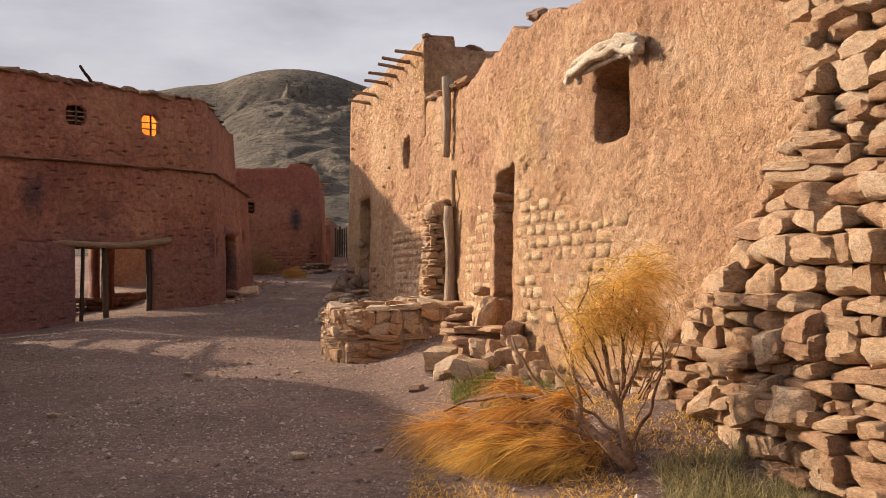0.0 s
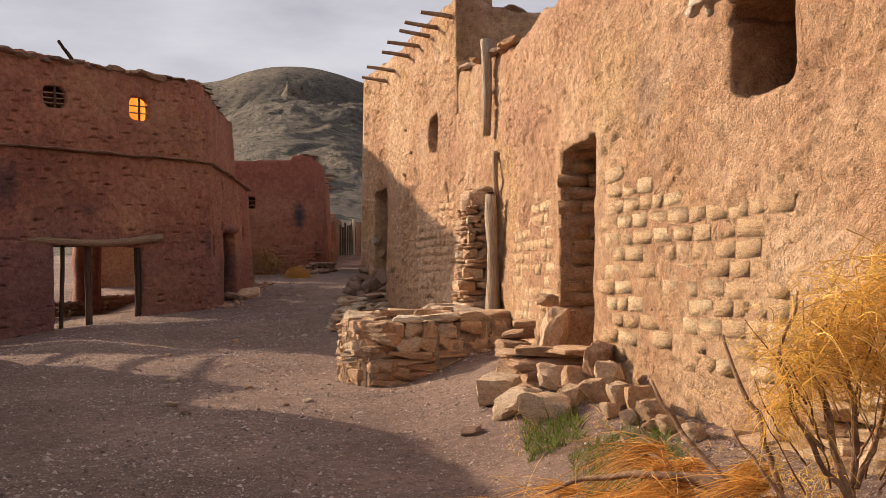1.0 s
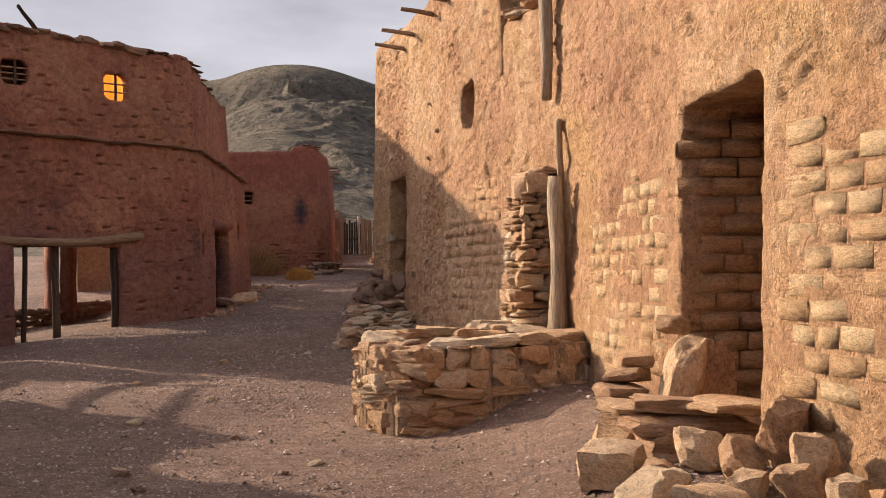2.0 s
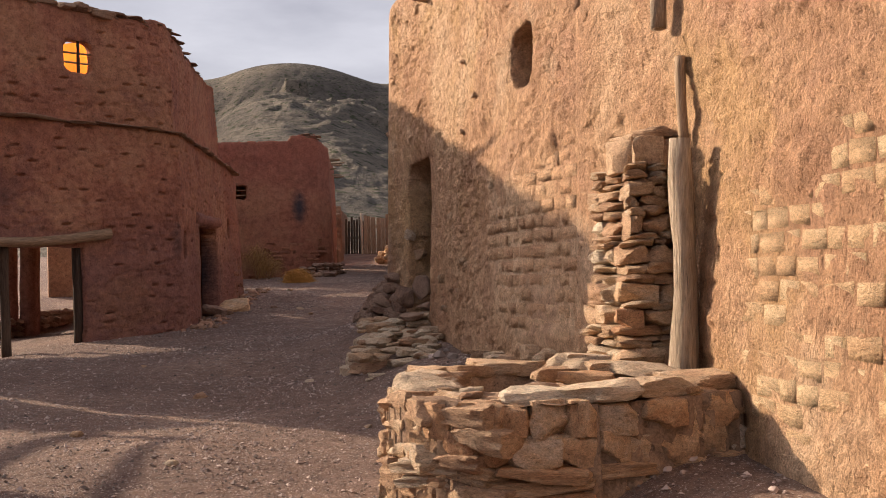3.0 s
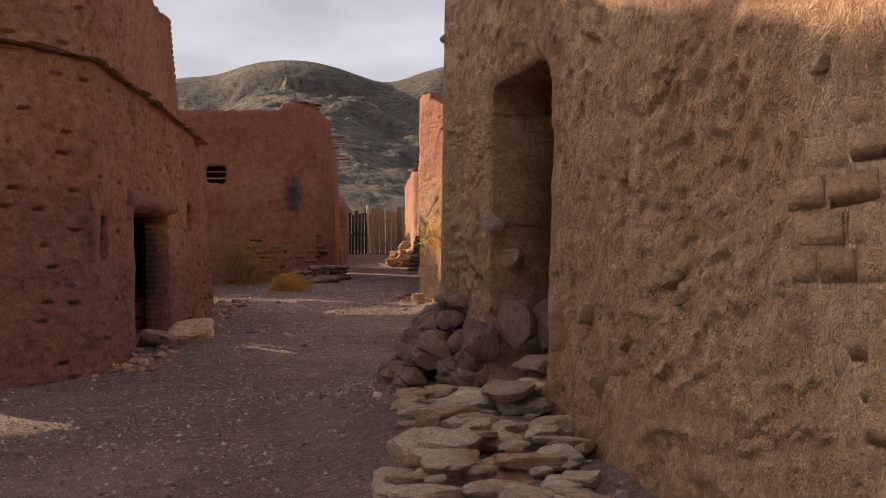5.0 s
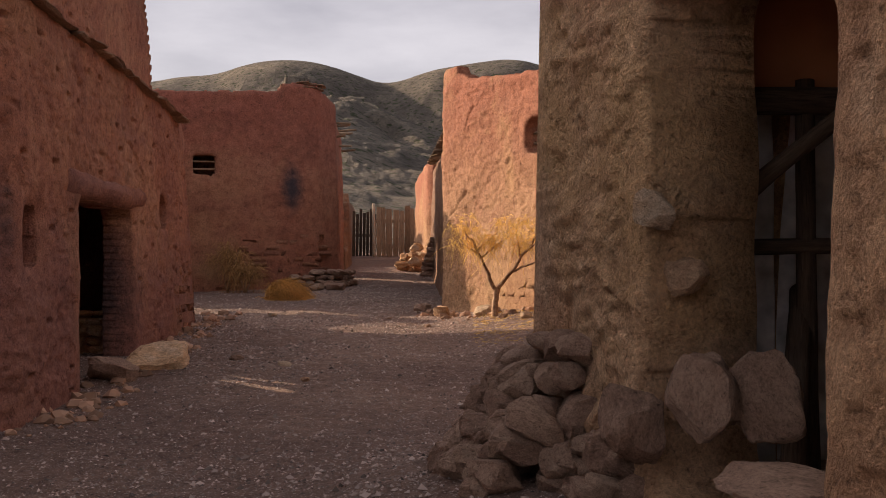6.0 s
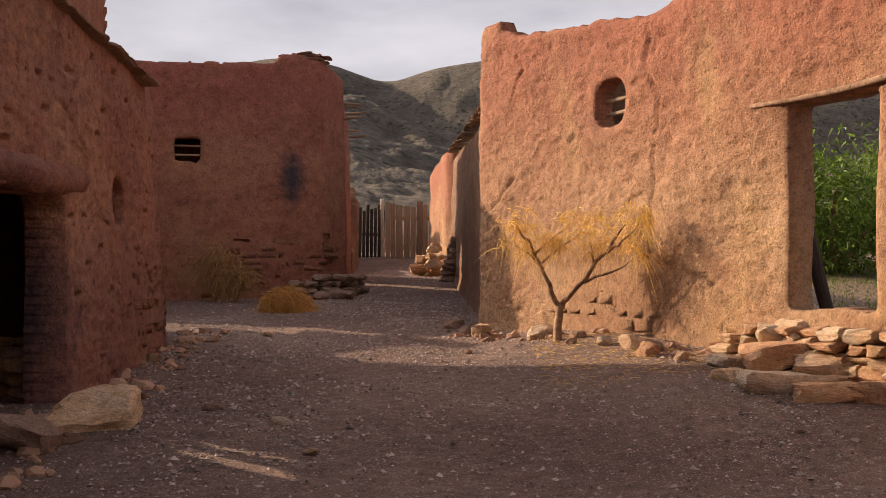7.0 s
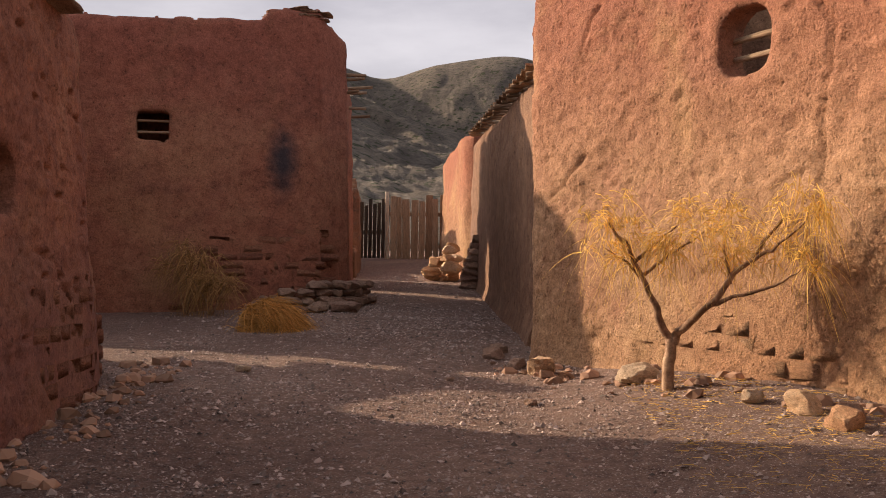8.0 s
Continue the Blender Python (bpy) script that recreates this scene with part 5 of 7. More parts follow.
for k in range(210):
    y = rng.uniform(29.3, 31.7)
    o = rng.uniform(-0.05, 0.55)
    top = (1.5 if y > 29.9 else 1.1) - 1.5 * o - 0.5 * max(0, y - 31.0)
    g = gzf(pline(A_PATH, y) - o, y)
    if top < g + 0.05:
        continue
    zc = rng.uniform(g, top)
    if k % 2:
        zc = top - 0.05
    s = rng.uniform(0.15, 0.3)
    stone(heap, (pline(A_PATH, min(y, 30.9)) - o, y, zc), (s, s * rng.uniform(0.7, 1.0), s * rng.uniform(0.5, 0.8)), rng.uniform(0, 180), (rng.uniform(-25, 25), rng.uniform(-25, 25)), "d", k=rng.randrange(9))
# the room behind the arched door: boards, timber frame, faded panel
for k in range(7):
    plank("wall_board", (-2.1 + 0.34 * k, 30.0 + 0.06 * k, 0.9), (-2.1 + 0.34 * k, 30.0 + 0.06 * k, 2.75), 0.33, 0.03, M_BOARD, house_a, "flaking white board", (0, -1, 0), 60 + k)
plank("wall_panel", (-0.9, 29.85, 2.75), (-0.9, 29.85, 4.6), 2.4, 0.04, M_PANEL, house_a, "faded orange wall panel", (0, -1, 0), 3)
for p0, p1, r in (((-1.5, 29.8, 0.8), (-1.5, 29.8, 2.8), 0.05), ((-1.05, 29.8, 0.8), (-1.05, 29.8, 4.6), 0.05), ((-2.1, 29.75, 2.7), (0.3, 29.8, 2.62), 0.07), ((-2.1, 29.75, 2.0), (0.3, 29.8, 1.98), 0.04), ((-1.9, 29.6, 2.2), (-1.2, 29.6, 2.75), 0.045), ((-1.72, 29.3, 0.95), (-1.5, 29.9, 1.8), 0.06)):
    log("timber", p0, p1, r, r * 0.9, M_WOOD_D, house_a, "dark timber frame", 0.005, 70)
solid("inner_floor", [(-0.1, 22.7, 0.95), (3.3, 23, 0.95), (2.9, 31, 0.95), (-2.1, 30.2, 0.95), (-1.5, 28.0, 0.95), (-0.1, 22.7, 0.6), (3.3, 23, 0.6), (2.9, 31, 0.6), (-2.1, 30.2, 0.6), (-1.5, 28.0, 0.6)], [[0, 1, 2, 3, 4], [9, 8, 7, 6, 5]] + [[k, k + 5, (k + 1) % 5 + 5, (k + 1) % 5] for k in range(5)], M_DIRT, house_a, "", False)

# ================================================================ details of the dark red house
yard = thing("yard_wall", -12.6, 26.6, -0.4, "crumbling low red adobe wall joining the house", "wall")
adobe_wall("wall", [(-14.2, 24.6), (-11.45, 28.0)], [(24, -0.7), (29, -0.4)], [(24, 1.2), (25.4, 1.9), (26.3, 2.3), (27.3, 3.1), (28.2, 3.7)], M_ADOBE_B, yard, -1, 1, 0.1, 0.4, (), 0.9, None, 0.02, 68, ragged=0.2)
NB = Vector((0.775, -0.632, 0))


def b_face(y, out, z):
    return Vector((pline(B_PATH, y), y, z)) + NB * out


log("portal_lintel", b_face(29.72, -0.09, 2.27), b_face(32.40, -0.09, 2.44), 0.075, 0.095, M_WOOD, wall_b, "dark bowed log lintel", 0.02, 81)
log("portal_lintel", b_face(30.15, -0.34, 2.24), b_face(32.4, -0.34, 2.28), 0.11, 0.12, M_WOOD_D, wall_b, "dark log lintel", 0.01, 82)
for y, o, r, k in ((30.45, -0.28, 0.055, 1), (30.98, -0.2, 0.08, 2), (32.02, -0.22, 0.085, 3)):
    p = b_face(y, o, 0)
    log("portal_post", (p.x, p.y, gzf(p.x, p.y) - 0.1), (p.x, p.y, 2.2), r, r * 0.9, M_WOOD_D, wall_b, "dark timber post", 0.008, 90 + k)
# inner walls, roof and the open back of the ground floor
BK = NB * -4.2
p0, p1 = Vector((-11.4, 28.2, 0)) + BK, Vector((-7.7, 33.3, 0)) + BK
adobe_wall("rear_wall", [(p0.x, p0.y), (p1.x, p1.y)], [(25, -0.5), (40, 0.2)], [(25, 4.2), (40, 4.2)], M_ADOBE_B, house_b, -1, 1, 0.1, 0.35, [(33.0, 35.8, 0.0, 3.2, 0.05)], 0.8, None, 0.01, 61)
# the high hole here and the partition's two are added to throw sun flecks outside
adobe_wall("rear_wall", [(p1.x, p1.y), (-10.7, 43.3)], [(35, 0.1), (44, 0.6)], [(35, 4.2), (44, 4.2)], M_ADOBE_B, house_b, 1, 1, 0.12, 0.35, [(36.3, 41.4, 0.0, 2.5, 0.05), (39.0, 40.3, 2.75, 3.6, 0.1)], 0.8, None, 0.01, 62)
adobe_wall("partition_wall", [(-7.45, 35.1), (-8.6, 37.5), (-9.6, 40.5), (-9.9, 43.0)], [(35, 0.1), (44, 0.5)], [(35, 4.05), (44, 4.05)], M_ADOBE_B, house_b, 1, 1, 0.08, 0.2, [(38.05, 38.4, 2.05, 2.4, 0.08), (38.55, 38.8, 2.15, 2.5, 0.06)], 0.8, None, 0.01, 63)
adobe_wall("inner_wall", [(-12.0, 28.9), (-9.72, 31.72)], [(27, 4.2), (33, 4.2)], [(27, 6.3), (33, 6.2)], M_ADOBE_B, house_b, -1, 1, 0.12, 0.3, (), 0.8, None, 0.01, 67)
adobe_wall("end_wall", [(-8.0, 42.45), (-10.9, 42.75)], [(-11, 0.5), (-7, 0.5)], [(-11, 4.3), (-7, 4.3)], M_ADOBE_B, house_b, -1, 0, 0.12, 0.35, (), 0.8, None, 0.01, 64)
adobe_wall("end_wall", [(-11.45, 28.3), (p0.x, p0.y)], [(-17, -0.5), (-11, -0.5)], [(-17, 3.2), (-13.5, 3.6), (-12.2, 6.2), (-11, 6.5)], M_ADOBE_B, house_b, 1, 0, 0.12, 0.35, (), 0.8, None, 0.01, 65)
rf = [(-11.7, 28.4), (-8.1, 32.6), (-7.4, 33.8), (-7.5, 36), (-7.9, 43.0), (-10.7, 43.2), (p1.x, p1.y), (p0.x, p0.y)]
nr = len(rf)
solid("roof", [(x, y, 4.22) for x, y in rf] + [(x, y, 4.0) for x, y in rf], [list(range(nr)), [nr + k for k in range(nr)][::-1]] + [[k, k + nr, (k + 1) % nr + nr, (k + 1) % nr] for k in range(nr)], M_DIRT, house_b, "packed-earth floor over dark beams", False)
# slate ledge along the storey line
rng = random.Random(51)
y = 27.0
while y < 41.4:
    if y < 28.3:
        y = 28.3
    l = rng.uniform(0.25, 0.7)
    x0, x1 = pline(B_PATH, y), pline(B_PATH, y + l)
    t = Vector((x1 - x0, l, 0)).normalized()
    n = Vector((t.y, -t.x, 0))
    z = 4.36 + (0.0 if y < 33.3 else -0.012 * (y - 33.3)) + rng.uniform(-0.03, 0.03)
    c = Vector(((x0 + x1) / 2, y + l / 2, z)) + n * (-0.10 - 0.2 * float(sstep(39.5, 43.4, y)) + rng.uniform(-0.03, 0.03))
    if rng.random() < 0.99:
        stone(wall_b, c, (l / max(0.35, t.y) * 1.3, 0.26 + rng.uniform(0, 0.05), rng.uniform(0.035, 0.06)), math.degrees(math.atan2(t.y, t.x)) + rng.uniform(-6, 6), (rng.uniform(-6, 6), rng.uniform(-3, 3)), "s", "ledge_slate", k=rng.randrange(9))
    y += l
# roof edge: slates over the side wall, rubble over the front
y = 32.6
while y < 40.7:
    l = rng.uniform(0.2, 0.34)
    x = pline(B_PATH, y)
    for q in range(2):
        stone(wall_b, (x - 0.50 - float(interp(y, [(33, 0.0), (35, 0.1), (41, 0.5)])) + rng.uniform(-0.05, 0.1) + 0.06 * q, y + l / 2, 6.40 - 0.012 * (y - 33) + 0.07 * q + rng.uniform(-0.02, 0.03)), (0.5, l * 1.15, 0.055), rng.uniform(-12, 12), (rng.uniform(-6, 6), rng.uniform(4, 14)), "s", "roof_slate", k=rng.randrange(9))
    y += l * 0.9
y = 28.3
while y < 32.6:
    l = rng.uniform(0.15, 0.4)
    p = b_face(y, -0.28 + rng.uniform(-0.1, 0.1), float(interp(y, [(26, 6.7), (28.6, 6.62), (31, 6.5), (33, 6.45)])) + rng.uniform(-0.08, 0.02) - 0.04)
    stone(wall_b, p, (l * 1.3, 0.35, rng.uniform(0.08, 0.18)), 50 + rng.uniform(-30, 30), (rng.uniform(-15, 15), rng.uniform(-10, 10)), "s", "coping_stone", k=rng.randrange(9))
    y += l * 0.8
log("roof_pole", b_face(30.75, -0.4, 6.52), b_face(30.15, 0.35, 6.78), 0.05, 0.035, M_WOOD_D, wall_b, "jutting dark roof pole", 0.01, 95)
# unseen roof piece and partition, added to keep light from the left window
rl = [b_face(28.5, -0.42, 0), b_face(31.2, -0.42, 0), b_face(31.2, -1.5, 0), b_face(28.5, -1.6, 0)]
solid("roof", [(p.x, p.y, 6.25) for p in rl] + [(p.x, p.y, 6.1) for p in rl], [[0, 1, 2, 3], [7, 6, 5, 4], [0, 4, 5, 1], [1, 5, 6, 2], [2, 6, 7, 3], [3, 7, 4, 0]], M_DIRT, house_b, "unseen packed-earth roof added to darken the upper room", False)
pa, pb = b_face(31.15, -0.4, 0), b_face(31.15, -1.55, 0)
adobe_wall("partition_wall", [(pa.x, pa.y), (pb.x, pb.y)], [(-14, 4.2), (-5, 4.2)], [(-14, 6.15), (-5, 6.15)], M_ADOBE_B, house_b, 1, 0, 0.12, 0.15, (), 0.8, None, 0.0, 69)
# window bars
for y0, y1, z0, z1, nv, nh in ((30.14, 30.54, 5.34, 5.8, 1, 3), (31.92, 32.28, 5.28, 5.8, 1, 2)):
    for k in range(nv):
        ym = y0 + (y1 - y0) * (k + 1) / (nv + 1)
        log("window_bar", b_face(ym, -0.30, z0 - 0.05), b_face(ym, -0.30, z1 + 0.05), 0.03, 0.028, M_WOOD_D, wall_b, "", 0.004, 100 + k)
    for k in range(nh):
        zm = z0 + (z1 - z0) * (k + 1) / (nh + 1)
        log("window_bar", b_face(y0 - 0.06, -0.33, zm), b_face(y1 + 0.06, -0.33, zm + 0.02), 0.018, 0.016, M_WOOD, wall_b, "", 0.004, 104 + k)
# sunlit cloth hanging in the roofless upper storey
cu, cv = np.meshgrid(np.linspace(0, 1, 40), np.linspace(0, 1, 30), indexing="ij")
cb = b_face(31.6, -1.5, 0); ce = b_face(33.0, -1.5, 0)
CP = np.stack([cb.x + (ce.x - cb.x) * cu + 0.07 * np.sin(cu * 19) * NB.x, cb.y + (ce.y - cb.y) * cu + 0.07 * np.sin(cu * 19) * NB.y, 4.9 + 1.3 * cv - 0.14 * np.sin(cu * 3.1) * cv + 0.03 * vn(cu * 8, cv * 3, 2)], -1)
ci = np.arange(cu.size).reshape(cu.shape)
curtain = thing("hanging_cloth", cb.x, cb.y, 4.3, "sunlit orange cloth hung behind the barred window", "cloth")
solid("sheet", CP.reshape(-1, 3), np.stack([ci[:-1, :-1], ci[1:, :-1], ci[1:, 1:], ci[:-1, 1:]], -1).reshape(-1, 4), M_CLOTH, curtain)
log("rail", cb + Vector((0, 0, 6.2)), ce + Vector((0, 0, 6.2)), 0.025, 0.025, M_WOOD_D, curtain, "thin wooden rail", 0.003, 3)
log("pole", cb + Vector((0, 0, 4.2)), cb + Vector((0, 0, 6.22)), 0.03, 0.03, M_WOOD_D, curtain, "", 0.003, 4)
log("pole", ce + Vector((0, 0, 4.2)), ce + Vector((0, 0, 6.22)), 0.03, 0.03, M_WOOD_D, curtain, "", 0.003, 5)
# door surround
log("door_lintel", (-7.14, 35.3, 2.80), (-7.34, 38.8, 2.92), 0.17, 0.15, M_ADOBE_B, wall_b, "mud-covered log lintel", 0.01, 111, 12, 12, 0.2)
boulder((-6.75, 37.5, 0.92), (0.72, 1.0, 0.34), 15, (4, -6), "r", "pinkish flat stone step before the door")
boulder((-6.95, 36.6, 0.86), (0.4, 0.5, 0.24), 60, (6, 3), "d", "dark stone beside the door step")
inside = thing("stone_stack", -7.85, 38.75, 0.8, "low stack of reddish stones inside the dark doorway", "stone heap")
drystack(inside, [(-7.35, 38.75), (-8.3, 38.95)], [(-9, 0.75), (-7, 0.75)], [(-9, 1.45), (-7, 1.4)], (0.09, 0.15), (0.14, 0.3), 0.3, "r", -1, 0, 97, 0.0, 0.04, 40)
# low stone parapet and court wall behind the portal
par = thing("low_stone_wall", -10.4, 34.6, 0.2, "low dark dry-stone wall closing the open back", "wall")
drystack(par, [(-12.4, 33.9), (-10.85, 36.2), (-10.6, 41.6)], [(33, 0.0), (42, 0.45)], [(33, 0.8), (42, 0.98)], (0.12, 0.2), (0.2, 0.4), 0.3, "d", -1, 1, 77, 0.0, 0.03, 130)
court = thing("court_wall", -11.6, 43.0, 0.4, "sunlit tan adobe wall across the yard", "wall")
adobe_wall("wall", [(-11.5, 43.8), (-13.0, 43.1)], [(-13, 0.2), (-10, 0.4)], [(-13, 3.4), (-10, 3.6)], M_ADOBE_D, court, 1, 0, 0.1, 0.4, (), 0.9, None, 0.02, 66)

# roof over the tower room
solid("roof", [(-0.2, 22.7, 5.2), (3.2, 23.0, 5.2), (2.7, 31.2, 5.2), (-2.3, 30.3, 5.2), (-0.2, 22.7, 5.0), (3.2, 23.0, 5.0), (2.7, 31.2, 5.0), (-2.3, 30.3, 5.0)], [[0, 1, 2, 3], [7, 6, 5, 4], [0, 4, 5, 1], [1, 5, 6, 2], [2, 6, 7, 3], [3, 7, 4, 0]], M_DIRT, house_a, "packed-earth roof", False)


def b_brick(y, z):
    p = Vector((pline(B_PATH, y), y, z))
    e = pline(B_PATH, y + 0.2) - pline(B_PATH, y - 0.2)
    t = Vector((e, 0.4, 0)).normalized()
    lean = -0.02 * (z - float(interp(y, [(26, -0.6), (30, -0.3), (34, 0.1), (44, 0.7)]))) - 0.081 - 0.06 * max(0.0, z - 1.0) * float(sstep(39.5, 43.4, y))
    return p + Vector((t.y, -t.x, 0)) * lean, math.degrees(math.atan2(t.y, t.x))


lay_bricks(wall_b, 40.7, 43.15, 0.75, 2.5, b_brick, 78, b_bare, bl=0.34, kinds=BRICKS_C)


def c_brick(x, z):
    e = 0.2
    yc = [(p[0], p[1]) for p in C_PATH[:4]]
    y0, y1 = float(interp(x - e, yc)), float(interp(x + e, yc))
    t = Vector((2 * e, y1 - y0, 0)).normalized()
    lean = -0.02 * (z - 1.0) - 0.0775
    return Vector((x, float(interp(x, yc)), z)) + Vector((t.y, -t.x, 0)) * lean, math.degrees(math.atan2(t.y, t.x))


lay_bricks(wall_c, -8.9, -6.6, 1.3, 3.1, c_brick, 79, c_bare, bl=0.36, bh=0.13, kinds=BRICKS_C)

# ================================================================ details of the red house at the bend
for k, z in enumerate((4.36, 4.54)):
    log("window_bar", (-9.5, 50.32, z), (-8.85, 50.5, z + 0.01), 0.022, 0.02, M_WOOD, wall_c, "weathered wooden bar", 0.004, 120 + k)
box("inner_wall", -10.5, -8.0, 51.4, 51.6, 1.2, 5.8, M_ADOBE_C, house_c)
# unseen opening, lined up with the side wall's to let the sun strip through
adobe_wall("rear_wall", [(-11.6, 56.3), (-6.8, 56.8)], [(-15, 1.2), (-6, 1.6)], [(-15, 5.8), (-6, 5.8)], M_ADOBE_C, house_c, 1, 0, 0.12, 0.3, [(-11.0, -8.9, 3.0, 5.3, 0.1)], 0.8, None, 0.01, 24)
rc = [(-11.4, 50.2), (-10.0, 50.5), (-7.3, 51.1), (-6.75, 52.0), (-6.95, 56.5), (-11.4, 56.2)]
adobe_wall("side_wall", [(-11.55, 49.75), (-11.6, 56.4)], [(49, 1.0), (57, 1.4)], [(49, 6.1), (57, 5.9)], M_ADOBE_C, house_c, 1, 1, 0.15, 0.4, (), 0.8, None, 0.01, 25)
solid("roof", [(x, y, 5.75) for x, y in rc] + [(x, y, 5.5) for x, y in rc], [list(range(6)), [6 + k for k in range(6)][::-1]] + [[k, k + 6, (k + 1) % 6 + 6, (k + 1) % 6] for k in range(6)], M_DIRT, house_c, "flat packed-earth roof", False)
rng = random.Random(91)
for k in range(26):
    x = rng.uniform(-7.45, -6.55)
    top = 6.38 + 0.16 * math.sin((x + 7.55) * 2.6)
    stone(wall_c, (x, 50.95 + 0.25 * (x + 7.2), top - 0.10 + rng.uniform(-0.14, 0.04)), (rng.uniform(0.16, 0.36), 0.3, rng.uniform(0.03, 0.06)), rng.uniform(-25, 25), (rng.uniform(-8, 8), rng.uniform(-10, 10)), "s", "roof_slate", k=rng.randrange(9))
for k in range(7):
    y = 53.2 + 0.5 * k
    z = 5.86 - 0.45 * (k % 3 == 0)
    log("roof_pole", (-6.9, y, z), (-6.12 - rng.uniform(0, 0.2), y + rng.uniform(-0.1, 0.1), z + rng.uniform(-0.02, 0.1)), 0.035, 0.028, M_WOOD, house_c, "jutting roof pole", 0.01, 130 + k)
drystack(wall_c, [(-7.5, 50.50), (-6.75, 50.68), (-6.2, 51.1), (-6.05, 51.9)], [(-8, 1.3), (-6, 1.55)], [(-8, 1.62), (-6.8, 2.0), (-6, 2.1)], (0.11, 0.19), (0.16, 0.34), 0.35, "d", -1, 0, 92, -0.06, 0.08, 60)
rng = random.Random(93)
for k in range(16):
    x, y = rng.uniform(-7.6, -5.95), rng.uniform(50.0, 50.7)
    s = rng.uniform(0.14, 0.32)
    boulder((x, y, gzf(x, y) + s * 0.2), (s * 1.3, s, s * 0.65), rng.uniform(0, 180), (rng.uniform(-15, 15), rng.uniform(-15, 15)), "d", "fallen dark stone at the house corner", "stones at the red house corner")

# ================================================================ details of the sunlit house
ND = Vector((-0.917, -0.40, 0))


def d_face(y, out, z):
    return Vector((pline(D_PATH, y), y, z)) + ND * out


log("door_lintel", d_face(39.42, 0.0, 3.65), d_face(36.6, 0.02, 3.68), 0.022, 0.036, M_BARK, wall_d, "cracked grey log lintel", 0.012, 141, 12, 12, 0.2)
log("door_lintel", d_face(39.15, -0.2, 3.65), d_face(36.7, -0.2, 3.66), 0.06, 0.07, M_WOOD, wall_d, "weathered log lintel", 0.01, 142)
for k, z in enumerate((3.95, 4.11)):
    log("window_bar", d_face(42.2, -0.25, z), d_face(41.32, -0.25, z + 0.02), 0.026, 0.024, M_WOOD, wall_d, "weathered wooden bar", 0.004, 150 + k)
adobe_wall("inner_wall", [(-3.0, 45.3), (-0.9, 43.9)], [(43, 1.0), (46, 1.0)], [(43, 5.3), (46, 5.3)], M_ADOBE_E, house_d, -1, 1, 0.12, 0.3, (), 0.8, None, 0.0, 35)


def dd_face(y, z):
    p = d_face(y, -0.092 - 0.015 * (z - 0.8) + 0.01 * float(vn(y * 3, z * 3, 4)), z)
    return p, -66.0


lay_bricks(wall_d, 39.6, 43.1, 1.1, 2.3, dd_face, 76, d_bare, kinds=BRICKS_D)
drystack(wall_d, [(p.x, p.y) for p in (d_face(41.2, 0.02, 0), d_face(40.2, 0.04, 0), d_face(39.2, 0.05, 0), d_face(37.0, 0.05, 0))], [(36, 1.0), (42, 1.15)], [(36, 1.72), (39.0, 1.72), (39.4, 1.45), (40.2, 1.2), (41.3, 1.1)], (0.09, 0.15), (0.16, 0.36), 0.3, "r", -1, 1, 95, 0.0, 0.06, 60)
steps_d = thing("stone_steps", -1.1, 37.6, 1.0, "crumbling flat stone steps below the empty doorway", "steps")
rng = random.Random(96)
for k, (x, y, z, l, w, h, rz, kd) in enumerate((
        (-1.18, 37.95, 1.10, 0.60, 0.42, 0.22, 4, "c"), (-0.82, 37.66, 1.05, 0.56, 0.42, 0.20, -8, "c"), (-1.44, 38.36, 1.13, 0.34, 0.3, 0.15, 14, "r"),
        (-1.02, 38.55, 1.29, 0.54, 0.36, 0.25, 6, "c"), (-0.60, 38.22, 1.22, 0.62, 0.34, 0.24, -12, "b"), (-0.70, 38.86, 1.45, 0.42, 0.36, 0.34, 20, "b"),
        (-0.98, 38.92, 1.47, 0.24, 0.24, 0.18, 0, "w"), (-0.30, 38.5, 1.36, 0.70, 0.5, 0.3, -15, "c"), (-0.9, 38.25, 1.10, 0.8, 0.5, 0.22, 0, "r"),
        (-0.75, 38.85, 1.2, 1.0, 0.6, 0.38, 5, "r"), (-0.45, 37.75, 1.02, 0.6, 0.6, 0.3, -20, "r"), (-0.15, 38.1, 1.12, 0.7, 0.6, 0.4, 10, "r"))):
    stone(steps_d, (x, y, z), (l, w, h), rz, (rng.uniform(-4, 4), rng.uniform(-4, 4)), kd, "step_stone", k=k % 9)
for k, (x, y, s, kd) in enumerate(((-1.42, 38.95, 0.34, "w"), (-1.25, 38.75, 0.4, "o"), (-1.7, 39.3, 0.28, "o"), (-1.95, 39.7, 0.36, "r"), (-2.05, 40.2, 0.42, "r"), (-1.85, 39.9, 0.3, "d"), (-2.25, 40.7, 0.26, "r"), (-3.55, 43.6, 0.5, "o"), (-3.75, 44.2, 0.34, "d"), (-3.95, 45.0, 0.4, "d"), (-3.35, 43.2, 0.24, "o"), (-3.9, 45.6, 0.36, "d"))):
    boulder((x, y, gzf(x, y) + 0.12 * s), (s * 0.62, s * 0.5, s * 0.42), 37 * k, (8, -6), kd, "tumbled fieldstone at the foot of the sunlit wall", "stones below the sunlit wall")
boulder((-2.83, 42.3, gzf(-2.83, 42.3) + 0.07), (0.32, 0.28, 0.2), 20, (10, 5), "w", "whitish broken stone beside the small tree")
boulder((-1.92, 33.4, gzf(-1.92, 33.4) + 0.1), (0.62, 0.42, 0.24), 10, (4, 8), "d", "dark flat stone lying in the street")
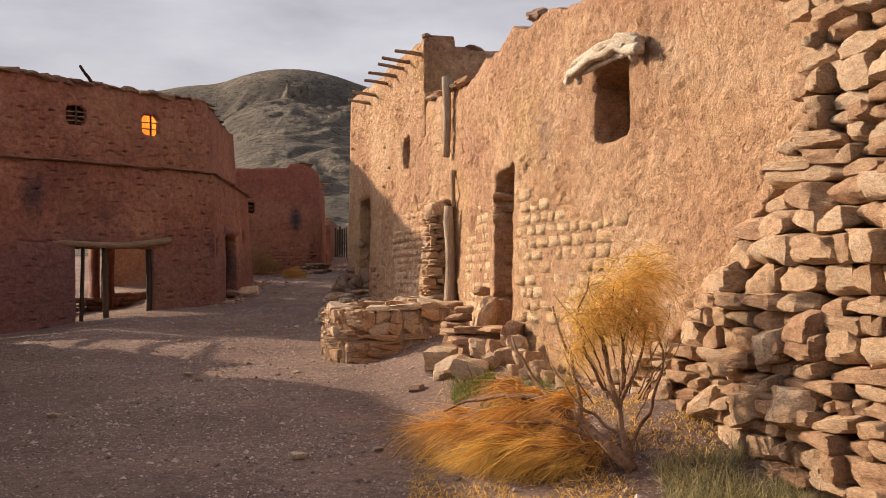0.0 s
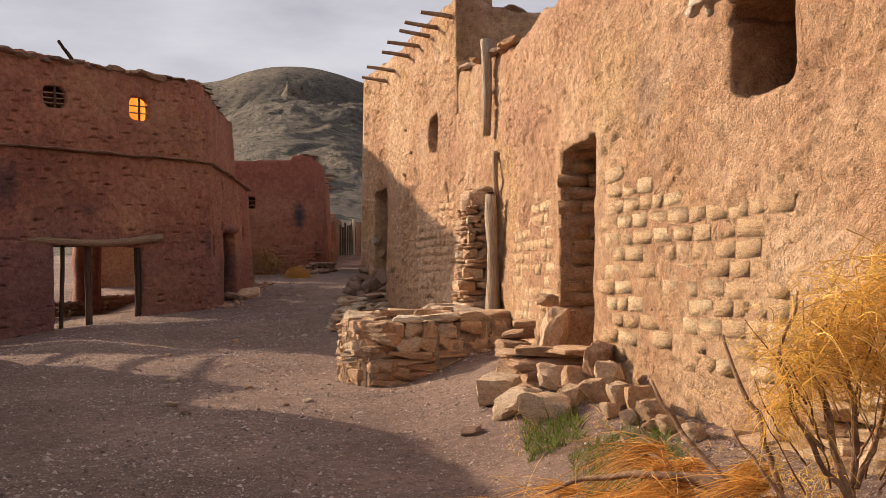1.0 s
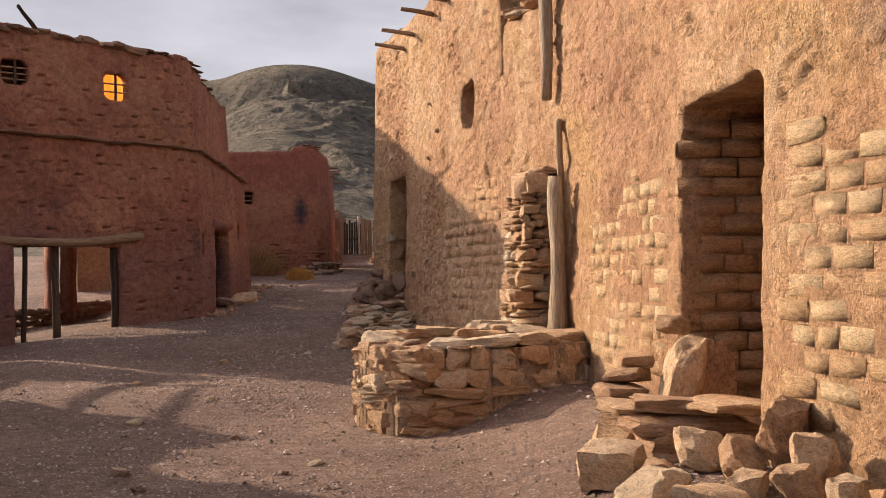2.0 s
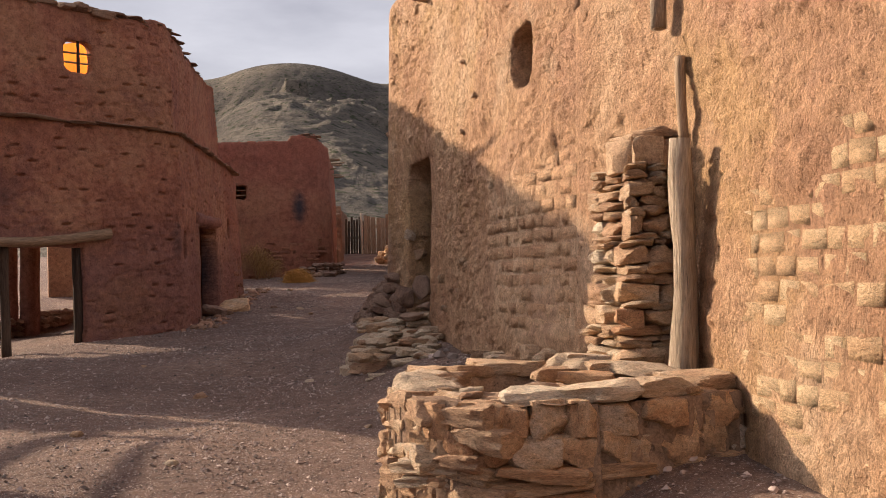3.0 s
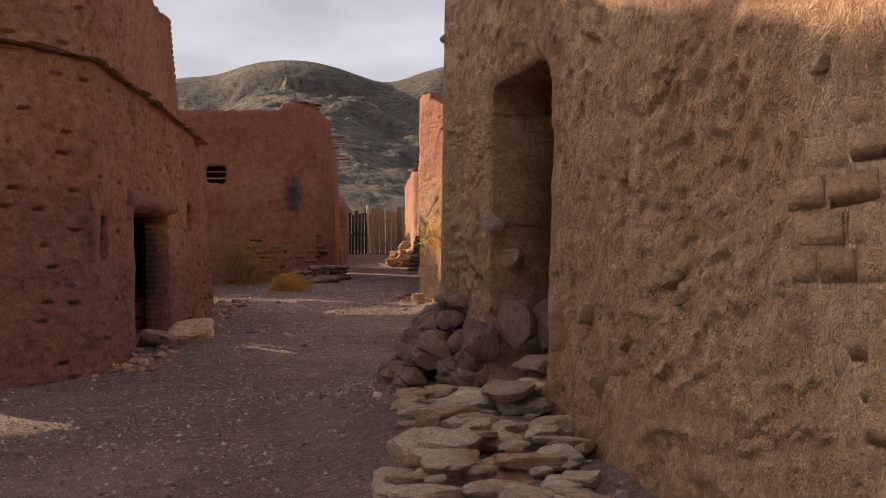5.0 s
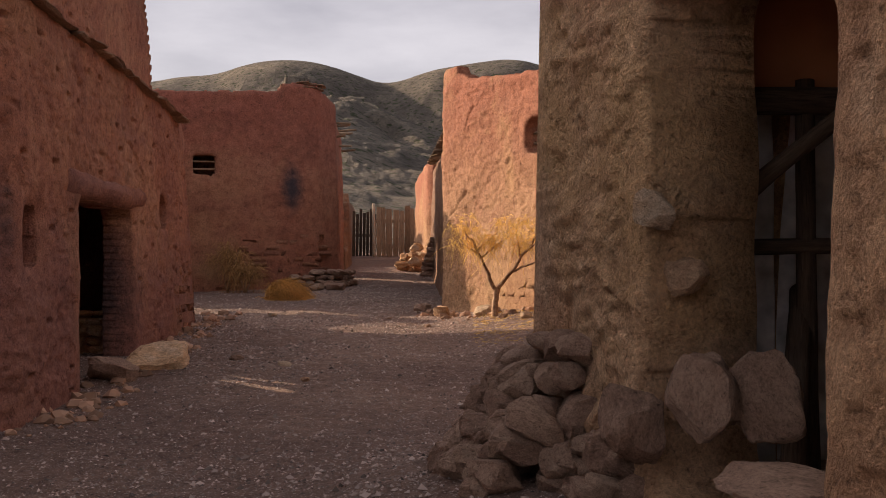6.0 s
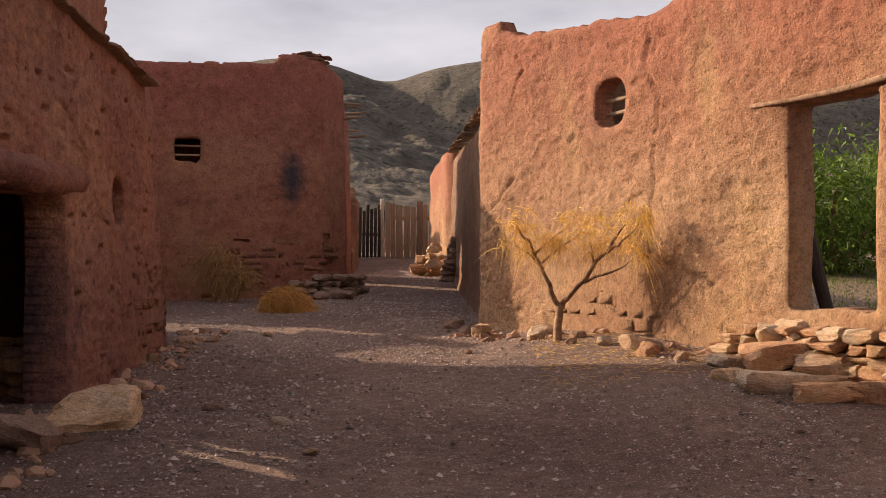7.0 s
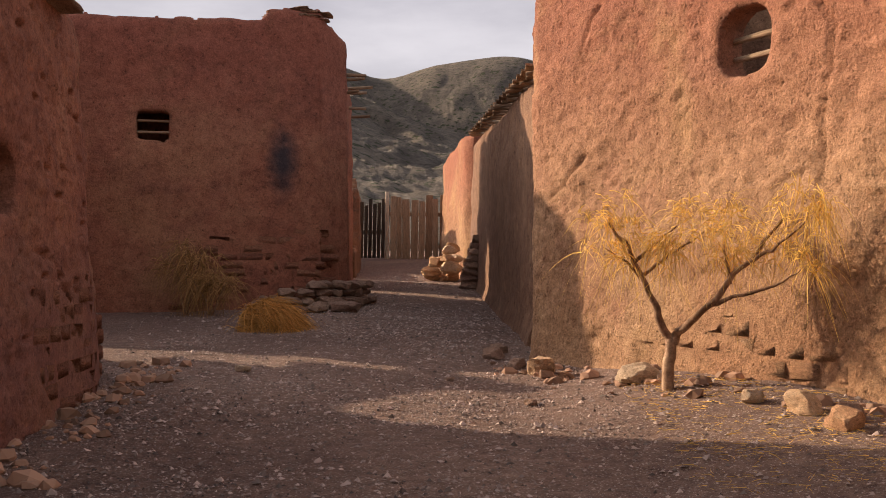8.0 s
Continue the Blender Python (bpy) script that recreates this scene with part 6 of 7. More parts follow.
boulder((-2.5, 32.3, gzf(-2.5, 32.3) + 0.12), (0.7, 0.5, 0.5), 40, (12, 8), "d", "dark boulder beyond the house corner")
log_d = log("leaning_beam", (0.84, 42.6, 1.15), (0.34, 42.6, 3.6), 0.085, 0.075, M_WOOD_D, None, "", 0.01, 161)
tagged(log_d, "dark charred beam leaning inside the ruined house", "beam")

# ================================================================ the lane
for k in range(21):
    y = 46.2 + 0.48 * k
    x = float(interp(y, [(46.0, -3.45), (51.0, -3.75), (56.8, -4.15)]))
    z = float(interp(y, [(45, 4.5), (51, 4.78), (57, 5.02)]))
    log("eave_pole", (x + 0.5, y, z + 0.06), (x - 0.10 - 0.06 * math.sin(k * 5), y, z + 0.02), 0.03, 0.025, M_WOOD, house_e, "", 0.01, 170 + k)
    plank("eave_board", (x - 0.02, y - 0.26, z + 0.07), (x - 0.0, y + 0.26, z + 0.09), 0.2, 0.025, M_WOOD, house_e, "", (0.05, 0, 1), 190 + k)
rng = random.Random(99)
for k in range(24):
    y = rng.uniform(56.0, 57.3)
    x = -4.45 - rng.uniform(0, 0.55) * (1 if y > 56.2 else 0.4)
    s = rng.uniform(0.15, 0.34)
    top = max(0, 0.75 - 1.0 * abs(x + 4.5))
    stone(house_e, (x, y, gzf(x, y) + rng.uniform(0, top)), (s * 1.3, s, s * 0.7), rng.uniform(0, 180), (rng.uniform(-15, 15), rng.uniform(-15, 15)), "r", "foot_stone", k=rng.randrange(9))
stack_e = thing("stone_stack", -4.15, 55.0, 1.85, "dark stacked stones in the shade of the lane", "stone heap")
for j in range(8):
    reach = 0.30 * (1 - j / 8.5)
    for y in (54.85, 55.15):
        stone(stack_e, (-4.0 - reach * 0.5, y, gzf(-4.1, y) + 0.05 + 0.13 * j), (reach + 0.14, 0.34, 0.155), rng.uniform(-6, 6), (rng.uniform(-4, 4), rng.uniform(-4, 4)), "d", k=rng.randrange(9))

# plank gate at the end of the lane
gate = thing("plank_gate", -5.6, 65.75, 2.55, "tall grey plank gate between two adobe walls", "gate")
x, k = -6.42, 0
while x < -4.45:
    w = rng.uniform(0.15, 0.25)
    plank("board", (x + w / 2, 65.75 + rng.uniform(-0.02, 0.02), 2.5), (x + w / 2 + rng.uniform(-0.03, 0.03), 65.75, 4.38 + rng.uniform(-0.12, 0.12)), w * 0.92, 0.035, M_WOOD, gate, "", (0, -1, 0), 210 + k)
    x += w
    k += 1
for z in (2.95, 3.9):
    plank("rail", (-6.45, 65.82, z), (-4.4, 65.82, z), 0.12, 0.05, M_WOOD, gate, "", (0, -1, 0), 230)
log("post", (-6.52, 65.7, 2.4), (-6.50, 65.7, 4.55), 0.07, 0.06, M_WOOD_G, gate, "pale gate post", 0.008, 231)
fence = thing("plank_fence", -6.9, 66.6, 2.6, "dark weathered plank fence beside the gate", "fence")
for k in range(7):
    plank("board", (-7.35 + 0.13 * k, 66.6, 2.5), (-7.33 + 0.13 * k, 66.6, 4.3 + 0.1 * math.sin(k * 4)), 0.11, 0.03, M_WOOD_D, fence, "", (0, -1, 0), 240 + k)
plank("rail", (-7.4, 66.66, 3.4), (-6.5, 66.66, 3.4), 0.1, 0.04, M_WOOD_D, fence, "", (0, -1, 0), 250)

# ================================================================ plants


def tufts(parent, heads, per, length, width, droop, material, seed, spread, lean=(0, 0, 0.4), name="foliage", label="", mess=1.0):
    rng = np.random.RandomState(seed)
    roots, dirs, lens = [], [], []
    for hx, hy, hz, r in heads:
        n = int(per * (r / 0.3))
        p = np.array([hx, hy, hz]) + rng.normal(size=(n, 3)) * r * spread
        d = rng.normal(size=(n, 3)) * rng.uniform(0.25, 0.8) * mess + np.array(lean) * rng.uniform(0.6, 1.4) + rng.normal(size=3) * 0.25
        roots.append(p); dirs.append(d); lens.append(rng.uniform(0.5, 1.2, n) * length * (0.6 + r))
    return strips(name, np.concatenate(roots), np.concatenate(dirs), np.concatenate(lens), width, droop, material, parent, label, seed)


# small broom tree before the sunlit wall
tx, ty = -2.68, 41.62
tz = gzf(tx, ty)
broom = thing("broom_tree", tx, ty, tz, "small forked broom tree with drooping golden twigs", "tree")
branch("trunk", [(tx, ty, tz - 0.1), (tx + 0.0, ty, tz + 0.2), (tx + 0.02, ty, tz + 0.42)], 0.05, 0.045, M_BARK, broom, "", 1)
FORKS = [[(0.02, 0, 0.38), (-0.08, 0.0, 0.58), (-0.17, 0.0, 0.78), (-0.34, 0.0, 1.12), (-0.47, -0.02, 1.30)], [(0.02, 0, 0.36), (0.12, -0.15, 0.52), (0.26, -0.35, 0.68), (0.47, -0.6, 1.0), (0.66, -0.85, 1.30)],
         [(-0.28, 0, 1.0), (-0.15, 0.0, 1.12), (0.05, -0.02, 1.28)], [(-0.17, 0, 0.80), (-0.3, 0.05, 0.98), (-0.52, 0.05, 1.12)], [(0.26, -0.35, 0.68), (0.45, -0.62, 0.78), (0.65, -0.9, 0.86), (0.74, -1.0, 0.96)], [(0.47, -0.6, 1.0), (0.60, -0.82, 1.1), (0.78, -1.05, 1.30)],
         [(-0.2, 0.0, 0.9), (0.02, -0.05, 1.08), (0.22, -0.2, 1.24)], [(0.36, -0.48, 0.84), (0.35, -0.42, 1.02), (0.33, -0.4, 1.14)]]
for k, lb in enumerate(FORKS):
    branch("limb", [(tx + a, ty + b, tz + c) for a, b, c in lb], 0.036 if k < 2 else 0.018, 0.012 if k < 2 else 0.005, M_BARK, broom, "", 2 + k, 6)
TIPS = [p for lb in FORKS for p in lb[-2:]]
rb = np.random.RandomState(41)
heads_b = []
for a, b, c in TIPS:
    if c > 0.9:
        for q in range(4):
            heads_b.append((tx + a + rb.normal() * 0.10, ty + b - abs(rb.normal()) * 0.06, tz + c + 0.06 + rb.uniform(-0.06, 0.16), rb.uniform(0.10, 0.22)))
tufts(broom, heads_b, 50, 0.34, 0.0040, 1.1, M_STRAW, 301, 0.22, (0.02, 0, 0.25), label="golden drooping twigs", mess=0.7)
litter_roots = np.stack([np.random.RandomState(5).uniform(-3.0, -1.2, 1600), np.random.RandomState(6).uniform(38.6, 42.2, 1600)], 1)
keep_l = (litter_roots[:, 0] - np.interp(litter_roots[:, 1], [35.6, 39.3, 41.85, 44.85], [0.6, -0.94, -2.18, -3.64])) < -0.1
litter_roots = litter_roots[keep_l]
lr3 = np.concatenate([litter_roots, gz(litter_roots[:, 0], litter_roots[:, 1])[:, None] + 0.012], 1)
dd = np.random.RandomState(7).normal(size=lr3.shape); dd[:, 2] = 0.06
straw_d = strips("straw_litter", lr3, dd, np.random.RandomState(8).uniform(0.04, 0.14, len(lr3)), 0.0022, 0.1, M_STRAW, None, "", 9)
tagged(straw_d, "scattered golden straw below the broom tree", "straw", kind="stuff")

# wind-bent bush and its fallen half beside the broken corner
bx, by = 1.46, 10.05
bz = gzf(bx, by)
bush = thing("dry_bush", bx, by, bz, "wind-bent dry bush with golden straw-like crown", "bush")
STEMS = [[(0.05, 0, -0.05), (0.02, 0.0, 0.35), (-0.10, 0.05, 0.75), (-0.16, 0.1, 1.05), (-0.05, 0.1, 1.3)], [(0.06, 0, 0.0), (0.0, 0.05, 0.3), (0.06, 0.1, 0.7), (0.02, 0.12, 1.0), (0.12, 0.12, 1.25)], [(0.0, 0, 0.4), (-0.2, 0.05, 0.7), (-0.32, 0.1, 1.1), (-0.2, 0.15, 1.4)],
         [(0.06, 0, 0.1), (0.22, 0.1, 0.4), (0.36, 0.2, 0.8), (0.3, 0.3, 1.2)], [(0.02, 0.05, 0.5), (0.18, 0.12, 0.8), (0.22, 0.15, 1.15)], [(0.04, 0, 0.2), (-0.3, 0.1, 0.45), (-0.5, 0.3, 0.75)]]
for k, st in enumerate(STEMS):
    branch("stem", [(bx + a, by + b, bz + c) for a, b, c in st], 0.028 if k < 2 else 0.016, 0.006, M_BARK, bush, "", 40 + k, 6)
rng = np.random.RandomState(77)
for k in range(26):
    a, c = rng.uniform(-0.35, 0.4), rng.uniform(0.3, 1.0)
    branch("twig", [(bx + a * 0.6, by + 0.1, bz + c), (bx + a, by + rng.uniform(-0.1, 0.3), bz + c + 0.18), (bx + a * 1.3 + rng.uniform(-0.1, 0.1), by + rng.uniform(-0.1, 0.35), bz + c + 0.4)], 0.006, 0.002, M_BARK, bush, "", 60 + k, 4)
tufts(bush, [(bx + a, by + b, bz + c, r) for a, b, c, r in ((-0.22, 0.08, 1.12, 0.26), (-0.08, 0.1, 1.24, 0.3), (0.08, 0.1, 1.34, 0.28), (0.2, 0.1, 1.46, 0.2), (0.06, 0.1, 1.12, 0.28), (-0.26, 0.1, 1.0, 0.16), (-0.3, 0.15, 0.85, 0.1), (0.16, 0.1, 1.0, 0.16))],
      400, 0.30, 0.0032, 0.5, M_STRAW, 302, 0.42, (0.7, 0.05, 0.25), label="golden wind-combed crown")
tufts(bush, [(bx - 0.3, by + 0.15, bz + 0.75, 0.25), (bx - 0.1, by + 0.2, bz + 0.6, 0.25)], 130, 0.4, 0.0014, 0.8, M_STRAW, 303, 0.6, (-0.4, 0, 0.1), label="thin hanging straw")
fallen = thing("fallen_bush", 0.7, 10.8, gzf(0.7, 10.8), "fallen dry bush with orange straw spread on the ground", "bush")
FB = [[(1.52, 9.9, 0.0), (1.25, 10.15, 0.16), (0.9, 10.5, 0.28), (0.5, 10.85, 0.30), (0.15, 11.1, 0.22)], [(1.4, 10.0, 0.08), (1.05, 10.4, 0.2), (0.75, 10.9, 0.3), (0.55, 11.3, 0.34)], [(1.25, 10.15, 0.14), (0.9, 10.25, 0.22), (0.5, 10.4, 0.2)], [(1.2, 10.2, 0.16), (1.15, 10.45, 0.42), (1.0, 10.7, 0.66)], [(1.45, 10.0, 0.05), (1.1, 10.15, 0.1), (0.8, 10.1, 0.14)],
      [(1.1, 10.3, 0.2), (0.8, 10.75, 0.4), (0.7, 11.0, 0.55)]]
for k, st in enumerate(FB):
    branch("stem", [(a, b, gzf(a, b) + c * 1.75) for a, b, c in st], 0.05 if k == 0 else 0.02, 0.008, M_BARK, fallen, "", 80 + k, 7)
rng = np.random.RandomState(11)
for k, (line, n_tufts, mt) in enumerate(((FB[0], 20, M_STRAW_O), (FB[1], 14, M_STRAW_O), (FB[2], 14, M_STRAW), (FB[3], 7, M_STRAW_O), (FB[4], 9, M_STRAW), (FB[5], 12, M_STRAW_O))):
    pts = np.array(line)
    roots, dirs, lens = [], [], []
    for q in range(n_tufts):
        s_ = rng.uniform(0.25, 1.0) * (len(pts) - 1)
        i_ = min(int(s_), len(pts) - 2)
        p = pts[i_] + (pts[i_ + 1] - pts[i_]) * (s_ - i_)
        p = p + rng.normal(size=3) * np.array([0.10, 0.10, 0.03])
        main = np.array([-0.85, -0.15, 0.10]) + rng.normal(size=3) * np.array([0.3, 0.55, 0.16])
        nn = rng.randint(22, 80)
        rt = np.array([p[0], p[1], gzf(p[0], p[1]) + p[2] * 0.95]) + rng.normal(size=(nn, 3)) * np.array([0.03, 0.03, 0.02])
        roots.append(rt); dirs.append(main + rng.normal(size=(nn, 3)) * 0.22); lens.append(rng.uniform(0.35, 1.1, nn) * rng.uniform(0.3, 0.7))
    strips("straw", np.concatenate(roots), np.concatenate(dirs), np.concatenate(lens), 0.0036, 0.6, mt, fallen, "swept dry straw", 330 + k, 5, 0.42)
tufts(fallen, [(0.0, 11.0, gzf(0, 11) + 0.1, 0.2), (0.25, 10.4, gzf(0.25, 10.4) + 0.1, 0.2), (0.6, 10.1, gzf(0.6, 10.1) + 0.08, 0.2), (1.0, 9.9, gzf(1, 9.9) + 0.06, 0.2)], 200, 0.34, 0.0019, 0.6, M_STRAW, 305, 0.7, (-0.6, -0.3, 0.1), label="golden straw tips")


def grass_patch(name, x0, x1, y0, y1, n, length, width, material, label, seed, clump=0.0, droop=0.5, category="grass"):
    r = np.random.RandomState(seed)
    x, y = r.uniform(x0, x1, n), r.uniform(y0, y1, n)
    keepg = x < a_x(y) - 0.05 if y1 < 31 else np.ones(n, bool)
    if clump:
        keepg &= vn(x * 2.5, y * 2.5, seed) > clump
    x, y = x[keepg], y[keepg]
    d = r.normal(size=(len(x), 3)) * 0.5; d[:, 2] = np.abs(d[:, 2]) + 0.8
    ob = strips(name, np.stack([x, y, gz(x, y)], 1), d, r.uniform(0.4, 1.2, len(x)) * length, width, droop, material, None, "", seed)
    return tagged(ob, label, category, kind="stuff")


grass_patch("green_grass", 0.45, 1.15, 11.7, 13.4, 1200, 0.24, 0.0035, M_GRASS, "tuft of fresh green grass at the wall foot", 401, -0.1)
grass_patch("green_weeds", 0.15, 0.6, 13.6, 14.6, 700, 0.2, 0.005, M_GRASS, "low green weeds by the door stones", 402, 0.0)
grass_patch("shrub_sage", 1.65, 2.6, 8.7, 9.9, 2600, 0.2, 0.004, M_SAGE, "grey-green low shrub under the broken corner", 403, -0.35, 0.3, "shrub")
grass_patch("golden_grass", 1.9, 2.7, 7.9, 8.7, 1500, 0.4, 0.003, M_STRAW, "golden grass clump at the path edge", 404, -0.4, 0.7)
grass_patch("dry_litter", -0.1, 2.2, 8.2, 11.8, 8000, 0.13, 0.0034, M_STRAW, "dry straw litter around the fallen bush", 405, -0.2, 0.9, "straw")
grass_patch("dry_grass", 0.0, 1.4, 12.2, 15.0, 700, 0.14, 0.003, M_STRAW, "sparse dry grass at the wall foot", 406, 0.1, 0.7)
# dry shrubs at the red house
for k, (x, y, h, n, mt) in enumerate(((-8.5, 49.75, 0.95, 6, M_STRAW_D), (-8.05, 49.45, 0.5, 9, M_STRAW_D))):
    sh = thing("dry_shrub", x, y, gzf(x, y), "small dry straw-coloured shrub against the red wall", "shrub", "shrubs at the red house")
    g = gzf(x, y)
    for q in range(3):
        branch("stem", [(x, y, g - 0.05), (x + 0.1 * (q - 1), y, g + h * 0.5), (x + 0.25 * (q - 1), y - 0.1, g + h)], 0.02, 0.006, M_BARK, sh, "", 500 + 5 * k + q, 5)
    r = random.Random(600 + k)
    tufts(sh, [(x + r.uniform(-0.3, 0.3), y + r.uniform(-0.15, 0.1), g + h * r.uniform(0.7, 1.05) + 0.05, 0.24) for _ in range(n)], 95, 0.5, 0.0055, 1.0, mt, 310 + k, 0.4, (-0.3, -0.1, 0.2))

# a matted bush lying before the red house, its straw combed to one side
mat = thing("fallen_bush", -7.0, 47.75, gzf(-7.0, 47.75), "matted golden-brown dry bush lying on the ground", "bush")
for k in range(5):
    branch("stem", [(-7.25 + 0.05 * k, 47.95, gzf(-7.2, 47.9) - 0.04), (-7.05 + 0.07 * k, 47.85, gzf(-7, 47.8) + 0.3 - 0.03 * k), (-6.75 + 0.12 * k, 47.7, gzf(-6.8, 47.7) + 0.18 - 0.03 * k)], 0.014, 0.004, M_BARK, mat, "", 520 + k, 5)
r = np.random.RandomState(77)
n = 2600
u, v = r.uniform(-1, 1, n), r.uniform(-1, 1, n)
mx, my = -6.93 + 0.38 * u, 47.8 + 0.34 * v
mz = gz(mx, my) + 0.44 * np.sqrt(np.clip(1 - 0.85 * u * u - 0.8 * v * v, 0.02, 1)) * r.uniform(0.55, 1.0, n)
strips("foliage", np.stack([mx, my, mz], 1), np.stack([0.55 + 0.35 * r.normal(size=n), -0.35 + 0.35 * r.normal(size=n), 0.12 + 0.2 * r.normal(size=n)], 1), r.uniform(0.2, 0.55, n), 0.0045, 0.9, M_STRAW_O, mat, "", 78)

# green tree and meadow beyond the doorway


def leafy(name, x, y, h, r, label, seed, n=9000):
    g = gzf(x, y)
    t = thing(name, x, y, g, label, "tree", "trees beyond the ruin")
    rg = np.random.RandomState(seed)
    for k in range(6):
        a = k * 1.05 + rg.uniform(0, 0.5)
        branch("limb", [(x, y, g - 0.1), (x + 0.3 * r * math.cos(a), y + 0.3 * r * math.sin(a), g + 0.3 * h), (x + 0.7 * r * math.cos(a), y + 0.7 * r * math.sin(a), g + 0.75 * h)], 0.13, 0.03, M_BARK, t, "", seed + k, 6)
    c = rg.normal(size=(70, 3)); c /= np.linalg.norm(c, axis=1)[:, None]
    c *= rg.uniform(0.45, 1.0, 70)[:, None]
    c = np.stack([x + c[:, 0] * r, y + c[:, 1] * r, g + 0.55 * h + c[:, 2] * 0.5 * h], 1)
    k = rg.randint(0, 70, n)
    p = c[k] + rg.normal(size=(n, 3)) * 0.16 * r
    p[:, 2] = np.maximum(p[:, 2], g + 0.15)
    strips("crown", p, rg.normal(size=(n, 3)), rg.uniform(0.1, 0.26, n), 0.035, 0.3, M_LEAF, t, "dense green leaves", seed, 2)
    return t


leafy("green_tree", 5.6, 57.5, 2.9, 2.6, "dense bright green tree beyond the ruin", 701)
leafy("green_tree", 9.2, 59.5, 3.0, 2.8, "dense bright green tree beyond the ruin", 702)
leafy("green_tree", 2.6, 60.5, 2.7, 2.4, "dense bright green tree beyond the ruin", 703)
mr = np.random.RandomState(9)
mx, my = mr.uniform(-1, 14, 9000), mr.uniform(46.5, 58, 9000)
dm = mr.normal(size=(9000, 3)) * 0.5; dm[:, 2] = 0.8
meadow = strips("meadow", np.stack([mx, my, gz(mx, my)], 1), dm, mr.uniform(0.08, 0.25, 9000), 0.012, 0.5, M_GRASS, None, "", 10, 2)
tagged(meadow, "thin yellow-green grass beyond the ruin", "grass", kind="stuff")

# ================================================================ loose stones of the street


def scatter(name, n, box_, smin, smax, material, label, seed, favour=None, power=2.2, round_=False):
    """Countless small stones as one mesh."""
    r = np.random.RandomState(seed)
    x, y = r.uniform(box_[0], box_[1], n), r.uniform(box_[2], box_[3], n)
    keepg = np.ones(n, bool)
    if favour is not None:
        keepg = favour(x, y) > r.uniform(0, 1, n)
    keepg &= (x < np.where(y < 31, a_x(y), 20) - 0.03)
    x, y = x[keepg], y[keepg]
    n = len(x)
    s = smin + (smax - smin) * r.uniform(0, 1, n) ** power
    base = np.array([(1, 0, 0), (0, 1, 0), (-1, 0, 0), (0, -1, 0), (0, 0, 1), (0, 0, -1)], float)
    f = np.array([(0, 1, 4), (1, 2, 4), (2, 3, 4), (3, 0, 4), (1, 0, 5), (2, 1, 5), (3, 2, 5), (0, 3, 5)])
    if round_:
        mids = [base[a] + base[b] for a in range(6) for b in range(a + 1, 6) if abs(base[a] @ base[b]) < 0.5]
        base = np.concatenate([base, np.array(mids) / 1.25])
        near = np.linalg.norm(base[:, None] - base[None], axis=2)
        tri = [(a, b, c) for a in range(18) for b in range(a + 1, 18) for c in range(b + 1, 18) if max(near[a, b], near[b, c], near[a, c]) < 1.2]
        f = np.array([(a, b, c) if np.cross(base[b] - base[a], base[c] - base[a]) @ base[a] > 0 else (a, c, b) for a, b, c in tri])
    m = len(base)
    v = base[None] * (s[:, None, None] * r.uniform(0.75 if round_ else 0.6, 1.2, (n, m, 1))) + r.normal(size=(n, m, 3)) * s[:, None, None] * (0.1 if round_ else 0.2)
    v[:, :, 2] *= 0.75
    a = r.uniform(0, 6.28, n)
    c, sn = np.cos(a)[:, None], np.sin(a)[:, None]
    vx, vy = v[:, :, 0] * c - v[:, :, 1] * sn, v[:, :, 0] * sn + v[:, :, 1] * c
    P = np.stack([vx + x[:, None], vy + y[:, None], v[:, :, 2] + (gz(x, y) + 0.15 * s)[:, None]], -1)
    faces = (np.arange(n)[:, None, None] * m + f[None, :len(f) if round_ else 4]).reshape(-1, 3)
    ob = solid(name, P.reshape(-1, 3), faces, material, None, "", False)
    return tagged(ob, label, "gravel", kind="stuff")


def track(x, y):
    """Gravel gathers along the middle of the street and at wall feet."""
    m = np.interp(y, [0, 20, 33, 66], [-1.5, -3.2, -4.6, -5.6])
    return 0.35 + 0.65 * np.clip(fbm(x * 0.9, y * 0.5, 77, 3) + np.exp(-((x - m) / 1.6) ** 2) * 0.8, 0, 1)


scatter("gravel_fine", 130000, (-8.5, 2.2, 7, 36), 0.005, 0.017, M_GRAVEL_I, "fine grey-brown gravel strewn over the street", 801, track)
scatter("gravel_coarse", 42000, (-9, 2.4, 8, 56), 0.010, 0.034, M_GRAVEL_I, "coarse grey-brown gravel strewn over the street", 802, track, 3.0)
scatter("gravel_far", 52000, (-8, -1, 36, 52), 0.006, 0.02, M_GRAVEL_I, "grey-brown gravel strewn over the bend", 803, track)
scatter("rubble_foot", 900, (-7.8, -6.0, 33.5, 44.5), 0.018, 0.095, M_GRAVEL_R, "small rubble along the dark red house", 804, lambda x, y: np.exp(-((x - np.interp(y, [33, 36, 44], [-6.75, -6.8, -7.45])) / 0.26) ** 2), 2.2, True)
scatter("rubble_tower", 500, (-3.6, 0.8, 14, 31), 0.02, 0.08, M_GRAVEL_I, "small rubble along the ochre house", 805, lambda x, y: np.exp(-((a_x(y) - 0.35 - x) / 0.3) ** 2), 1.6, True)
scatter("rubble_ruin", 500, (-4.0, -1.0, 38.5, 45), 0.02, 0.08, M_GRAVEL_R, "broken reddish rubble below the sunlit wall", 806, lambda x, y: np.exp(-((np.interp(y, [35.6, 39.3, 41.85, 44.85], [0.6, -0.94, -2.18, -3.64]) - 0.4 - x) / 0.3) ** 2), 1.6, True)
rng = random.Random(810)
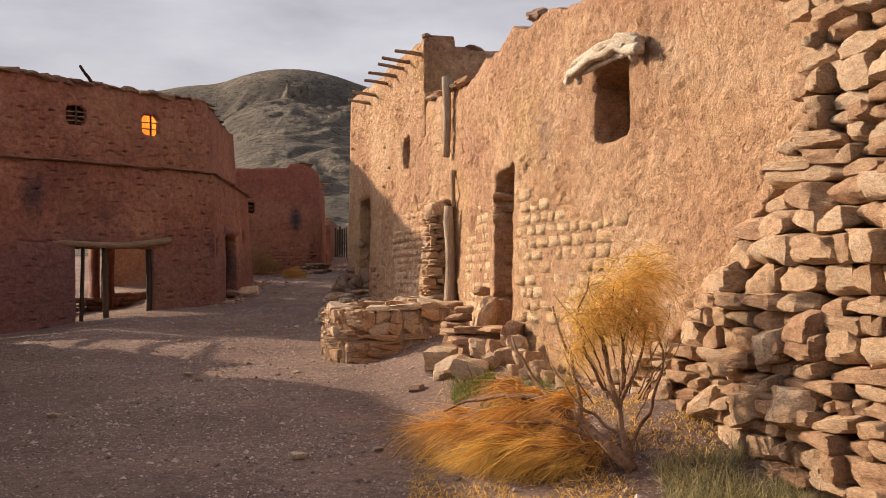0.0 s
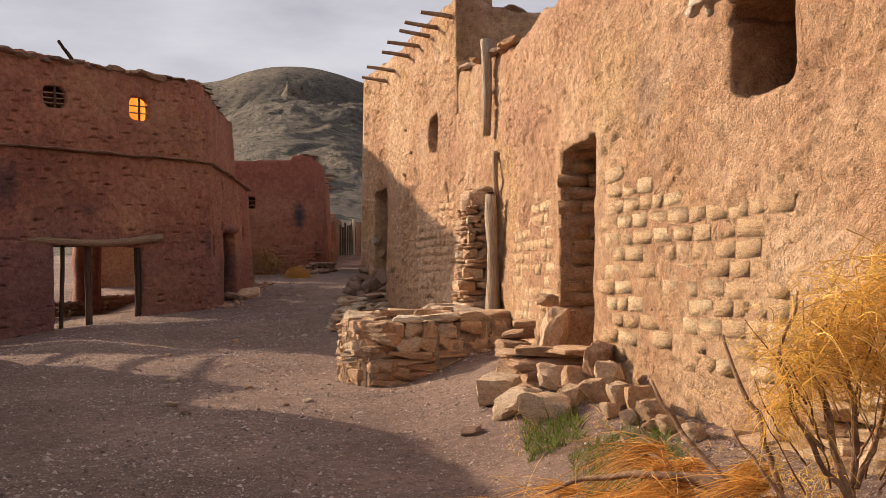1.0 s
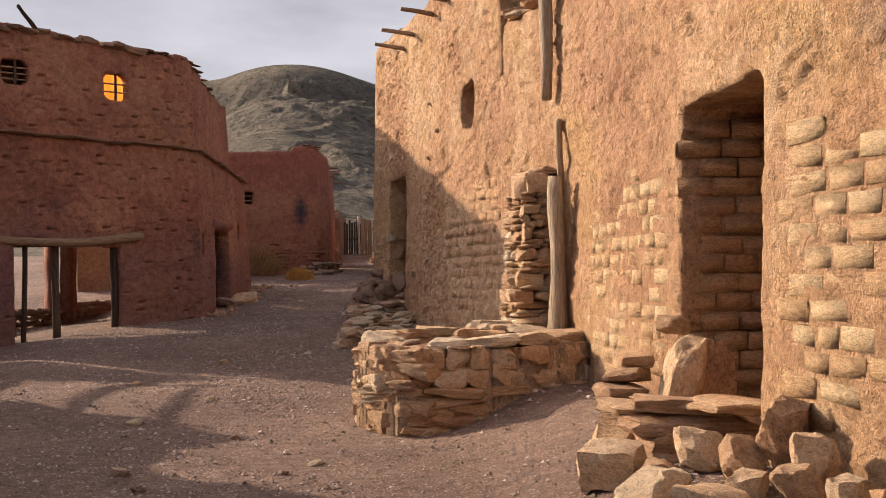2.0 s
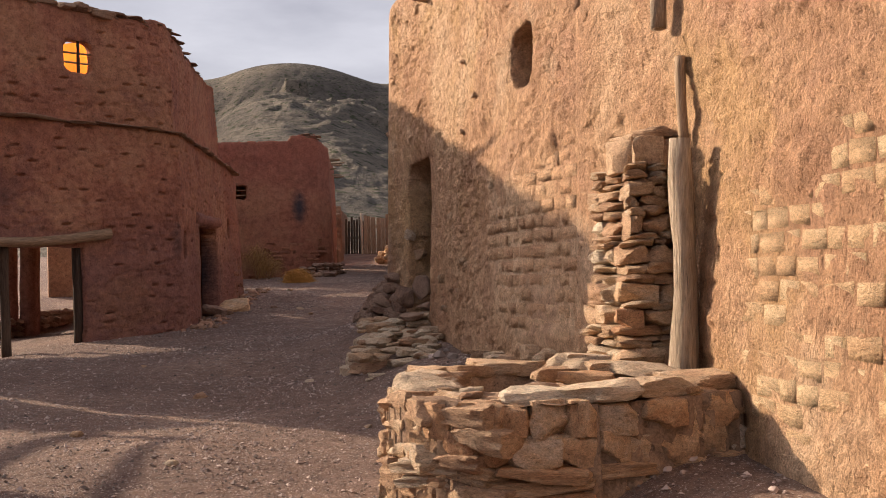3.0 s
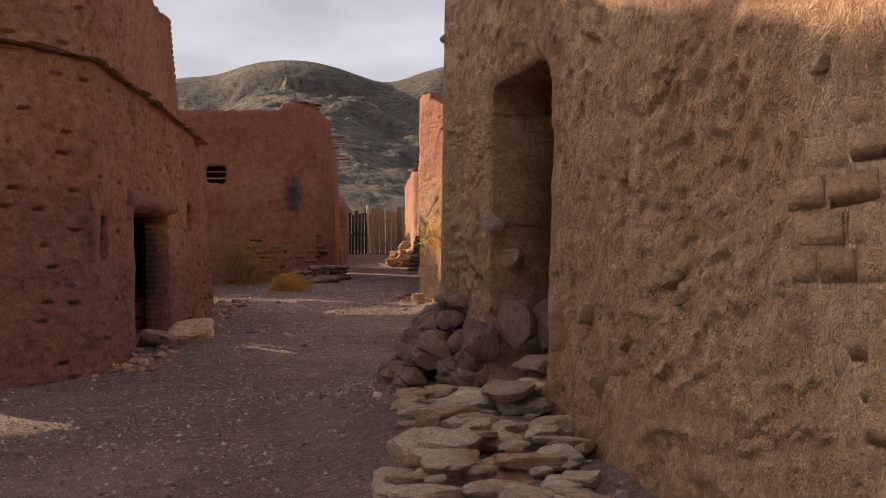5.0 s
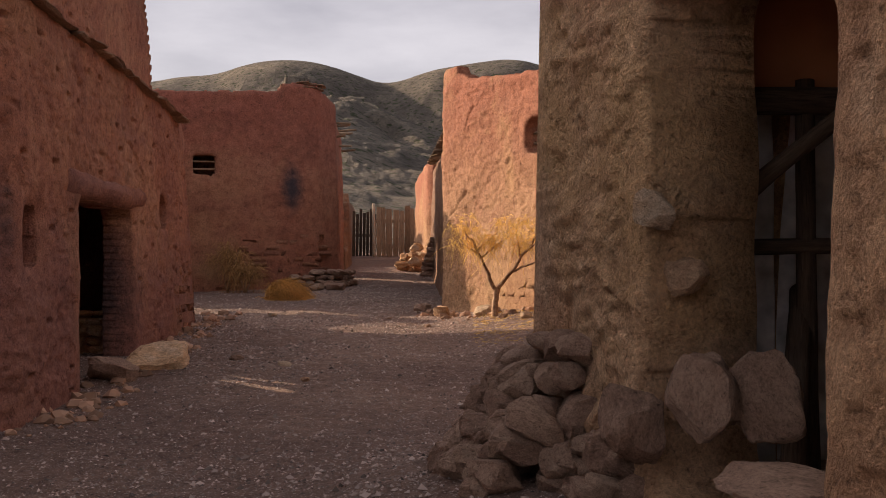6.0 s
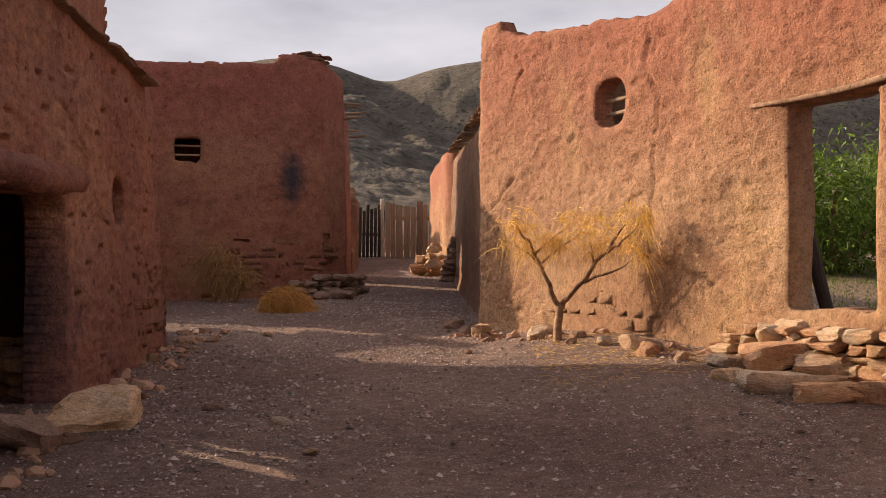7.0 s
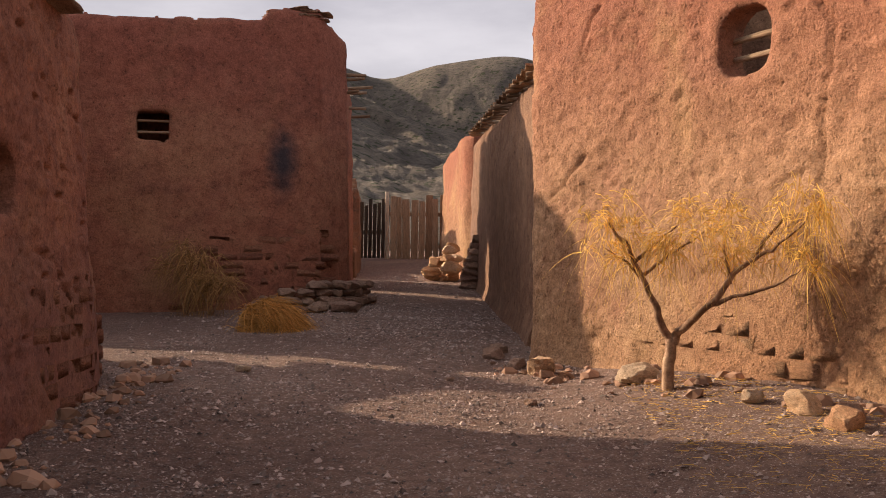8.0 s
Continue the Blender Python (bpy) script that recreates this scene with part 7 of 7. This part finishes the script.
for k in range(46):
    x, y = rng.uniform(-6.5, 0.6), rng.uniform(9, 44)
    if x > pline(A_PATH, min(y, 30.5)) - 0.4 and y < 31:
        continue
    s = rng.uniform(0.05, 0.14)
    boulder((x, y, gzf(x, y) + s * 0.15), (s * 1.4, s, s * 0.6), rng.uniform(0, 180), (rng.uniform(-10, 10), rng.uniform(-10, 10)), rng.choice("dow"), "loose stone lying on the gravel street", "loose street stones")
# stones before the narrow door
rng = random.Random(820)
for x, y, z, w, d, h, kd, lab in ((0.0, 15.6, 0.28, 0.40, 0.32, 0.30, "b", "pale"), (0.12, 15.02, 0.22, 0.48, 0.38, 0.32, "w", "yellowish"), (0.38, 14.5, 0.19, 0.46, 0.34, 0.36, "c", "rusty brown"), (0.47, 15.3, 0.42, 0.34, 0.30, 0.28, "o", "ochre"), (0.67, 15.0, 0.42, 0.30, 0.28, 0.30, "o", "ochre"),
                                  (0.86, 14.85, 0.60, 0.36, 0.28, 0.38, "o", "ochre"), (0.89, 14.42, 0.50, 0.26, 0.24, 0.30, "o", "ochre"), (0.77, 14.3, 0.40, 0.25, 0.22, 0.22, "o", "ochre"), (0.92, 14.0, 0.40, 0.24, 0.22, 0.22, "o", "ochre"), (1.03, 13.7, 0.38, 0.22, 0.20, 0.24, "c", "rusty brown"), (1.09, 13.4, 0.34, 0.22, 0.18, 0.20, "o", "ochre"),
                                  (0.84, 13.9, 0.28, 0.17, 0.15, 0.14, "o", "ochre"), (0.95, 13.6, 0.27, 0.16, 0.15, 0.13, "d", "dark"), (1.17, 13.1, 0.26, 0.22, 0.18, 0.16, "o", "ochre"), (1.07, 13.22, 0.26, 0.15, 0.14, 0.12, "o", "ochre"), (1.27, 12.8, 0.26, 0.17, 0.15, 0.14, "c", "rusty brown"), (0.25, 15.35, 0.24, 0.34, 0.3, 0.26, "o", "ochre"), (0.6, 14.65, 0.30, 0.3, 0.26, 0.26, "o", "ochre"), (0.3, 15.0, 0.2, 0.3, 0.3, 0.24, "o", "ochre")):
    boulder((x, y, z - 0.02), (w * 0.92, d * 0.92, h * 0.9), rng.uniform(-40, 40), (rng.uniform(-12, 12), rng.uniform(-12, 12)), kd, "tumbled " + lab + " stone below the narrow doorway", "stones below the narrow door")
